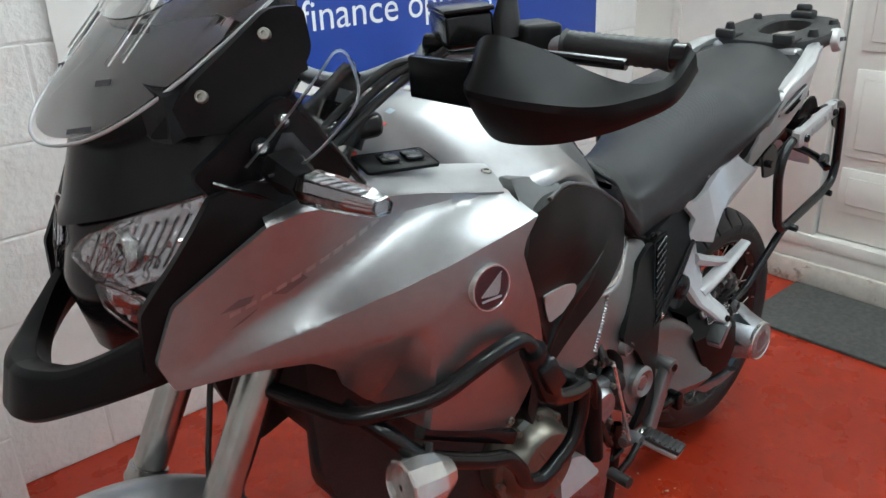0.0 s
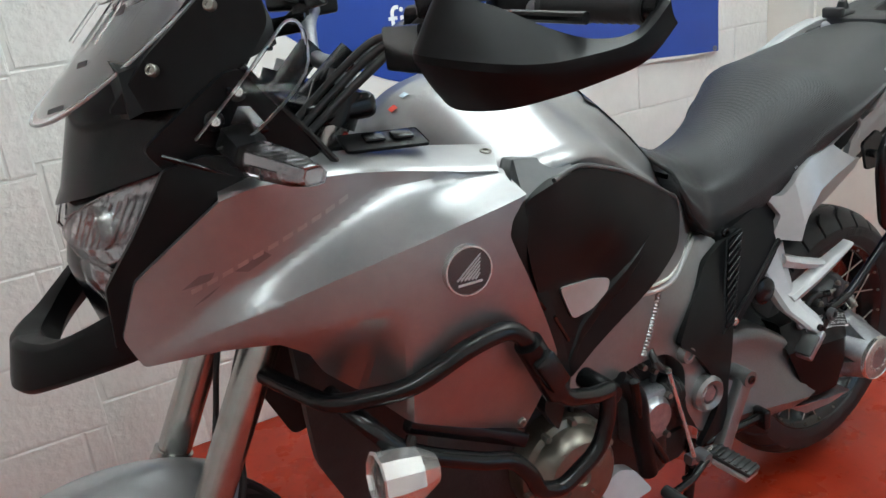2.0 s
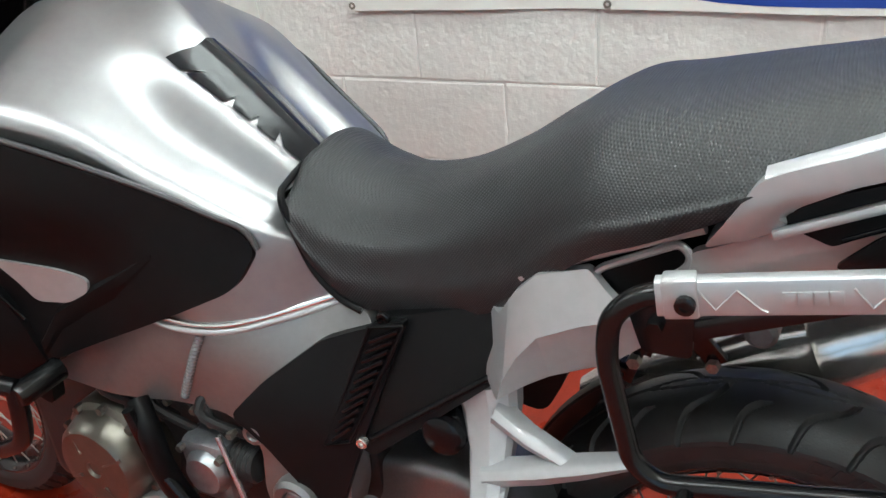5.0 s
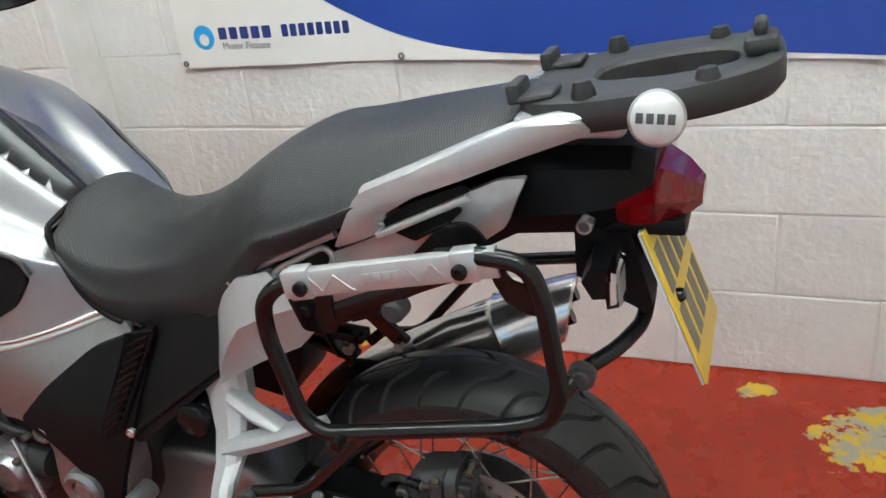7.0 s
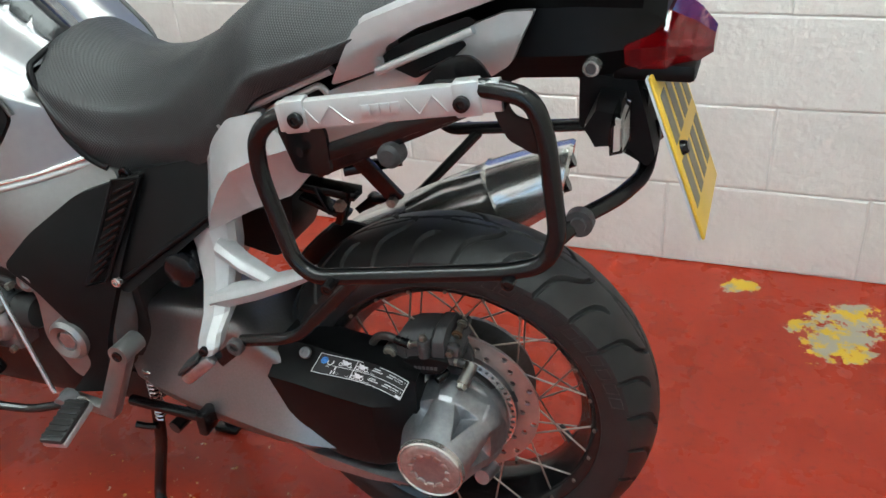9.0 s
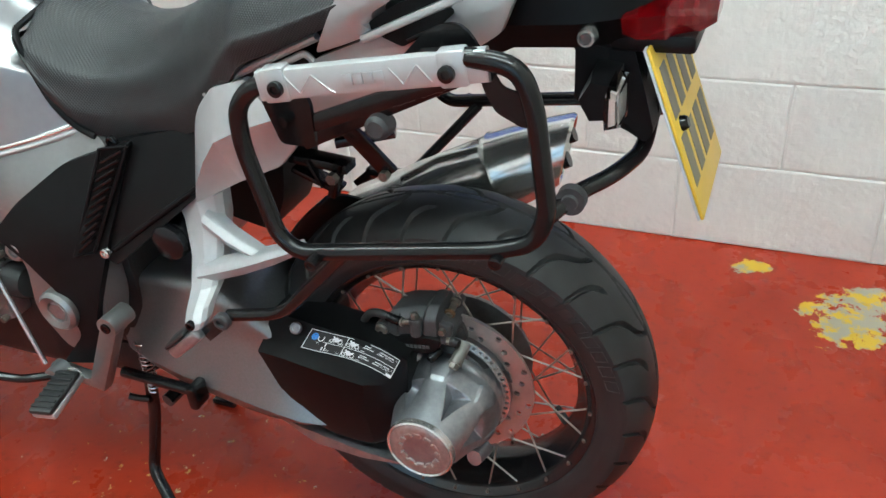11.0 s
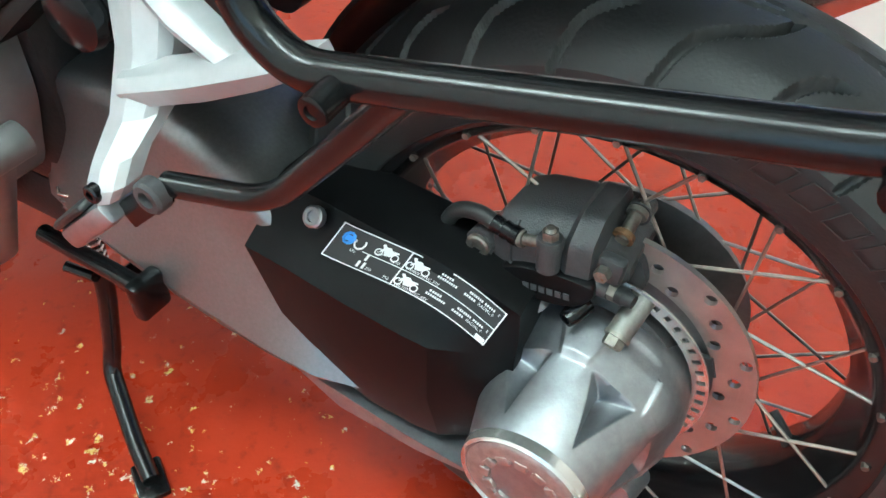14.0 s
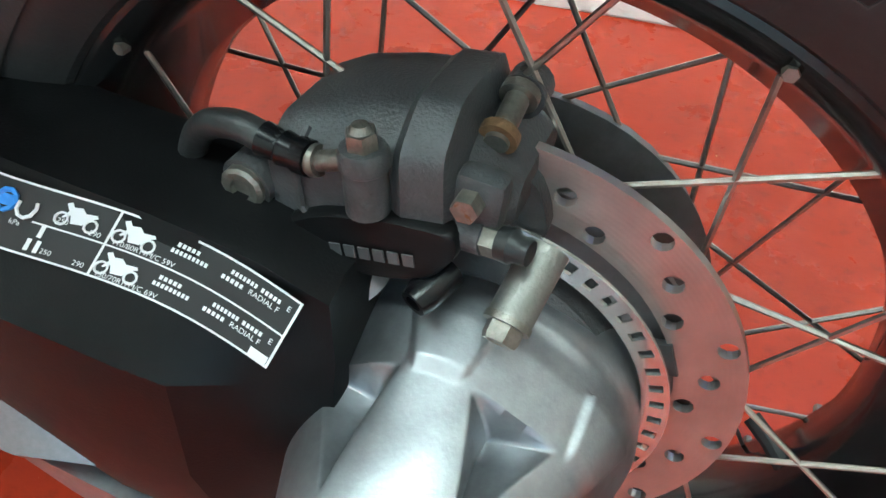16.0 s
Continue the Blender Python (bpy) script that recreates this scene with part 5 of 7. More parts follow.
# black dash cowl behind the screen
dash_r = [[V(-0.6 + 0.18 * t, CY + s * w, 1.115 + 0.055 * t + h) for s, w, h in ((-1, 0.17, 0.0), (-1, 0.165, 0.05 - 0.02 * t), (-1, 0.11, 0.06 + 0.02 * t), (0, 0, 0.068 + 0.02 * t), (1, 0.11, 0.06 + 0.02 * t), (1, 0.165, 0.05 - 0.02 * t), (1, 0.17, 0.0), (0, 0, -0.02))] for t in (0, 0.3, 0.6, 0.8, 1.0)]
part("dash_cowl", loft(dash_r), BLACK_SATIN, bike, "black instrument cowl", 50)
both("screen_bracket", panel([(-0.62, 1.12), (-0.57, 1.18), (-0.49, 1.25), (-0.45, 1.25), (-0.44, 1.2), (-0.5, 1.12)], sheet([(-0.62, 1.12, -0.12), (-0.49, 1.25, -0.182), (-0.44, 1.2, -0.185), (-0.5, 1.12, -0.18)]), 0.012, 0.03, 0.012), BLACK_SATIN, "black windscreen bracket")

# handlebar, controls and handguards
bar = part("handlebar", tube([(-0.13, -0.46, 1.179), (-0.165, -0.3, 1.183), (-0.24, -0.16, 1.165), (-0.285, -0.05, 1.12), (-0.29, CY, 1.115), (-0.285, 0.11, 1.12), (-0.24, 0.22, 1.165), (-0.165, 0.36, 1.183), (-0.13, 0.52, 1.179)], 0.0125, 16, 0.05), ALLOY, bike, "silver handlebar")
for s in (-1, 1):
    f = (lambda bm: bm) if s < 0 else mirrored
    part("bar_riser", f(beam((-0.35, -0.03, 1.08), (-0.285, -0.045, 1.135), 0.036, 0.036, 0.01)), BLACK_METAL, bar)
    g0, g1 = V(-0.16, -0.315, 1.183), V(-0.131, -0.45, 1.179)
    grip_r = [0.019] + [0.0165 + 0.0012 * (k % 2) for k in range(24)] + [0.019, 0.019]
    part("grip", f(tube([g0.lerp(g1, k / 26) for k in range(27)], grip_r, 18)), RUBBER, bar, "black ribbed rubber grip")
    part("bar_weight", f(tube([(-0.132, -0.448, 1.179), (-0.128, -0.466, 1.179)], 0.015, 16)), BLACK_METAL, bar)
    part("bar_end_bolt", f(bolt((-0.128, -0.467, 1.179), 0.008, 0.004, (0.1, -1, 0))), BOLT, bar)
    part("switch_box", f(moved(block(-0.028, 0.028, -0.03, 0.03, -0.022, 0.022, 0.008, 3), pose(-0.175, -0.275, 1.187, 0, 0, -20))), BLACK_SATIN, bar, "black switch housing")
    part("reservoir", f(moved(block(-0.03, 0.03, -0.045, 0.045, -0.012, 0.03, 0.006, 3), pose(-0.235, -0.21, 1.195, 0, -4, -28))), BLACK_METAL, bar, "square black fluid reservoir")
    part("reservoir_lid", f(moved(block(-0.032, 0.032, -0.047, 0.047, 0.03, 0.037, 0.003), pose(-0.235, -0.21, 1.195, 0, -4, -28))), BLACK_GLOSS, bar)
    part("master_cylinder", f(tube([(-0.25, -0.16, 1.18), (-0.215, -0.25, 1.185)], 0.014, 14)), BLACK_METAL, bar)
    part("lever", f(tube([(-0.225, -0.25, 1.185), (-0.235, -0.32, 1.183), (-0.205, -0.44, 1.178)], 0.0065, 10, 0.03)), BLACK_METAL, bar, "black clutch lever")
    mirror = part("mirror_stem", f(tube([(-0.212, -0.265, 1.2), (-0.21, -0.268, 1.28), (-0.19, -0.28, 1.33), (-0.14, -0.34, 1.4)], 0.0065, 12, 0.04)), BLACK_METAL, bar, "black mirror stem")
    part("stem_boot", f(tube([(-0.212, -0.265, 1.195), (-0.212, -0.265, 1.215), (-0.211, -0.266, 1.235), (-0.21, -0.267, 1.25)], [0.017, 0.017, 0.013, 0.01], 16)), RUBBER, bar)
    # handguard: sections from the inner end to the strap that reaches the bar end
    secs = [(V(-0.297, -0.312, 1.2), V(-0.325, -0.318, 1.155), V(-0.312, -0.33, 1.118)), (V(-0.3, -0.336, 1.209), V(-0.338, -0.345, 1.152), V(-0.304, -0.35, 1.101)), (V(-0.268, -0.375, 1.192), V(-0.31, -0.398, 1.143), V(-0.278, -0.396, 1.101)),
            (V(-0.232, -0.413, 1.166), V(-0.266, -0.438, 1.136), V(-0.242, -0.436, 1.112)), (V(-0.2, -0.445, 1.152), V(-0.218, -0.459, 1.138), V(-0.203, -0.455, 1.122)), (V(-0.158, -0.464, 1.156), V(-0.166, -0.471, 1.147), V(-0.156, -0.468, 1.136)), (V(-0.12, -0.464, 1.19), V(-0.127, -0.47, 1.178), V(-0.118, -0.468, 1.164))]
    tops, mids, lows = (curve([q[k] for q in secs], 5) for k in range(3))
    rows = [curve([a, a.lerp(b, 0.5) + V(-0.002, -0.001, 0.001), b + V(0, 0, 0.004)], 3) + curve([b, b.lerp(c, 0.5) + V(-0.002, -0.001, -0.001), c], 3) for a, b, c in zip(tops, mids, lows)]
    bm = loft(rows, False, False)
    bmesh.ops.solidify(bm, geom=bm.faces[:], thickness=-0.007)
    part("handguard", f(bm), BLACK_SATIN, bar, "black plastic handguard", 24)
    part("guard_mount", f(joined(beam((-0.3, -0.19, 1.15), (-0.325, -0.325, 1.16), 0.012, 0.052, 0.004, (0, 0, 1)), beam((-0.245, -0.15, 1.165), (-0.3, -0.2, 1.158), 0.016, 0.03, 0.004, (0, 0, 1)))), BLACK_METAL, bar)
# cables that sweep from the controls to the headstock
for k, (y0, z0, dz) in enumerate(((-0.2, 1.175, 0.0), (-0.18, 1.168, 0.012), (-0.16, 1.16, 0.024), (-0.21, 1.18, -0.01))):
    part("cable", tube(curve([(-0.25 - 0.004 * k, y0, z0), (-0.3, -0.15 + 0.006 * k, 1.13 + dz), (-0.37, -0.12 + 0.008 * k, 1.07 + dz), (-0.43, -0.1, 1.02 + dz)], 8), 0.0052, 10), RUBBER, bike, "black rubber control cable")
for k in range(3):
    part("cable", tube(curve([(-0.2 - 0.012 * k, 0.24, 1.19), (-0.3 - 0.015 * k, 0.2, 1.24 - 0.01 * k), (-0.38 - 0.01 * k, 0.13, 1.2), (-0.42, 0.08, 1.08), (-0.42, 0.06, 1.0)], 8), 0.0045, 10), RUBBER, bike, "black rubber control cable")
part("fuse_box", joined(block(-0.4, -0.28, -0.09, 0.15, 0.93, 0.985, 0.012, 2), block(-0.37, -0.335, -0.11, -0.06, 0.98, 1.03, 0.006, 2)), BLACK_SATIN, bike, "black plastic electrics cover")
part("red_connector", block(-0.345, -0.328, -0.098, -0.08, 1.03, 1.042, 0.003), STICK_R, bike, "small red connector")

# ---- wheels ----
SPOKE = material("bright_spoke_steel", (0.42, 0.39, 0.35), 0.3, 0.9, 0.15, 200)
HUB_GREY = material("grey_cast_hub", (0.2, 0.2, 0.2), 0.5, 0.6, 0.15, 90, 0.15, 500)
RIM_BLACK = material("black_anodised_rim", (0.012, 0.012, 0.013), 0.22, 0.3, 0.15, 60, coat=0.3)


def tyre(r, w, rim, pitches, n=720):
    """A road tyre with curved cross grooves cut into its tread."""
    side = [(rim, -0.40), (rim + 0.004, -0.44), (rim + 0.016, -0.475), (rim + 0.022, -0.487), (rim + 0.024, -0.487), (rim + 0.04, -0.498), (r - 0.052, -0.5), (r - 0.044, -0.496), (r - 0.038, -0.49)]
    tread = []
    for k in range(73):
        v = -0.485 + 0.97 * k / 72
        tread.append((r - 0.034 * abs(v / 0.485) ** 2.3, v))
    prof = side + tread + [(a, -b) for a, b in reversed(side)]
    lo, hi = len(side), len(side) + len(tread)
    pitch = 2 * math.pi / pitches

    def line(v, hand):
        u = abs(v) / 0.485
        return hand * (0.06 * u + 0.11 * (1 / (1 + math.exp(-14 * (u - 0.45))) - 0.5)) + 0.05 * u

    verts, faces = [], []
    count = len(prof)
    for i in range(n):
        a = 2 * math.pi * i / n
        for j, (rad, v) in enumerate(prof):
            cut = 0.0
            if lo <= j < hi:
                hand = 1 if v < 0 else -1
                u = abs(v) / 0.485
                for shift, begin, end in ((0.0, 0.06, 1.1), (0.5, 0.42, 1.1)):
                    d = (a - line(v, 1) - (shift + (0.25 if v > 0 else 0)) * pitch) / pitch
                    d = (d - round(d)) * pitch * r
                    lean = (line(v + 0.004, 1) - line(v - 0.004, 1)) / 0.008 * r / w
                    d /= math.sqrt(1 + lean * lean)
                    if begin < u < end:
                        cut = max(cut, 0.0065 * max(0.0, 1 - (abs(d) / 0.0034) ** 4))
                dlong = abs(u - 0.06 - 0.05 * math.sin(a * pitches)) * w * 0.485
                if u < 0.25:
                    cut = max(cut, 0.003 * max(0.0, 1 - (dlong / 0.002) ** 4))
            rr = rad - cut
            verts.append((rr * math.cos(a), v * w, rr * math.sin(a)))
    for i in range(n):
        k = (i + 1) % n
        for j in range(count - 1):
            faces.append((i * count + j, i * count + j + 1, k * count + j + 1, k * count + j))
    data = bpy.data.meshes.new("tyre")
    data.from_pydata(verts, [], faces)
    bm = bmesh.new()
    bm.from_mesh(data)
    bpy.data.meshes.remove(data)
    bmesh.ops.recalc_face_normals(bm, faces=bm.faces)
    return bm


def wheel(name, m, r, w, rim, hub_r, hub_w, pitches, n):
    ob = new(name)
    ob.parent = bike
    ob.matrix_local = m
    part("tyre", tyre(r, w, rim - 0.002, pitches, n), RUBBER, ob, "black rubber road tyre with curved grooves", 30)
    h = 0.36 * w
    rim_ob = part("rim", spun([(rim + 0.004, -h - 0.004), (rim + 0.003, -h - 0.008), (rim - 0.003, -h - 0.009), (rim - 0.012, -h - 0.003), (rim - 0.018, -h + 0.006), (rim - 0.02, -h + 0.016), (rim - 0.034, -0.02), (rim - 0.036, 0), (rim - 0.034, 0.02), (rim - 0.02, h - 0.016), (rim - 0.018, h - 0.006),
                           (rim - 0.012, h + 0.003), (rim - 0.003, h + 0.009), (rim + 0.004, h + 0.004)], 128), RIM_BLACK, ob, "black wire wheel rim")
    part("hub", spun([(0.0, -hub_w), (hub_r, -hub_w), (hub_r + 0.006, -hub_w + 0.004), (hub_r + 0.004, -hub_w + 0.012), (hub_r * 0.6, -hub_w + 0.02), (hub_r * 0.6, hub_w - 0.02), (hub_r + 0.004, hub_w - 0.012), (hub_r, hub_w), (0, hub_w)], 48), HUB_GREY, ob, "grey cast hub")
    count = 24
    for s in (-1, 1):
        for k in range(count):
            a = 2 * math.pi * (k + (0.25 if s > 0 else 0)) / count
            b = a + (0.55 if k % 2 else -0.55)
            p = V((rim - 0.012) * math.cos(a), s * (h - 0.004), (rim - 0.012) * math.sin(a))
            q = V(hub_r * math.cos(b), s * (hub_w - 0.006), hub_r * math.sin(b))
            e = V((rim - 0.03) * math.cos(a), s * (h - 0.006), (rim - 0.03) * math.sin(a))
            spoke = part("spoke", tube([p, q], 0.0015, 6), SPOKE, ob)
            part("nipple", bolt((p.x * 1.012, s * (h + 0.005), p.z * 1.012), 0.003, 0.003, (p.x * 0.2, s, p.z * 0.2), False), BOLT, ob)
    part("valve", tube([((rim - 0.03) * math.cos(-0.46), 0.0, (rim - 0.03) * math.sin(-0.46)), ((rim - 0.042) * math.cos(-0.46), 0.012, (rim - 0.042) * math.sin(-0.46)), ((rim - 0.056) * math.cos(-0.46), 0.022, (rim - 0.056) * math.sin(-0.46))], [0.0065, 0.0055, 0.0055], 10), RUBBER, ob, "black tyre valve")
    return ob


REAR = pose(0.802, 0.037, 0.322, 0, 0, 3)
rear = wheel("rear_wheel", REAR, 0.302, 0.146, 0.224, 0.106, 0.042, 14, 1440)
front = wheel("front_wheel", pose(-0.735, CY, 0.298), 0.298, 0.105, 0.225, 0.05, 0.05, 22, 360)
# raised maker's lettering on the sidewall, as plain outlined bars
LETTER = material("tyre_lettering", (0.03, 0.03, 0.031), 0.45)
for k in range(12):
    a = radians(80 - 5.8 * k)
    p = lambda r, d: V(r * math.cos(a + d), -0.0738, r * math.sin(a + d))
    part("lettering_bar", tube([p(0.263, -0.046), p(0.263, 0.022), p(0.247, 0.04), p(0.247, -0.028)], 0.0006, 5, closed=True), LETTER, rear)

# ---- rear brake ----
DC = (0.806, 0.33)
DY = -0.012
loops = [ring_points(0.13, 96), ring_points(0.098, 72)]
for k in range(36):
    a = 2 * math.pi * k / 36
    rr = (0.104, 0.1135, 0.123)[k % 3]
    loops.append(ring_points(0.0049, 12, rr * math.cos(a), rr * math.sin(a)))
nt = DISC_STEEL.node_tree
co = node(nt, "ShaderNodeTexCoord")
mp = node(nt, "ShaderNodeMapping")
mp.inputs["Location"].default_value = (-DC[0], 0, -DC[1])
wv = node(nt, "ShaderNodeTexWave", Scale=130.0, Distortion=2.0, Detail=4.0)
wv.wave_type, wv.rings_direction = "RINGS", "Y"
bp = node(nt, "ShaderNodeBump", Strength=0.12, Distance=0.0006)
nt.links.new(co.outputs["Object"], mp.inputs["Vector"])
nt.links.new(mp.outputs["Vector"], wv.inputs["Vector"])
nt.links.new(wv.outputs["Fac"], bp.inputs["Height"])
nt.links.new(bp.outputs["Normal"], nt.nodes["Principled BSDF"].inputs["Normal"])
disc = part("brake_disc", moved(pierced(loops, -0.0025, 0.0025), Matrix.Translation((DC[0], DY, DC[1])) @ pose(0, 0, 0, 0, 0, 3)), DISC_STEEL, bike, "drilled steel brake disc, lightly worn", 30)
loops = [ring_points(0.099, 96), ring_points(0.0865, 72)]
for k in range(54):
    a = 2 * math.pi * k / 54
    loops.append([((0.0932 + u) * math.cos(a + v), (0.0932 + u) * math.sin(a + v)) for u, v in ((-0.0032, -0.024), (0.0032, -0.024), (0.0032, 0.024), (-0.0032, 0.024))])
part("sensor_ring", moved(pierced(loops, -0.001, 0.001), Matrix.Translation((DC[0], DY - 0.014, DC[1])) @ pose(0, 0, 0, 0, 0, 3)), STEEL, disc, "bright slotted sensor ring")
part("disc_carrier", moved(spun([(0.03, -0.02), (0.072, -0.02), (0.078, -0.014), (0.078, 0.02), (0.1, 0.02), (0.1, 0.03), (0.04, 0.04)], 48, "y"), Matrix.Translation((DC[0], DY, DC[1]))), CASTING_GREY, disc)
for k in range(6):
    a = k * math.pi / 3 + 0.3
    part("carrier_tab", beam((DC[0] + 0.075 * math.cos(a), DY + 0.005, DC[1] + 0.075 * math.sin(a)), (DC[0] + 0.1 * math.cos(a), DY + 0.003, DC[1] + 0.1 * math.sin(a)), 0.02, 0.005, 0.002), CASTING_GREY, disc)

# caliper
CASTING_PALE = material("grey_cast_alloy", (0.22, 0.215, 0.2), 0.5, 0.7, 0.12, 120, 0.15, 500)
cal = part("brake_caliper", loft([[V(x, p[0], p[1]) for p in fillet(sec, 0.006, 3)] for x, sec in (
    (0.738, ((-0.056, 0.441), (-0.057, 0.464), (-0.045, 0.472), (-0.01, 0.468), (0.0, 0.455), (0.0, 0.44))),
    (0.744, ((-0.064, 0.437), (-0.064, 0.47), (-0.05, 0.481), (0.0, 0.478), (0.01, 0.46), (0.0, 0.44))),
    (0.76, ((-0.066, 0.438), (-0.065, 0.475), (-0.048, 0.487), (0.0, 0.486), (0.012, 0.46), (0.0, 0.445))),
    (0.785, ((-0.066, 0.441), (-0.064, 0.48), (-0.046, 0.492), (0.0, 0.491), (0.012, 0.46), (0.0, 0.445))),
    (0.796, ((-0.066, 0.443), (-0.062, 0.482), (-0.044, 0.493), (0.0, 0.492), (0.012, 0.46), (0.0, 0.445))),
    (0.801, ((-0.068, 0.443), (-0.067, 0.486), (-0.048, 0.499), (0.0, 0.496), (0.012, 0.46), (0.0, 0.445))),
    (0.817, ((-0.066, 0.446), (-0.065, 0.487), (-0.046, 0.5), (0.0, 0.497), (0.012, 0.46), (0.0, 0.445))),
    (0.821, ((-0.058, 0.447), (-0.058, 0.474), (-0.045, 0.484), (0.0, 0.484), (0.01, 0.46), (0.0, 0.45))),
    (0.834, ((-0.054, 0.449), (-0.054, 0.466), (-0.042, 0.474), (0.0, 0.474), (0.01, 0.46), (0.0, 0.45))),
    (0.839, ((-0.048, 0.453), (-0.048, 0.462), (-0.04, 0.467), (0.0, 0.467), (0.008, 0.46), (0.0, 0.455))))]), CASTING_GREY, bike, "dark grey cast brake caliper", 28)
cal.location = (-0.006, 0.008, -0.012)
part("caliper_rib", tube([(0.758, -0.067, 0.452), (0.7575, -0.0665, 0.473), (0.759, -0.056, 0.482)], 0.0016, 6), CASTING_GREY, cal)
part("caliper_rib", tube([(0.758, -0.067, 0.452), (0.762, -0.0675, 0.447), (0.776, -0.0675, 0.449)], 0.0016, 6), CASTING_GREY, cal)
face = fillet([(-0.036, 0.006), (-0.02, 0.013), (0.012, 0.015), (0.036, 0.012), (0.038, 0.002), (0.028, -0.012), (0.008, -0.016), (-0.014, -0.014), (-0.032, -0.004)], 0.008, 4)
part("piston_face", loft([[V(0.786 + u * k + 0.02 * w, -y, 0.443 + w * k + 0.12 * u) for u, w in face] for k, y in ((1.0, 0.05), (1.02, 0.066), (1.0, 0.0695), (0.94, 0.071))]), BLACK_SATIN, cal, "black caliper face", 40)
NISS = material("grey_print", (0.055, 0.055, 0.058), 0.5)
for k in range(6):
    part("print_bar", bar_mark((0.772 + 0.0062 * k, -0.0718, 0.439 + 0.0008 * k), (0.7765 + 0.0062 * k, -0.0718, 0.4395 + 0.0008 * k), 0.0055), NISS, cal)
part("banjo_union", spun([(0.0, 0.0), (0.0085, 0.0), (0.0095, -0.002), (0.0095, -0.008), (0.0085, -0.009), (0.0085, -0.028), (0, -0.028)], 20, "z", (0.788, -0.068, 0.488)), CASTING_GREY, cal)
banjo = part("banjo_bolt", bolt((0.788, -0.068, 0.488), 0.0062, 0.007, (0, -0.1, 1), False), BOLT, cal, "rusty banjo bolt")
part("banjo_dome", spun([(0.0, 0.003), (0.003, 0.0025), (0.0045, 0.0)], 16, "z", (0.788, -0.0687, 0.495)), BOLT, banjo)
part("brake_line", tube(curve([(0.758, -0.063, 0.4735), (0.745, -0.062, 0.4755), (0.729, -0.06, 0.478), (0.712, -0.058, 0.472), (0.7, -0.055, 0.454), (0.697, -0.05, 0.43), (0.7, -0.045, 0.41)], 6), 0.0062, 12), RUBBER, cal, "black rubber brake line")
part("line_ferrule", tube([(0.781, -0.067, 0.4795), (0.768, -0.065, 0.4745)], 0.0042, 12), BOLT, cal)
part("line_ferrule", tube([(0.768, -0.065, 0.4745), (0.7655, -0.0648, 0.474), (0.7645, -0.0646, 0.474)], [0.0062, 0.0066, 0.006], 14), BOLT, cal)
part("line_ferrule", tube([(0.7645, -0.0645, 0.474), (0.758, -0.063, 0.4735), (0.757, -0.063, 0.4736), (0.751, -0.0625, 0.4745), (0.75, -0.0625, 0.4746), (0.742, -0.0617, 0.476)], [0.0072, 0.0074, 0.0064, 0.0072, 0.0062, 0.0072], 14), BLACK_GLOSS, cal)
part("pin_eye", tube([(0.733, -0.066, 0.455), (0.735, -0.05, 0.456)], 0.0115, 20), CASTING_GREY, cal)
part("caliper_bolt", bolt((0.733, -0.0665, 0.455), 0.0095, 0.004), BOLT, cal)
part("caliper_lug", moved(block(-0.01, 0.01, -0.006, 0.006, -0.012, 0.012, 0.004, 2), pose(0.828, -0.056, 0.468, 0, 8, 0)), CASTING_GREY, cal)
part("caliper_bolt", bolt((0.826, -0.062, 0.47), 0.0058, 0.007, socket=False), BOLT, cal)
part("pin_boss", tube([(0.829, -0.002, 0.486), (0.829, -0.016, 0.487)], 0.0092, 16), CASTING_GREY, cal)
part("slide_pin", tube([(0.829, -0.008, 0.492), (0.828, -0.042, 0.482)], 0.0048, 14), BOLT, cal, "rust-tinged slide pin")
RUST = material("rusted_steel", (0.2, 0.11, 0.055), 0.6, 0.5, 0.35, 220, 0.3, 500)
for p in ((0.829, -0.016, 0.4897), (0.828, -0.036, 0.4838)):
    part("pin_collar", tube([p, (p[0] - 0.0002, p[1] - 0.004, p[2] - 0.0012)], 0.0078, 16), RUST if p[1] < -0.03 else BOLT, cal)
part("bleed_boss", tube([(0.815, -0.058, 0.4525), (0.832, -0.061, 0.454)], 0.0072, 14), CASTING_GREY, cal)
part("bleed_hex", tube([(0.832, -0.061, 0.454), (0.838, -0.062, 0.4545)], 0.0066, 6), BOLT, cal)
part("bleed_valve", tube([(0.838, -0.062, 0.4545), (0.843, -0.063, 0.455), (0.845, -0.0635, 0.455), (0.85, -0.0645, 0.455)], [0.0066, 0.007, 0.0055, 0.005], 12), RUBBER, cal, "bleed valve with a rubber cap")
arm = part("caliper_bracket", tube([(0.8512, -0.044, 0.441), (0.845, -0.069, 0.4235)], 0.0092, 18), CASTING_PALE, cal, "cast alloy caliper bracket")
part("bracket_washer", tube([(0.845, -0.069, 0.4235), (0.8445, -0.0715, 0.422)], 0.0098, 20), BOLT, arm)
part("bracket_bolt", bolt((0.8445, -0.0715, 0.422), 0.0078, 0.007, (-0.15, -0.83, -0.53), False), BOLT, arm, "rusty hexagon bolt")
part("caliper_bracket", panel([(0.742, 0.44), (0.75, 0.47), (0.84, 0.465), (0.85, 0.43), (0.8, 0.395), (0.75, 0.4)], lambda x, z: -0.03, 0.014, 0.03, 0.015), CASTING_GREY, cal)
part("caliper_bolt", bolt((0.815, -0.06, 0.429), 0.0075, 0.018, (-0.35, -0.85, -0.2)), BLACK_GLOSS, cal)

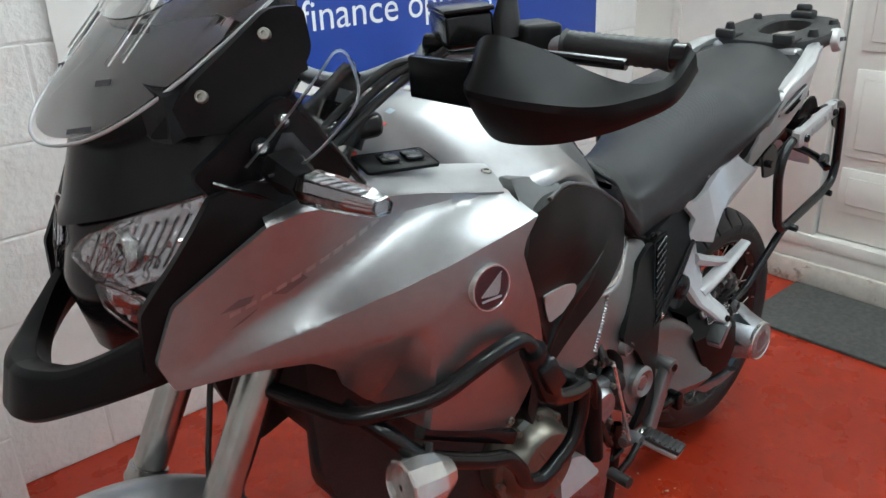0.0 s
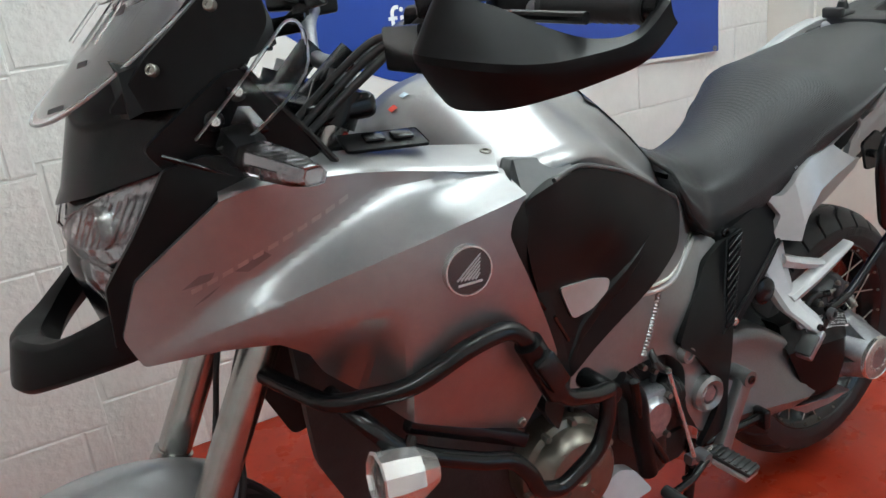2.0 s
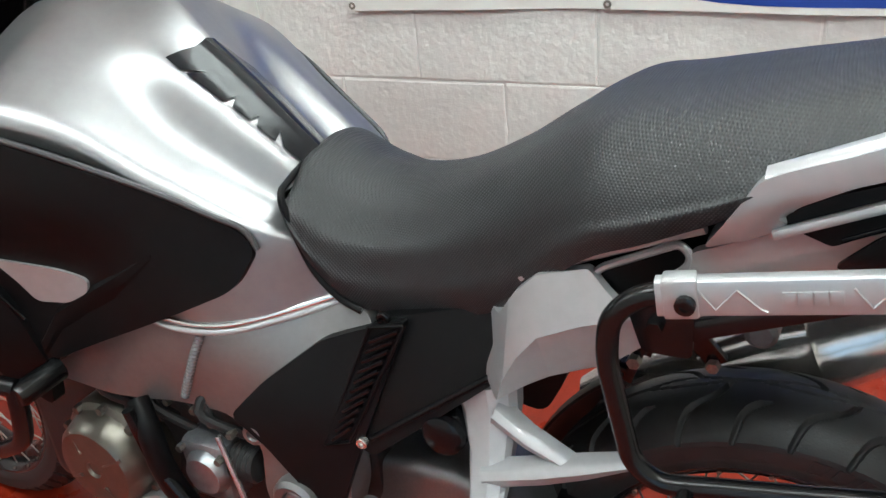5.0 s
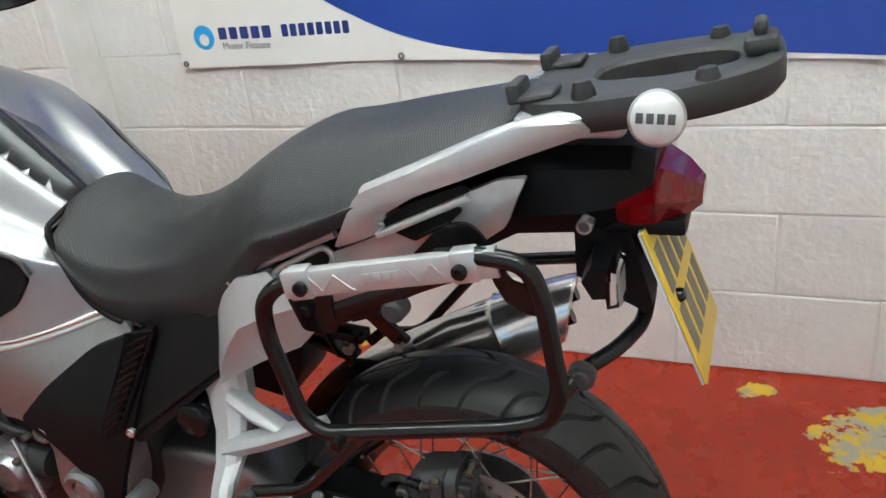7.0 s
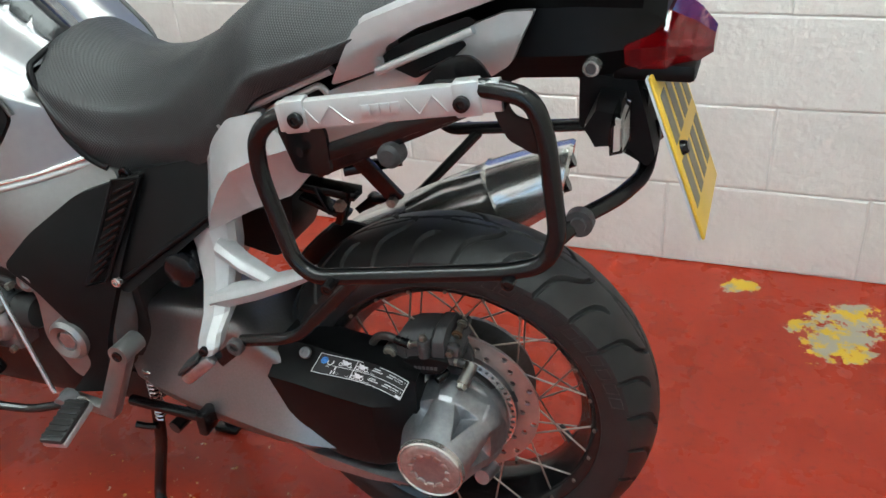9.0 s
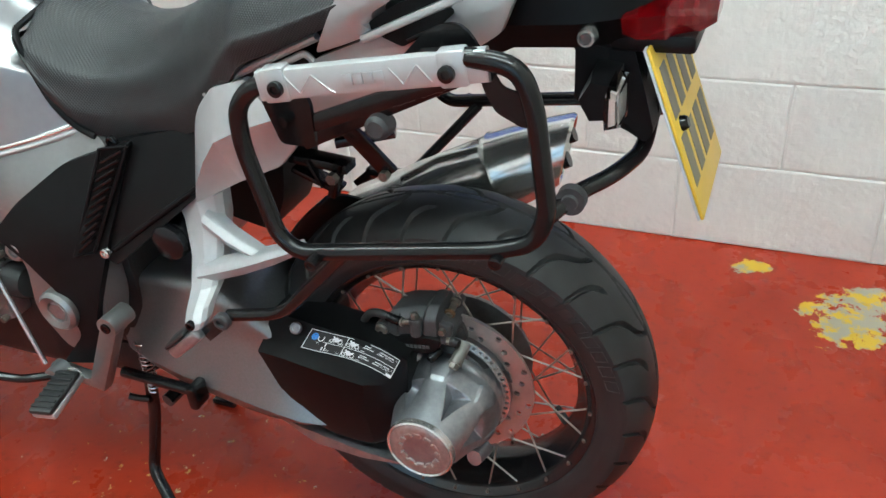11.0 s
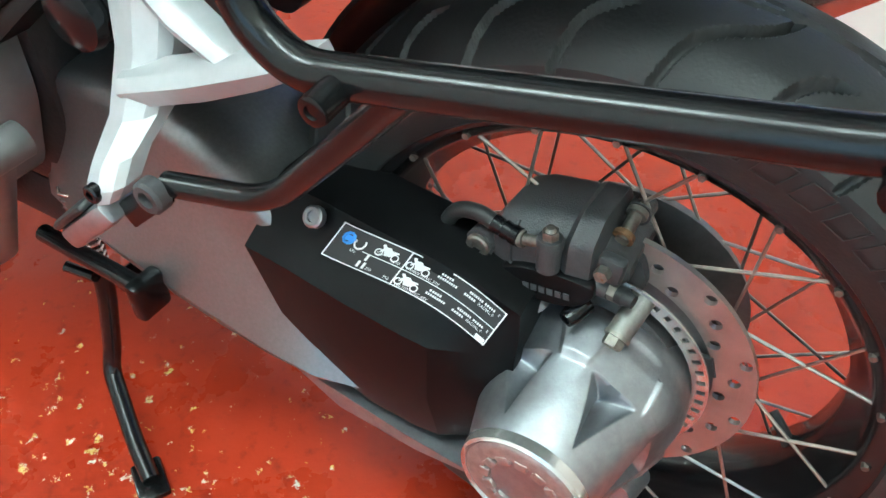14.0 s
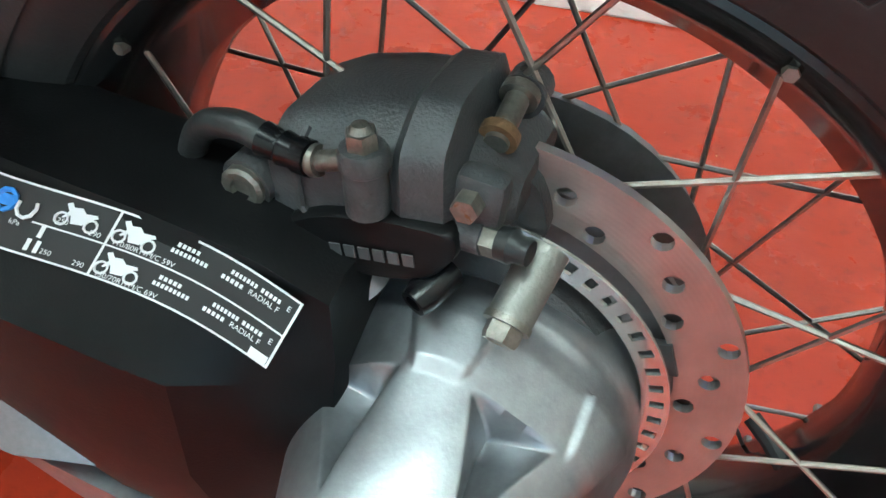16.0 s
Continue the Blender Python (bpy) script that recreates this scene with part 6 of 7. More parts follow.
# ---- final drive ----
HC = V(0.813, 0, 0.318)
def drive_radius(y, a):
    """A cone with six tapering hollows that end in a step, and a pad on each lobe."""
    r = float(np.interp(y, [-0.148, -0.14, -0.122, -0.1, -0.075, -0.055, -0.04, -0.034, 0.0], [0.046, 0.049, 0.055, 0.0625, 0.0715, 0.0785, 0.082, 0.082, 0.078]))
    d = (math.degrees(a) - 58) / 60
    d = abs(d - round(d)) * 60
    if -0.13 < y < -0.078:
        half = 17.0 * (y + 0.13) / 0.05
        depth = 0.02 * (1 - d / max(half, 0.1)) * min(1.0, (y + 0.13) / 0.04) * min(1.0, max(0.0, (-0.078 - y) / 0.002))
        r -= max(0.0, depth)
    lobe = (30 - d) / 30
    if -0.08 < y < -0.052:
        edge = 9 + 6 * (y + 0.08) / 0.028
        r += 0.0022 * min(1.0, max(0.0, (edge - lobe * 30) / 2.0)) * min(1.0, (y + 0.08) / 0.006)
    return r + 0.0018 * math.cos(math.radians(6 * (math.degrees(a) - 58) + 180)) * ease((y + 0.13) / 0.06) * ease((-0.036 - y) / 0.01)


rings = []
for i in range(121):
    y = -0.148 + 0.114 * i / 120
    rings.append([HC + V(drive_radius(y, 2 * math.pi * k / 420) * math.cos(2 * math.pi * k / 420), y, drive_radius(y, 2 * math.pi * k / 420) * math.sin(2 * math.pi * k / 420)) for k in range(420)])
rings.append([HC + V(0.078 * math.cos(2 * math.pi * k / 420), 0.0, 0.078 * math.sin(2 * math.pi * k / 420)) for k in range(420)])
drive = part("final_drive", loft(rings), ALLOY, bike, "lobed cast alloy final drive housing", 60)
CAP_WORN = material("worn_cap_alloy", (0.4, 0.36, 0.34), 0.45, 0.8, 0.2, 120, 0.25, 300)
cap_d = part("drive_cap", spun([(0.0, -0.1475), (0.028, -0.1475), (0.03, -0.15), (0.04, -0.15), (0.0445, -0.148), (0.047, -0.144), (0.047, -0.13)], 48, "y", HC), CAP_WORN, drive, "scuffed round end cap")
part("cap_ring", spun([(0.0455, -0.148), (0.0475, -0.15), (0.0495, -0.148), (0.0505, -0.14)], 48, "y", HC), STEEL, drive)
for k in range(12):
    a = 2 * math.pi * k / 12
    part("cap_notch", moved(block(-0.005, 0.005, -0.151, -0.147, 0.024, 0.032, 0.001), Matrix.Translation(HC) @ Matrix.Rotation(a, 4, "Y")), CAP_WORN, cap_d)
part("drive_lug", tube([(0.772, -0.045, 0.392), (0.742, -0.05, 0.43)], 0.012, 14), ALLOY, drive)
part("drive_boss", tube([HC + V(0.06, -0.05, -0.07), HC + V(0.055, -0.085, -0.06)], 0.012, 14), ALLOY, drive)

# ---- swing arm ----
ARM_ST = [(0.285, 0.345, 0.455, 0.018), (0.3, 0.328, 0.482, 0.006), (0.34, 0.308, 0.5, 0.0), (0.39, 0.292, 0.51, -0.004), (0.44, 0.281, 0.51, -0.006), (0.5, 0.273, 0.49, -0.008), (0.56, 0.269, 0.45, -0.008), (0.61, 0.27, 0.395, -0.004), (0.648, 0.276, 0.33, 0.01)]


def arm_ring(x, low, top, dy):
    """A rounded hollow-cast section with a crease low on the outer side."""
    h = top - low
    upper = curve([(0.05, low + 0.9 * h), (0.0, low + 0.93 * h), (-0.05, low + 0.955 * h), (-0.08, low + 0.945 * h), (-0.096, low + 0.89 * h), (-0.1, low + 0.7 * h), (-0.114, low + 0.42 * h), (-0.128, low + 0.2 * h)], 3)
    lower = curve([(-0.128, low + 0.2 * h), (-0.118, low + 0.08 * h), (-0.09, low), (-0.04, low), (0.04, low + 0.03 * h)], 2)[1:]
    return [V(x, p[0] + dy, p[1]) for p in upper + lower]


ARM_GREY = material("dark_cast_silver_paint", (0.24, 0.24, 0.245), 0.38, 0.85, 0.08, 300, 0.05, 700)
part("swing_arm", loft([arm_ring(*q) for q in ARM_ST]), ARM_GREY, bike, "satin silver cast single-sided swing arm", 30)


def cover_ring(x, ztop, zlow, out):
    """A section of the black shaft cover: flat top facet for the label, steep side, tucked underside."""
    cut = lambda z: x + (0.24 * max(0.0, z - 0.405) - 0.008 + 0.54 * max(0.0, 0.405 - z)) * max(0.0, (0.66 - x) / 0.1)
    pts = [(-0.03, ztop - 0.002), (-0.072, ztop), (-0.086, ztop - 0.004), (-0.086 - out * 0.55, ztop - 0.034), (-0.09 - out, ztop - 0.05), (-0.094 - out, (ztop + zlow) / 2 - 0.01), (-0.08 - out, zlow + 0.02), (-0.05, zlow), (-0.02, zlow + 0.01)]
    return [V(cut(z), y, z) for y, z in pts]


COVER_ST = [(0.558, 0.458, 0.262, 0.03), (0.6, 0.458, 0.256, 0.034), (0.65, 0.451, 0.252, 0.036), (0.7, 0.445, 0.25, 0.036), (0.722, 0.441, 0.25, 0.034), (0.748, 0.435, 0.25, 0.018), (0.776, 0.423, 0.255, 0.002)]
shaft_cover = part("shaft_cover", loft([cover_ring(*s) for s in COVER_ST]), BLACK_SATIN, bike, "black plastic shaft cover with a white-lined label", 25)
part("lower_guard", panel([(0.545, 0.288), (0.6, 0.268), (0.69, 0.252), (0.77, 0.244), (0.7, 0.236), (0.62, 0.242)], lambda x, z: -0.118, 0.06, 0.03, 0.006), ALLOY, bike, "grey alloy lower guard")
part("cover_screw", bolt((0.61, -0.099, 0.448), 0.0088, 0.004, (0, -0.75, 0.65)), ALLOY, shaft_cover)

# label on the slanting facet
LA, LB, LC, LD = V(0.632, -0.09, 0.446), V(0.768, -0.0895, 0.4205), V(0.759, -0.1075, 0.3995), V(0.62, -0.1085, 0.423)
LN = (LC - LA).cross(LB - LA).normalized()
if LN.y > 0:
    LN = -LN
WHITE_INK = material("white_ink", (0.75, 0.76, 0.78), 0.5, 0, 0.03)
LABEL_BLACK = material("label_black", (0.01, 0.01, 0.011), 0.3)
BLUE_INK = material("blue_ink", (0.05, 0.25, 0.7), 0.5)


def on_label(u, v, lift=0.0012):
    """A place on the label, u along (0 to 1), v down (0 to 1); the far end bends down."""
    sag = -0.22 * math.sin(math.pi * u ** 1.3)
    p = LA.lerp(LB, u).lerp(LD.lerp(LC, u), v)
    return p + LN * lift + (LD - LA) * sag


def label_quad(u0, u1, v0, v1, lift=0.001):
    bm = bmesh.new()
    n = max(2, int((u1 - u0) * 16))
    rows = [[bm.verts.new(on_label(u0 + (u1 - u0) * i / n, v, lift)) for i in range(n + 1)] for v in (v0, v1)]
    for i in range(n):
        bm.faces.new((rows[0][i], rows[0][i + 1], rows[1][i + 1], rows[1][i]))
    bmesh.ops.recalc_face_normals(bm, faces=bm.faces)
    if bm.faces[0].normal.dot(LN) < 0:
        bmesh.ops.reverse_faces(bm, faces=bm.faces)
    return bm


def label_shape(outline):
    """A flat printed shape on the label."""
    bm = bmesh.new()
    bm.faces.new([bm.verts.new(on_label(u, v, 0.0013)) for u, v in outline])
    bmesh.ops.triangulate(bm, faces=bm.faces[:])
    return bm


label = part("label", label_quad(0, 1, 0, 1, 0.0008), LABEL_BLACK, shaft_cover, "black tyre pressure label with white lines and text")
for q in ((0, 1, 0, 0.03), (0, 1, 0.97, 1), (0, 0.008, 0, 1), (0.992, 1, 0, 1), (0.405, 0.413, 0, 1), (0.18, 1, 0.5, 0.525), (0.93, 0.99, 0.86, 0.99)):
    part("label_line", label_quad(*q, 0.0013), WHITE_INK, label)
for u, v in ((0.30, 0.26), (0.48, 0.26), (0.48, 0.74)):
    for du in (-0.046, 0.046):
        part("label_mark", tube([on_label(u + du + 0.019 * math.cos(t), v + 0.09 + 0.088 * math.sin(t), 0.0013) for t in (0, 0.63, 1.26, 1.88, 2.51, 3.14, 3.77, 4.4, 5.03, 5.65)], 0.00055, 4, closed=True), WHITE_INK, label)
    part("label_mark", label_shape([(u + du, v + dv) for du, dv in ((-0.05, -0.13), (-0.036, -0.16), (-0.024, -0.1), (0.0, -0.12), (0.016, -0.06), (0.05, -0.08), (0.056, -0.04), (0.03, 0.02), (0.02, 0.11), (-0.014, 0.13), (-0.024, 0.02), (-0.042, 0.08), (-0.047, 0.07), (-0.034, -0.03), (-0.046, -0.1))]), WHITE_INK, label)
part("label_mark", tube([on_label(0.075 + 0.03 * math.cos(t), 0.32 + 0.15 * math.sin(t), 0.0014) for t in (0, 0.7, 1.4, 2.1, 2.8, 3.5, 4.2, 4.9, 5.6)], 0.0012, 5, closed=True), BLUE_INK, label)
part("label_mark", label_quad(0.055, 0.095, 0.24, 0.4, 0.0014), BLUE_INK, label)
part("label_mark", tube([on_label(0.145 + 0.03 * math.cos(t), 0.34 + 0.16 * math.sin(t), 0.0014) for t in (-0.6, 0, 0.7, 1.4, 2.1, 2.8, 3.5)], 0.0008, 5), WHITE_INK, label)
for u, v in ((0.215, 0.62), (0.195, 0.84), (0.225, 0.84)):
    part("label_mark", label_quad(u, u + 0.014, v - 0.1, v + 0.08, 0.0013), WHITE_INK, label)


def words(text, size, m, mat, parent, name="text"):
    """Built-in lettering as a flat mesh."""
    c = bpy.data.curves.new(name, "FONT")
    c.body, c.size, c.extrude = text, size, 0.0
    tmp = bpy.data.objects.new(name, c)
    scene.collection.objects.link(tmp)
    bpy.context.view_layer.update()
    data = bpy.data.meshes.new_from_object(tmp)
    bpy.data.objects.remove(tmp)
    bpy.data.curves.remove(c)
    bm = bmesh.new()
    bm.from_mesh(data)
    bpy.data.meshes.remove(data)
    for v in bm.verts:
        v.co = m(v.co.x, v.co.y)
    return part(name, bm, mat, parent)


def label_words(text, u0, v0, size):
    along, down = (LB - LA).length, (LD - LA).length
    words(text, size, lambda x, y: on_label(u0 + x / along, v0 - y / down, 0.0014), WHITE_INK, label)


for text, u, v in (("250", 0.245, 0.42), ("290", 0.35, 0.46), ("250", 0.245, 0.9), ("290", 0.35, 0.92), ("110/80R19M/C 59V", 0.425, 0.48), ("150/70R17M/C 69V", 0.425, 0.96)):
    label_words(text, u, v, 0.0034)
for text, u, v in (("E", 0.965, 0.2), ("RADIAL F", 0.845, 0.3), ("E", 0.965, 0.7), ("RADIAL F", 0.845, 0.8), ("kPa", 0.115, 0.62)):
    label_words(text, u, v, 0.0034)
for u, v, w in ((0.6, 0.13, 0.075), (0.59, 0.23, 0.12), (0.775, 0.13, 0.09), (0.875, 0.13, 0.07), (0.755, 0.24, 0.075), (0.6, 0.63, 0.075), (0.59, 0.73, 0.12), (0.775, 0.63, 0.09), (0.875, 0.63, 0.07), (0.755, 0.74, 0.075)):
    n = max(3, int(w / 0.0125))
    for k in range(n):
        part("print_bar", label_quad(u + w * k / n, u + w * (k + 0.68) / n, v, v + 0.06, 0.0013), WHITE_INK, label)

# ---- stand ----
stand = part("centre_stand", joined(tube([(0.3, -0.1, 0.3), (0.288, -0.105, 0.2), (0.262, -0.112, 0.1), (0.262, -0.125, 0.07), (0.335, -0.17, 0.03), (0.375, -0.19, 0.014)], 0.0105, 14, 0.02),
                                    tube([(0.3, 0.15, 0.3), (0.27, 0.155, 0.16), (0.235, 0.15, 0.06), (0.225, 0.14, 0.012)], 0.0125, 14, 0.02), tube([(0.33, -0.11, 0.24), (0.345, 0.02, 0.25), (0.33, 0.155, 0.24)], 0.012, 12)), BLACK_METAL, bike, "black tubular centre stand")
part("stand_foot", block(0.2, 0.255, 0.115, 0.165, 0.0, 0.012, 0.004), BLACK_METAL, stand)
part("stand_foot", moved(block(-0.03, 0.025, -0.018, 0.018, 0.0, 0.01, 0.004), pose(0.372, -0.19, 0.0, 0, 0, -30)), BLACK_METAL, stand)
part("stand_tang", joined(tube([(0.29, -0.14, 0.318), (0.44, -0.147, 0.322)], 0.009, 12), block(0.432, 0.448, -0.165, -0.13, 0.298, 0.34, 0.005)), BLACK_METAL, stand, "black foot lever of the stand")
part("stand_lug", tube([(0.3, -0.115, 0.24), (0.272, -0.115, 0.235), (0.258, -0.12, 0.24)], 0.006, 8), BLACK_METAL, stand)
part("stand_spring", tube([V(0.318, -0.115, 0.372).lerp(V(0.31, -0.11, 0.26), k / 90) + V(0.009 * math.cos(k * 0.9), 0.009 * math.sin(k * 0.9), 0) for k in range(91)], 0.0018, 6), STEEL, stand, "coiled steel stand spring")
part("under_tray", block(-0.25, 0.3, -0.1, 0.16, 0.26, 0.34, 0.03, 2), ENGINE, bike, "black sump")

# ---- tail ----
TAIL_F = [(0.504, 0.75), (0.524, 0.752), (0.549, 0.79), (0.576, 0.817), (0.63, 0.834), (0.652, 0.815), (0.675, 0.8), (0.698, 0.795), (0.7, 0.772), (0.645, 0.716), (0.538, 0.668), (0.5, 0.67), (0.517, 0.715)]
CREASE = [(0.53, 0.66), (0.541, 0.697), (0.558, 0.728), (0.581, 0.757), (0.626, 0.779), (0.72, 0.812)]


def tail_flank(x, z):
    """Two faces that meet along a bent crease: the upper leans in, the lower is tucked under."""
    zc = float(np.interp(x, [p[0] for p in CREASE], [p[1] for p in CREASE])) if x > 0.53 else 0.66 - (0.53 - x) * 3.0
    return -0.149 + (0.34 * (z - zc) if z > zc else 0.5 * (zc - z)) + 0.3 * max(0.0, 0.53 - x)


both("tail_panel", panel(TAIL_F, tail_flank, 0.012, 0.01, 0.005, cuts=list(zip(CREASE, CREASE[1:]))), SILVER_LIGHT, "light silver tail side panel with a bent crease", 15)
TAIL_L = [(0.7, 0.776), (0.718, 0.779), (0.8, 0.818), (0.885, 0.858), (0.914, 0.885), (0.937, 0.9), (0.951, 0.931), (0.963, 0.956), (0.934, 0.956), (0.904, 0.944), (0.83, 0.915), (0.795, 0.897), (0.784, 0.886), (0.724, 0.862), (0.715, 0.845), (0.692, 0.825)]
tail_low, _ = both("tail_panel", panel(TAIL_L, lambda x, z: -0.126 + 0.25 * max(0.0, 0.845 + (x - 0.75) * 0.45 - z) + 0.3 * max(0.0, x - 0.93), 0.012, 0.012, 0.005, cuts=[((0.72, 0.832), (0.92, 0.922))]), SILVER_LIGHT, "light silver lower tail panel", 20)
BAND = [(0.734, 0.873), (0.755, 0.907), (0.776, 0.942), (0.793, 0.951), (0.842, 0.969), (0.906, 0.996), (0.959, 1.014), (1.02, 1.012), (1.03, 0.998), (0.957, 0.979), (0.903, 0.963), (0.846, 0.943), (0.806, 0.92), (0.796, 0.893)]


def band_depth(x, z):
    """The grab rail's flank: rounded across, drawn in towards the back, hollowed inside the bend."""
    mid = 0.955 + (x - 0.83) * 0.36
    return -0.146 + 14.0 * max(0.0, abs(z - mid) - 0.004) ** 2 * (1.0 if x > 0.8 else 0.35) + 0.33 * max(0.0, x - 0.9) + 0.35 * max(0.0, min(0.03, x - 0.768)) * ease((0.925 - z) / 0.03)


both("grab_rail", panel(BAND, band_depth, 0.034, 0.008, 0.008), SILVER_LIGHT, "light silver grab rail that bends down beside the seat", 30)
# A flat black sheet draws the shade in the gap below the rail.
part("gap_shade_strip", panel([(0.797, 0.908), (0.832, 0.928), (0.897, 0.952), (0.906, 0.947), (0.898, 0.939), (0.83, 0.912), (0.8, 0.895)], -0.1275, 0.004, 0.02, 0.003), BLACK_SATIN, tail_low, "flat black strip drawn for the shaded gap under the grab rail")
part("panel_step", beam((0.79, -0.129, 0.89), (0.903, -0.129, 0.939), 0.009, 0.012, 0.003), SILVER_LIGHT, tail_low)
vent = part("tail_vent", panel([(0.81, 0.894), (0.83, 0.904), (0.89, 0.927), (0.894, 0.922), (0.876, 0.906), (0.835, 0.884)], -0.1295, 0.006, 0.02, 0.004), BLACK_SATIN, tail_low, "black vent in the tail panel")
part("vent_bar", beam((0.842, -0.1315, 0.892), (0.88, -0.1315, 0.91), 0.004, 0.004, 0.001), BLACK_GLOSS, vent)
part("luggage_plate", panel([(0.837, 0.876), (0.868, 0.907), (0.89, 0.918), (0.906, 0.919), (0.918, 0.91), (0.94, 0.875)], -0.152, 0.005, 0.03, 0.008), BLACK_METAL, bike, "black steel luggage plate")
part("side_pocket", panel([(0.629, 0.819), (0.638, 0.83), (0.71, 0.864), (0.719, 0.857), (0.714, 0.833), (0.66, 0.806)], -0.121, 0.006, 0.02, 0.004), BLACK_SATIN, bike, "black recess under the seat")
part("pocket_frame", tube([(0.628, -0.123, 0.817), (0.64, -0.123, 0.833), (0.712, -0.123, 0.868), (0.723, -0.123, 0.858), (0.717, -0.123, 0.828)], 0.0042, 8, 0.008), SILVER_LIGHT, bike, "light silver edge of the recess")
both("seat_strip", tube([(0.552, -0.108, 0.8), (0.575, -0.112, 0.817), (0.621, -0.118, 0.838), (0.7, -0.126, 0.874), (0.735, -0.13, 0.889)], 0.005, 8, 0.02), SILVER_LIGHT, "thin silver strip below the seat")
# grab rail round the back of the seat
rail = curve([(0.78, -0.132, 0.944), (0.85, -0.13, 0.972), (0.95, -0.11, 1.008), (1.02, -0.085, 1.016)], 5)
for s in (-1, 1):
    f = (lambda bm: bm) if s < 0 else mirrored
    part("grab_rail_top", f(loft([[p + V(0, dy, dz) for dy, dz in ((-0.008, -0.012), (-0.012, -0.002), (-0.008, 0.004), (0.004, 0.006), (0.016, 0.002), (0.016, -0.012))] for p in rail])), SILVER_LIGHT, bike, "rounded silver top of the grab rail", 50)
part("rack_bridge", block(0.94, 1.06, -0.08, 0.14, 0.985, 1.012, 0.01, 3), SILVER_LIGHT, bike, "silver bridge under the rack")

# black tail body
secs = [(0.6, 0.1, 0.74, 0.83), (0.8, 0.11, 0.8, 0.9), (0.93, 0.105, 0.865, 0.965), (1.0, 0.1, 0.868, 0.968), (1.06, 0.085, 0.875, 0.964), (1.082, 0.068, 0.9, 0.95)]
part("tail_body", loft([[V(x, CY + s * w * k, z) for s, k, z in ((-1, 0.8, z0), (-1, 1.0, z0 + 0.03), (-1, 0.95, z1 - 0.02), (-1, 0.7, z1), (1, 0.7, z1), (1, 0.95, z1 - 0.02), (1, 1.0, z0 + 0.03), (1, 0.8, z0))] for x, w, z0, z1 in secs]), BLACK_SATIN, bike, "black plastic tail section", 30)
part("tail_reflector", spun([(0, -0.004), (0.0058, -0.004), (0.0062, -0.006), (0.0088, -0.006), (0.0096, 0.0), (0.0096, 0.01)], 28, "y", (1.014, -0.076, 0.888)), STEEL, bike, "round bright lock in the tail")
part("lock_face", spun([(0, -0.005), (0.0055, -0.005), (0.0057, 0.0)], 20, "y", (1.014, -0.0765, 0.888)), CASTING_GREY, bike)
# tail lamp
lamp = part("tail_lamp", loft([[V(x, CY + s * w, z) for s, z in ((-1, z0), (-1.12, (z0 + z1) / 2), (-0.6, z1), (0.6, z1), (1.12, (z0 + z1) / 2), (1, z0))] for x, w, z0, z1 in ((1.045, 0.084, 0.886, 0.922), (1.06, 0.086, 0.882, 0.932), (1.086, 0.076, 0.88, 0.934), (1.112, 0.055, 0.88, 0.92), (1.131, 0.028, 0.886, 0.904))]), RED_LENS, bike, "faceted red tail lamp", 15)
RED_IN = material("red_reflector", (0.3, 0.008, 0.01), 0.2, 0.5)
part("lamp_reflector", loft([[V(x, CY + s * w, z) for s, z in ((-1, z0), (-1.1, (z0 + z1) / 2), (-0.6, z1), (0.6, z1), (1.1, (z0 + z1) / 2), (1, z0))] for x, w, z0, z1 in [(1.046 + 0.007 * k, 0.072 - 0.0045 * k + 0.006 * (k % 2), 0.889, 0.915 - 0.001 * k + 0.005 * (k % 2)) for k in range(11)]]), RED_IN, lamp)
part("lamp_base", block(1.03, 1.118, -0.045, 0.105, 0.864, 0.884, 0.006, 2), BLACK_SATIN, lamp)

# number plate, its hanger and the rear indicators
hang_secs = [(0.995, 0.075, 0.81, 0.872), (1.03, 0.07, 0.785, 0.866), (1.052, 0.06, 0.77, 0.858), (1.068, 0.05, 0.755, 0.845)]
part("plate_hanger", loft([[V(x, CY + k * w, z) for k, z in ((-1, z0), (-1, z1), (1, z1), (1, z0))] for x, w, z0, z1 in hang_secs]), BLACK_SATIN, bike, "black plastic plate hanger", 30)
part("hanger_fin", panel([(0.985, 0.873), (1.055, 0.87), (1.07, 0.82), (1.082, 0.775), (1.072, 0.762), (1.05, 0.785), (1.03, 0.795), (1.01, 0.84)], lambda x, z: -0.04, 0.14, 0.03, 0.006), BLACK_SATIN, bike, "black plastic rear mudguard")
PLATE_Y = material("yellow_plate", (0.72, 0.47, 0.05), 0.4, 0, 0.05, 40)
PLATE_G = material("plate_edge_grey", (0.55, 0.6, 0.66), 0.4)
INK = material("faded_plate_ink", (0.16, 0.14, 0.1), 0.5, 0, 0.2)
plate_m = Matrix.Translation((1.108, CY, 0.78)) @ V(0.94, 0.0, 0.36).to_track_quat("X", "Z").to_matrix().to_4x4()
plate_ob = part("number_plate", moved(block(-0.002, 0.002, -0.089, 0.089, -0.1, 0.1, 0.0015), plate_m), PLATE_Y, bike, "yellow rear number plate with grey bars")
part("plate_back", moved(block(-0.0055, -0.0025, -0.089, 0.089, -0.1, 0.1, 0.001), plate_m), PLATE_G, plate_ob)
for j, z in enumerate((0.045, -0.035)):
    for k in range(4):
        y = -0.063 + 0.042 * k
        part("plate_bar", moved(block(0.002, 0.0026, y - 0.014, y + 0.014, z - 0.03, z + 0.03), plate_m), INK, plate_ob)
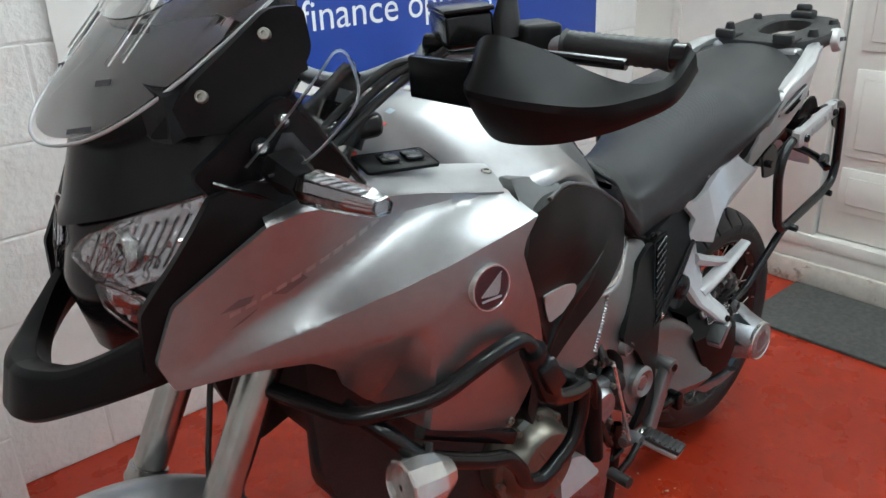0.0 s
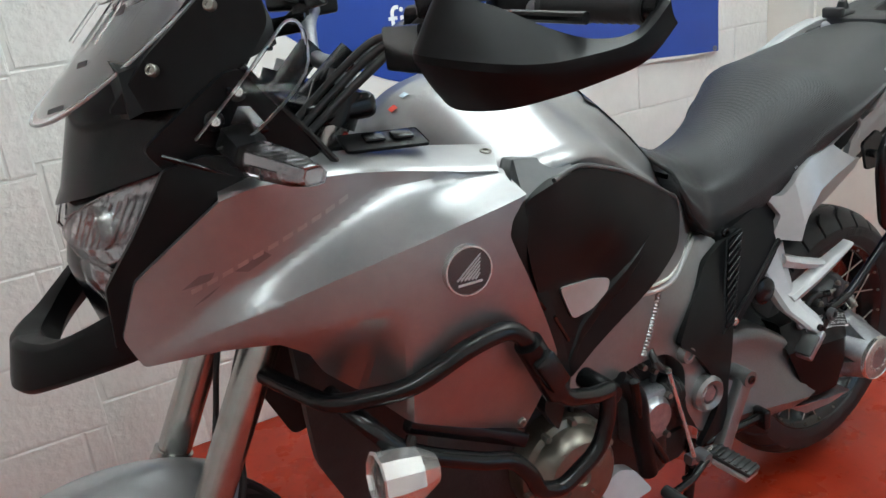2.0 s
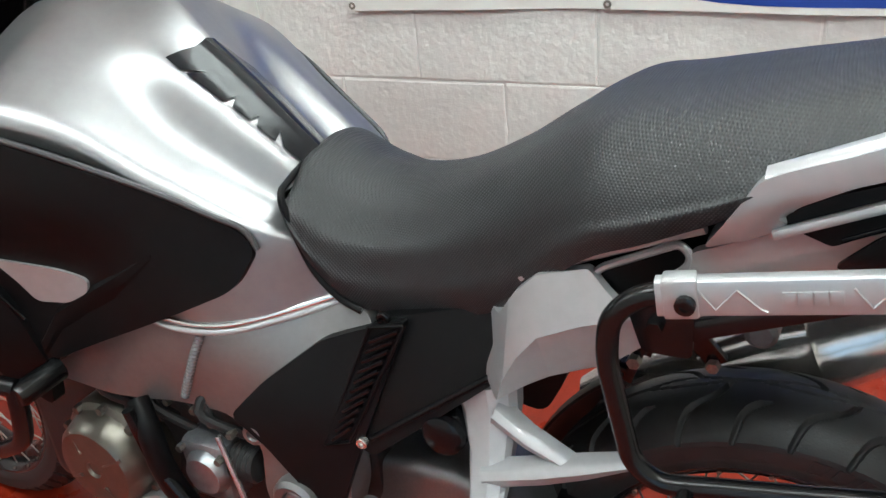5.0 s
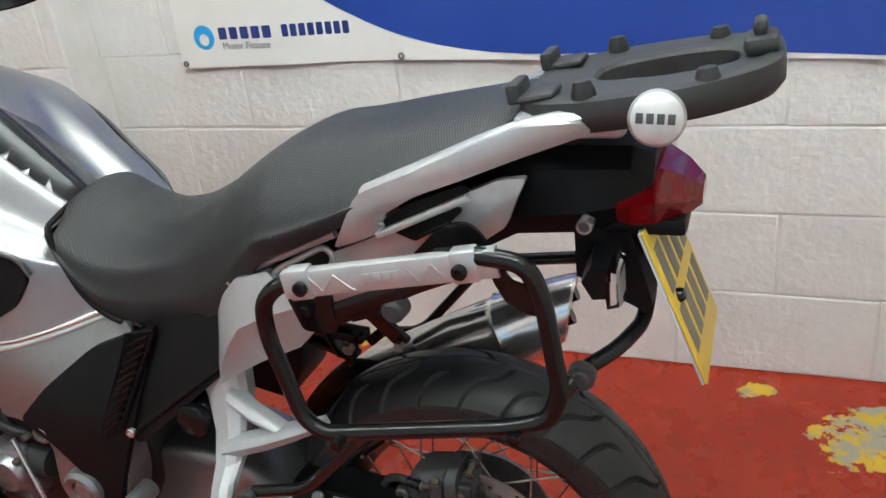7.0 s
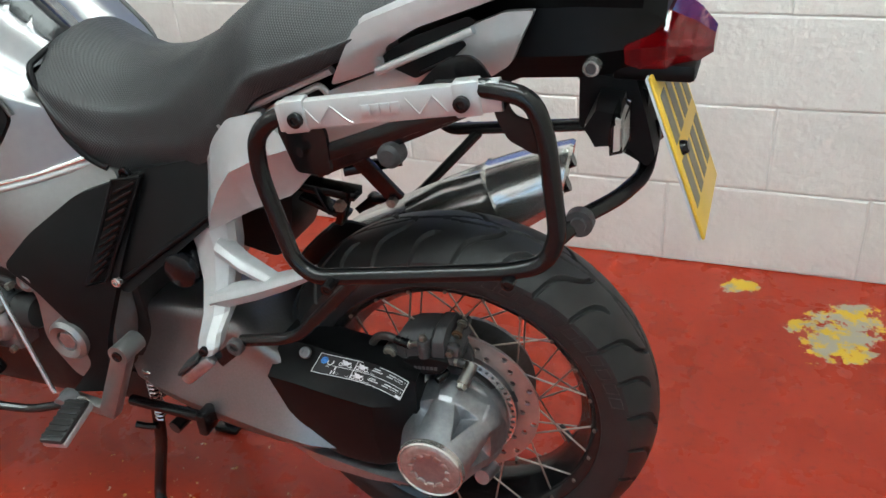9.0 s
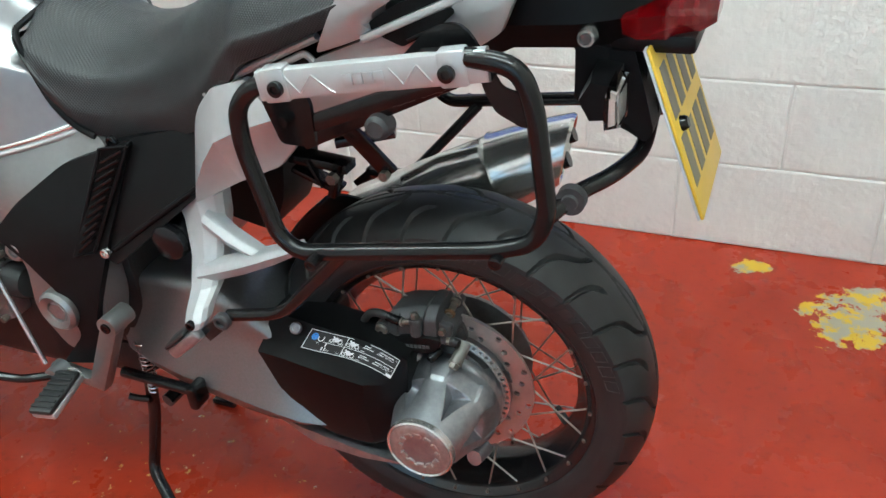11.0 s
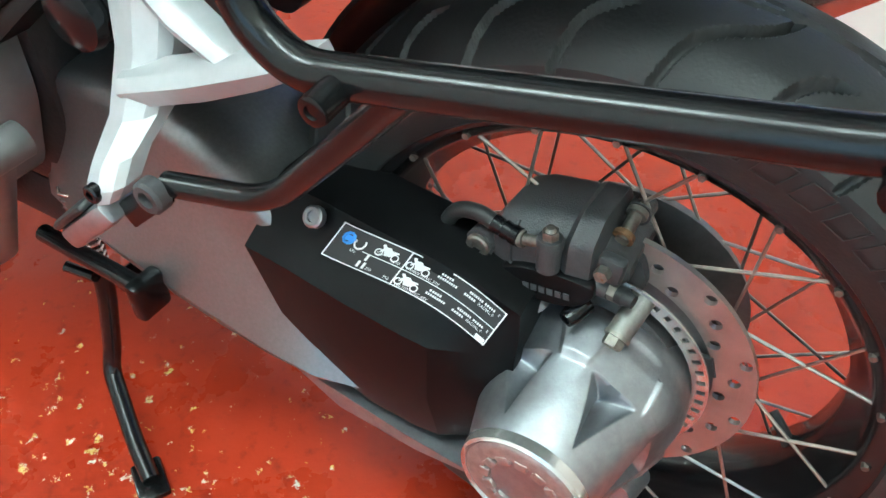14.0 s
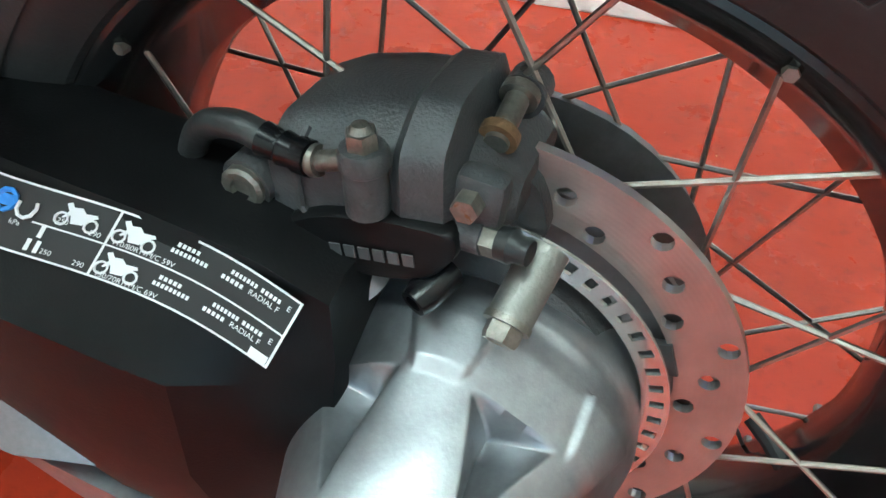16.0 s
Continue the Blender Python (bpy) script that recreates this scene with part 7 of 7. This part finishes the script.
part("plate_bolt", moved(spun([(0, 0.008), (0.006, 0.008), (0.008, 0.005), (0.009, 0.0)], 12, "x"), plate_m @ Matrix.Translation((0.002, -0.058, 0.004))), BLACK_METAL, plate_ob)
PALE_LENS = material("pale_reflector_plastic", (0.72, 0.7, 0.68), 0.2, 0.3)
for s in (-1, 1):
    f = (lambda bm: bm) if s < 0 else mirrored
    ri = part("rear_indicator", f(loft([[V(x + dx, -0.04 - y, z) for dx, z in ((0.0, z0), (-0.012, (z0 + z1) / 2), (0.0, z1), (0.026, z1 - 0.004), (0.028, z0 + 0.004))] for x, y, z0, z1 in ((1.02, 0.0, 0.802, 0.855), (1.02, 0.03, 0.8, 0.852), (1.022, 0.05, 0.804, 0.846))])), BLACK_SATIN, bike, "black rear indicator with a clear lens", 30)
    part("lens", f(loft([[V(x + dx - 0.004, -0.054 - y, z) for dx, z in ((0.0, z0), (-0.002, (z0 + z1) / 2), (0.0, z1), (0.012, z1 - 0.004), (0.013, z0 + 0.004))] for x, y, z0, z1 in ((1.046, 0.0, 0.796, 0.85), (1.046, 0.035, 0.796, 0.848), (1.045, 0.052, 0.802, 0.838))])), CLEAR, ri, "clear indicator lens", 20)
    part("reflector", f(loft([[V(1.0435 + dx, -0.059 - y, z) for dx, z in ((0.0, 0.803 + 0.003 * (k % 2)), (0.0, 0.838), (0.006, 0.836), (0.007, 0.806))] for k, y in enumerate(np.linspace(0, 0.036, 9))])), PALE_LENS, ri)

# rack plate
RM = Matrix.Translation((1.07, CY, 1.024)) @ pose(0, 0, 0, 0, -7, 0)
RACK = material("rack_black_plastic", (0.024, 0.024, 0.025), 0.55, 0, 0.12, 50, 0.25, 700)
outer = fillet([(-0.13, -0.095), (-0.135, 0.095), (-0.06, 0.13), (0.06, 0.128), (0.14, 0.075), (0.14, -0.075), (0.06, -0.128), (-0.06, -0.13)], 0.045, 6)
def rack_ring(k, z):
    return [V(p[0] * k, p[1] * k, z) for p in outer]
inner = fillet([(-0.055, -0.035), (-0.055, 0.035), (0.02, 0.055), (0.095, 0.04), (0.095, -0.04), (0.02, -0.055)], 0.04, 8)
n_o = len(outer)
inner_s = [Vector(inner[int(i * len(inner) / n_o)]) for i in range(n_o)]
rack = part("top_rack", moved(loft([rack_ring(0.93, -0.022), rack_ring(0.99, -0.012), rack_ring(1.0, 0.004), rack_ring(0.985, 0.012), [V(p[0] * 0.9, p[1] * 0.9, 0.014) for p in outer], [V(a[0] * 0.5 + b[0] * 0.5, a[1] * 0.5 + b[1] * 0.5, 0.011) for a, b in zip(outer, inner_s)],
                            [V(b[0] * 1.08, b[1] * 1.08, 0.012) for b in inner_s], [V(b[0], b[1], 0.008) for b in inner_s], [V(b[0], b[1], -0.016) for b in inner_s], [V(b[0] * 1.1, b[1] * 1.1, -0.022) for b in inner_s], rack_ring(0.93, -0.022)], False), RM), RACK, bike, "black plastic luggage rack plate with a central opening", 40)
for s in (-1, 1):
    part("rack_hook", moved(joined(block(-0.128, -0.085, s * 0.075 - 0.025, s * 0.075 + 0.025, 0.012, 0.02, 0.004), block(-0.135, -0.12, s * 0.075 - 0.025, s * 0.075 + 0.025, 0.012, 0.034, 0.004)), RM), RACK, rack)
    part("rack_plug", moved(tube([(-0.05, s * 0.108, 0.006), (-0.05, s * 0.108, 0.018), (-0.05, s * 0.108, 0.03)], [0.013, 0.013, 0.009], 16), RM), RUBBER, rack)
    part("rack_plug", moved(tube([(0.07, s * 0.1, 0.006), (0.07, s * 0.1, 0.016), (0.07, s * 0.1, 0.024)], [0.012, 0.012, 0.009], 16), RM), RUBBER, rack)
part("rack_latch", moved(joined(block(0.1, 0.135, -0.03, 0.03, 0.01, 0.03, 0.008), block(0.11, 0.125, -0.02, 0.02, 0.028, 0.045, 0.006)), RM), RACK, rack)
knob_m = Matrix.Translation((1.094, -0.104, 1.016)) @ V(0.12, -0.95, 0.22).to_track_quat("Z", "Y").to_matrix().to_4x4()
KNOB = material("silver_badge_plastic", (0.6, 0.6, 0.6), 0.35, 0.5)
knob = part("rack_badge", moved(spun([(0, 0.014), (0.016, 0.013), (0.025, 0.008), (0.028, 0.0), (0.028, -0.01)], 36, "z"), knob_m), KNOB, rack, "round silver badge on the rack's edge")
for k in range(4):
    part("print_bar", moved(block(-0.02 + 0.01 * k, -0.013 + 0.01 * k, -0.005, 0.005, 0.0135, 0.0165, 0.0005), knob_m @ Matrix.Rotation(radians(-5), 4, "Z") @ Matrix.Translation((0, 0, -0.002))), MARK_GREY, knob)

# ---- pannier rails ----
def pannier_rail(side):
    f = (lambda bm: bm) if side < 0 else mirrored
    hoop = part("pannier_rail", f(tube([(0.76, -0.2, 0.866), (0.7, -0.208, 0.862), (0.672, -0.208, 0.835), (0.668, -0.206, 0.79), (0.692, -0.206, 0.68), (0.718, -0.206, 0.66), (0.95, -0.188, 0.692), (0.99, -0.183, 0.705), (1.004, -0.182, 0.74), (0.992, -0.183, 0.85), (0.978, -0.185, 0.892), (0.93, -0.188, 0.9), (0.88, -0.18, 0.892)], 0.0102, 14, 0.03)), BLACK_METAL, bike, "black tubular pannier rail")
    a, b = V(0.712, -0.212, 0.864), V(0.948, -0.184, 0.893)
    part("rail_bar", f(beam(a, b, 0.032, 0.017, 0.004)), SILVER_LIGHT, hoop, "silver cast bar with embossed triangles")
    for u in (0.08, 0.86):
        c = a.lerp(b, u)
        part("bar_clamp", f(moved(block(-0.014, 0.014, -0.0105, 0.0105, -0.0175, 0.0185, 0.003), Matrix.Translation(c) @ pose(0, 0, 0, 0, -7, 7))), SILVER_LIGHT, hoop)
    for q in ((0.737, -0.2255, 0.866), (0.912, -0.2025, 0.8865)):
        part("rail_bolt", f(bolt(q, 0.0085, 0.003)), BLACK_METAL, hoop)
    d = (b - a)
    for u0, v0, u1, v1 in ((0.2, -0.3, 0.26, 0.25), (0.26, 0.25, 0.34, -0.3), (0.14, 0.25, 0.2, -0.3), (0.34, -0.3, 0.36, -0.36), (0.6, 0.25, 0.66, -0.3), (0.66, -0.3, 0.72, 0.25), (0.72, 0.25, 0.78, -0.3)):
        o = V(0, -0.0092, 0)
        part("emboss", f(tube([a + d * u0 + o + V(0, 0, 0.032 * v0), a + d * u1 + o + V(0, 0, 0.032 * v1)], 0.0011, 5)), SILVER_LIGHT, hoop)
    for k in range(4):
        part("emboss_bar", f(moved(block(-0.005, 0.005, -0.0012, 0.0008, -0.006, 0.006, 0.0005), Matrix.Translation(a + d * (0.42 + 0.045 * k) + V(0, -0.009, 0)) @ pose(0, 0, 0, 0, -7, 7))), SILVER_LIGHT, hoop)
    for q in ((0.743, -0.215, 0.664), (0.953, -0.19, 0.688)):
        part("rail_stud", f(tube([(q[0], q[1] + 0.01, q[2] - 0.002), (q[0], q[1] - 0.012, q[2] - 0.004)], 0.0075, 14)), BLACK_METAL, hoop)
        part("stud_socket", f(bolt((q[0], q[1] - 0.012, q[2] - 0.004), 0.0072, 0.002)), BLACK_METAL, hoop)
    part("rail_gusset", f(panel([(0.936, 0.888), (0.951, 0.887), (0.96, 0.871), (0.978, 0.866), (0.99, 0.862), (0.99, 0.833), (0.979, 0.832), (0.953, 0.845), (0.941, 0.868)], lambda x, z: -0.184, 0.004, 0.03, 0.006)), BLACK_METAL, hoop)
    part("front_bracket", f(panel([(0.672, 0.83), (0.715, 0.85), (0.735, 0.83), (0.735, 0.775), (0.69, 0.775)], lambda x, z: -0.165, 0.006, 0.03, 0.008)), BLACK_METAL, hoop)
    part("bracket_bolt", f(bolt((0.702, -0.168, 0.806), 0.008, 0.007, socket=False)), BLACK_METAL, hoop)
    part("upper_strut", f(beam((0.7, -0.16, 0.79), (0.9, -0.15, 0.865), 0.02, 0.01, 0.003)), BLACK_METAL, hoop)
    low = part("lower_strut", f(tube([(0.572, -0.185, 0.524), (0.64, -0.178, 0.535), (0.665, -0.178, 0.55), (0.745, -0.188, 0.635), (0.77, -0.195, 0.662)], 0.0085, 12, 0.02)), BLACK_METAL, hoop)
    part("strut_washer", f(bolt((0.569, -0.194, 0.521), 0.0125, 0.008)), CASTING_GREY, hoop)
    part("strut_tab", f(beam((0.535, -0.195, 0.49), (0.572, -0.19, 0.522), 0.02, 0.006, 0.002)), BLACK_METAL, hoop)
    tail = part("rear_strut", f(tube([(1.0, -0.165, 0.728), (1.02, -0.135, 0.742), (1.05, -0.09, 0.745), (1.07, -0.03, 0.748), (1.072, 0.0, 0.775), (1.07, 0.01, 0.8)], 0.0095, 12, 0.025)), BLACK_METAL, hoop)
    part("strut_washer", f(spun([(0, -0.012), (0.008, -0.012), (0.009, -0.008), (0.0155, -0.008), (0.016, 0.004), (0, 0.004)], 24, "y", (1.019, -0.145, 0.741))), CASTING_GREY, hoop)

pannier_rail(-1)
pannier_rail(1)
part("cross_tube", tube([(0.96, 0.245, 0.82), (0.99, 0.2, 0.835), (1.0, 0.08, 0.815)], 0.007, 10, 0.02), BLACK_METAL, bike)

# under the seat: bracket, round rubber, exhaust mount
mount = part("silencer_bracket", beam((0.68, -0.1, 0.752), (0.88, -0.095, 0.845), 0.024, 0.02, 0.004), BLACK_METAL, bike, "black silencer bracket")
for p, q, w, h in (((0.69, -0.02, 0.735), (0.737, 0.0, 0.664), 0.024, 0.01), ((0.66, 0.0, 0.7), (0.735, 0.03, 0.71), 0.012, 0.02), ((0.55, 0.03, 0.66), (0.66, 0.03, 0.65), 0.014, 0.03), ((0.57, 0.03, 0.64), (0.64, 0.03, 0.612), 0.008, 0.03), ((0.6, 0.02, 0.66), (0.62, 0.02, 0.62), 0.006, 0.02), ((0.65, 0.02, 0.66), (0.632, 0.02, 0.606), 0.012, 0.02)):
    part("bracket_arm", beam(p, q, w, h, 0.002), BLACK_METAL, mount)
part("bracket_bolt", spun([(0, -0.014), (0.01, -0.014), (0.015, -0.01), (0.016, 0.01)], 24, "y", (0.787, -0.108, 0.783)), CASTING_GREY, mount)
part("bracket_bolt", bolt((0.733, -0.008, 0.664), 0.008, 0.008, socket=False), BOLT, mount)
part("bracket_bolt", bolt((0.642, 0.008, 0.64), 0.009, 0.008, socket=False), BOLT, mount)
part("inner_guard", panel([(0.42, 0.74), (0.56, 0.74), (0.575, 0.7), (0.56, 0.6), (0.53, 0.54), (0.44, 0.56), (0.36, 0.6)], lambda x, z: 0.0, 0.1, 0.05, 0.02), BLACK_SATIN, bike, "black inner mudguard")
part("preload_knob", spun([(0, -0.03), (0.02, -0.03), (0.026, -0.026), (0.028, -0.018), (0.025, -0.012), (0.028, -0.006), (0.028, 0.03)], 28, "y", (0.452, -0.11, 0.585)), BLACK_GLOSS, bike, "black suspension adjuster knob")
hug = []
for k in range(17):
    a = radians(128 + k * 3)
    hug.append([V(0.806 + (0.335 - 8 * v * v) * math.cos(a), 0.037 + v, 0.322 + (0.335 - 8 * v * v) * math.sin(a)) for v in (-0.01, 0.01, 0.03, 0.05, 0.075)])
bm = loft(hug, False, False)
bmesh.ops.solidify(bm, geom=bm.faces[:], thickness=0.004)
part("rear_hugger", bm, BLACK_SATIN, bike, "black plastic rear hugger")

# silencer
SIL_A, SIL_B = V(0.545, 0.14, 0.47), V(0.93, 0.183, 0.638)
d = (SIL_B - SIL_A).normalized()
stations = [(0.0, 0.03), (0.04, 0.042), (0.08, 0.052), (0.3, 0.058), (0.312, 0.059), (0.318, 0.062), (0.324, 0.059), (0.35, 0.058), (0.4, 0.051), (0.423, 0.046), (0.426, 0.042), (0.416, 0.035)]
cross = d.cross(V(0, 1, 0)).normalized()
cross = cross if cross.z > 0 else -cross
rings = []
for st, r in stations:
    lean = 0.03 * max(0.0, (st - 0.33) / 0.1)  # the end is cut obliquely
    rings.append([SIL_A + d * (st + lean * math.sin(a)) + cross * (r * math.sin(a)) + d.cross(cross) * (r * math.cos(a)) for a in (2 * math.pi * k / 48 for k in range(48))])
sil = part("silencer", loft(rings), STEEL, bike, "polished steel silencer", 30)
part("tail_pipe", tube([SIL_A + d * 0.432 + cross * 0.018, SIL_A + d * 0.442 + cross * 0.018], 0.012, 20), BLACK_METAL, sil)
part("tail_pipe", tube([SIL_A + d * 0.41 - cross * 0.016, SIL_A + d * 0.42 - cross * 0.016], 0.012, 20), BLACK_METAL, sil)
part("heat_shield", tube([(0.7, 0.12, 0.585), (0.76, 0.125, 0.62), (0.82, 0.13, 0.642)], [0.016, 0.018, 0.016], 12), STEEL, sil)

# ---- writing on the banner ----
def banner_words(text, x0, z0, size, mat, shear=0.0):
    words(text, size, lambda x, y: V(x0 + x + shear * y, ban_y(x0 + x, z0 + y) - 0.0024, z0 + y), mat, banner)


banner_words("Ask us about your", 0.285, 1.135, 0.122, PRINT_W)
banner_words("finance options", 0.305, 1.03, 0.122, PRINT_W)
banner_words("Motor Finance", -0.205, 0.884, 0.026, MARK_GREY)
banner_words("Finance it?", 1.165, 1.045, 0.088, PRINT_W, 0.04)
for x0, x1 in ((1.165, 1.33), (1.35, 1.54)):
    part("print_bar", panel([(x0, 1.15), (x1, 1.15), (x1, 1.2), (x0, 1.2)], lambda x, z: ban_y(x, z) - 0.0022, 0.0008, 0.03, 0.006), BAN_CYAN, banner)
part("print_line", tube(curve([(1.12, ban_y(1.12, 1.05) - 0.002, 1.05), (1.1, ban_y(1.1, 1.12) - 0.002, 1.12), (1.12, ban_y(1.12, 1.2) - 0.002, 1.22)], 6), 0.004, 6), BAN_CYAN, banner)
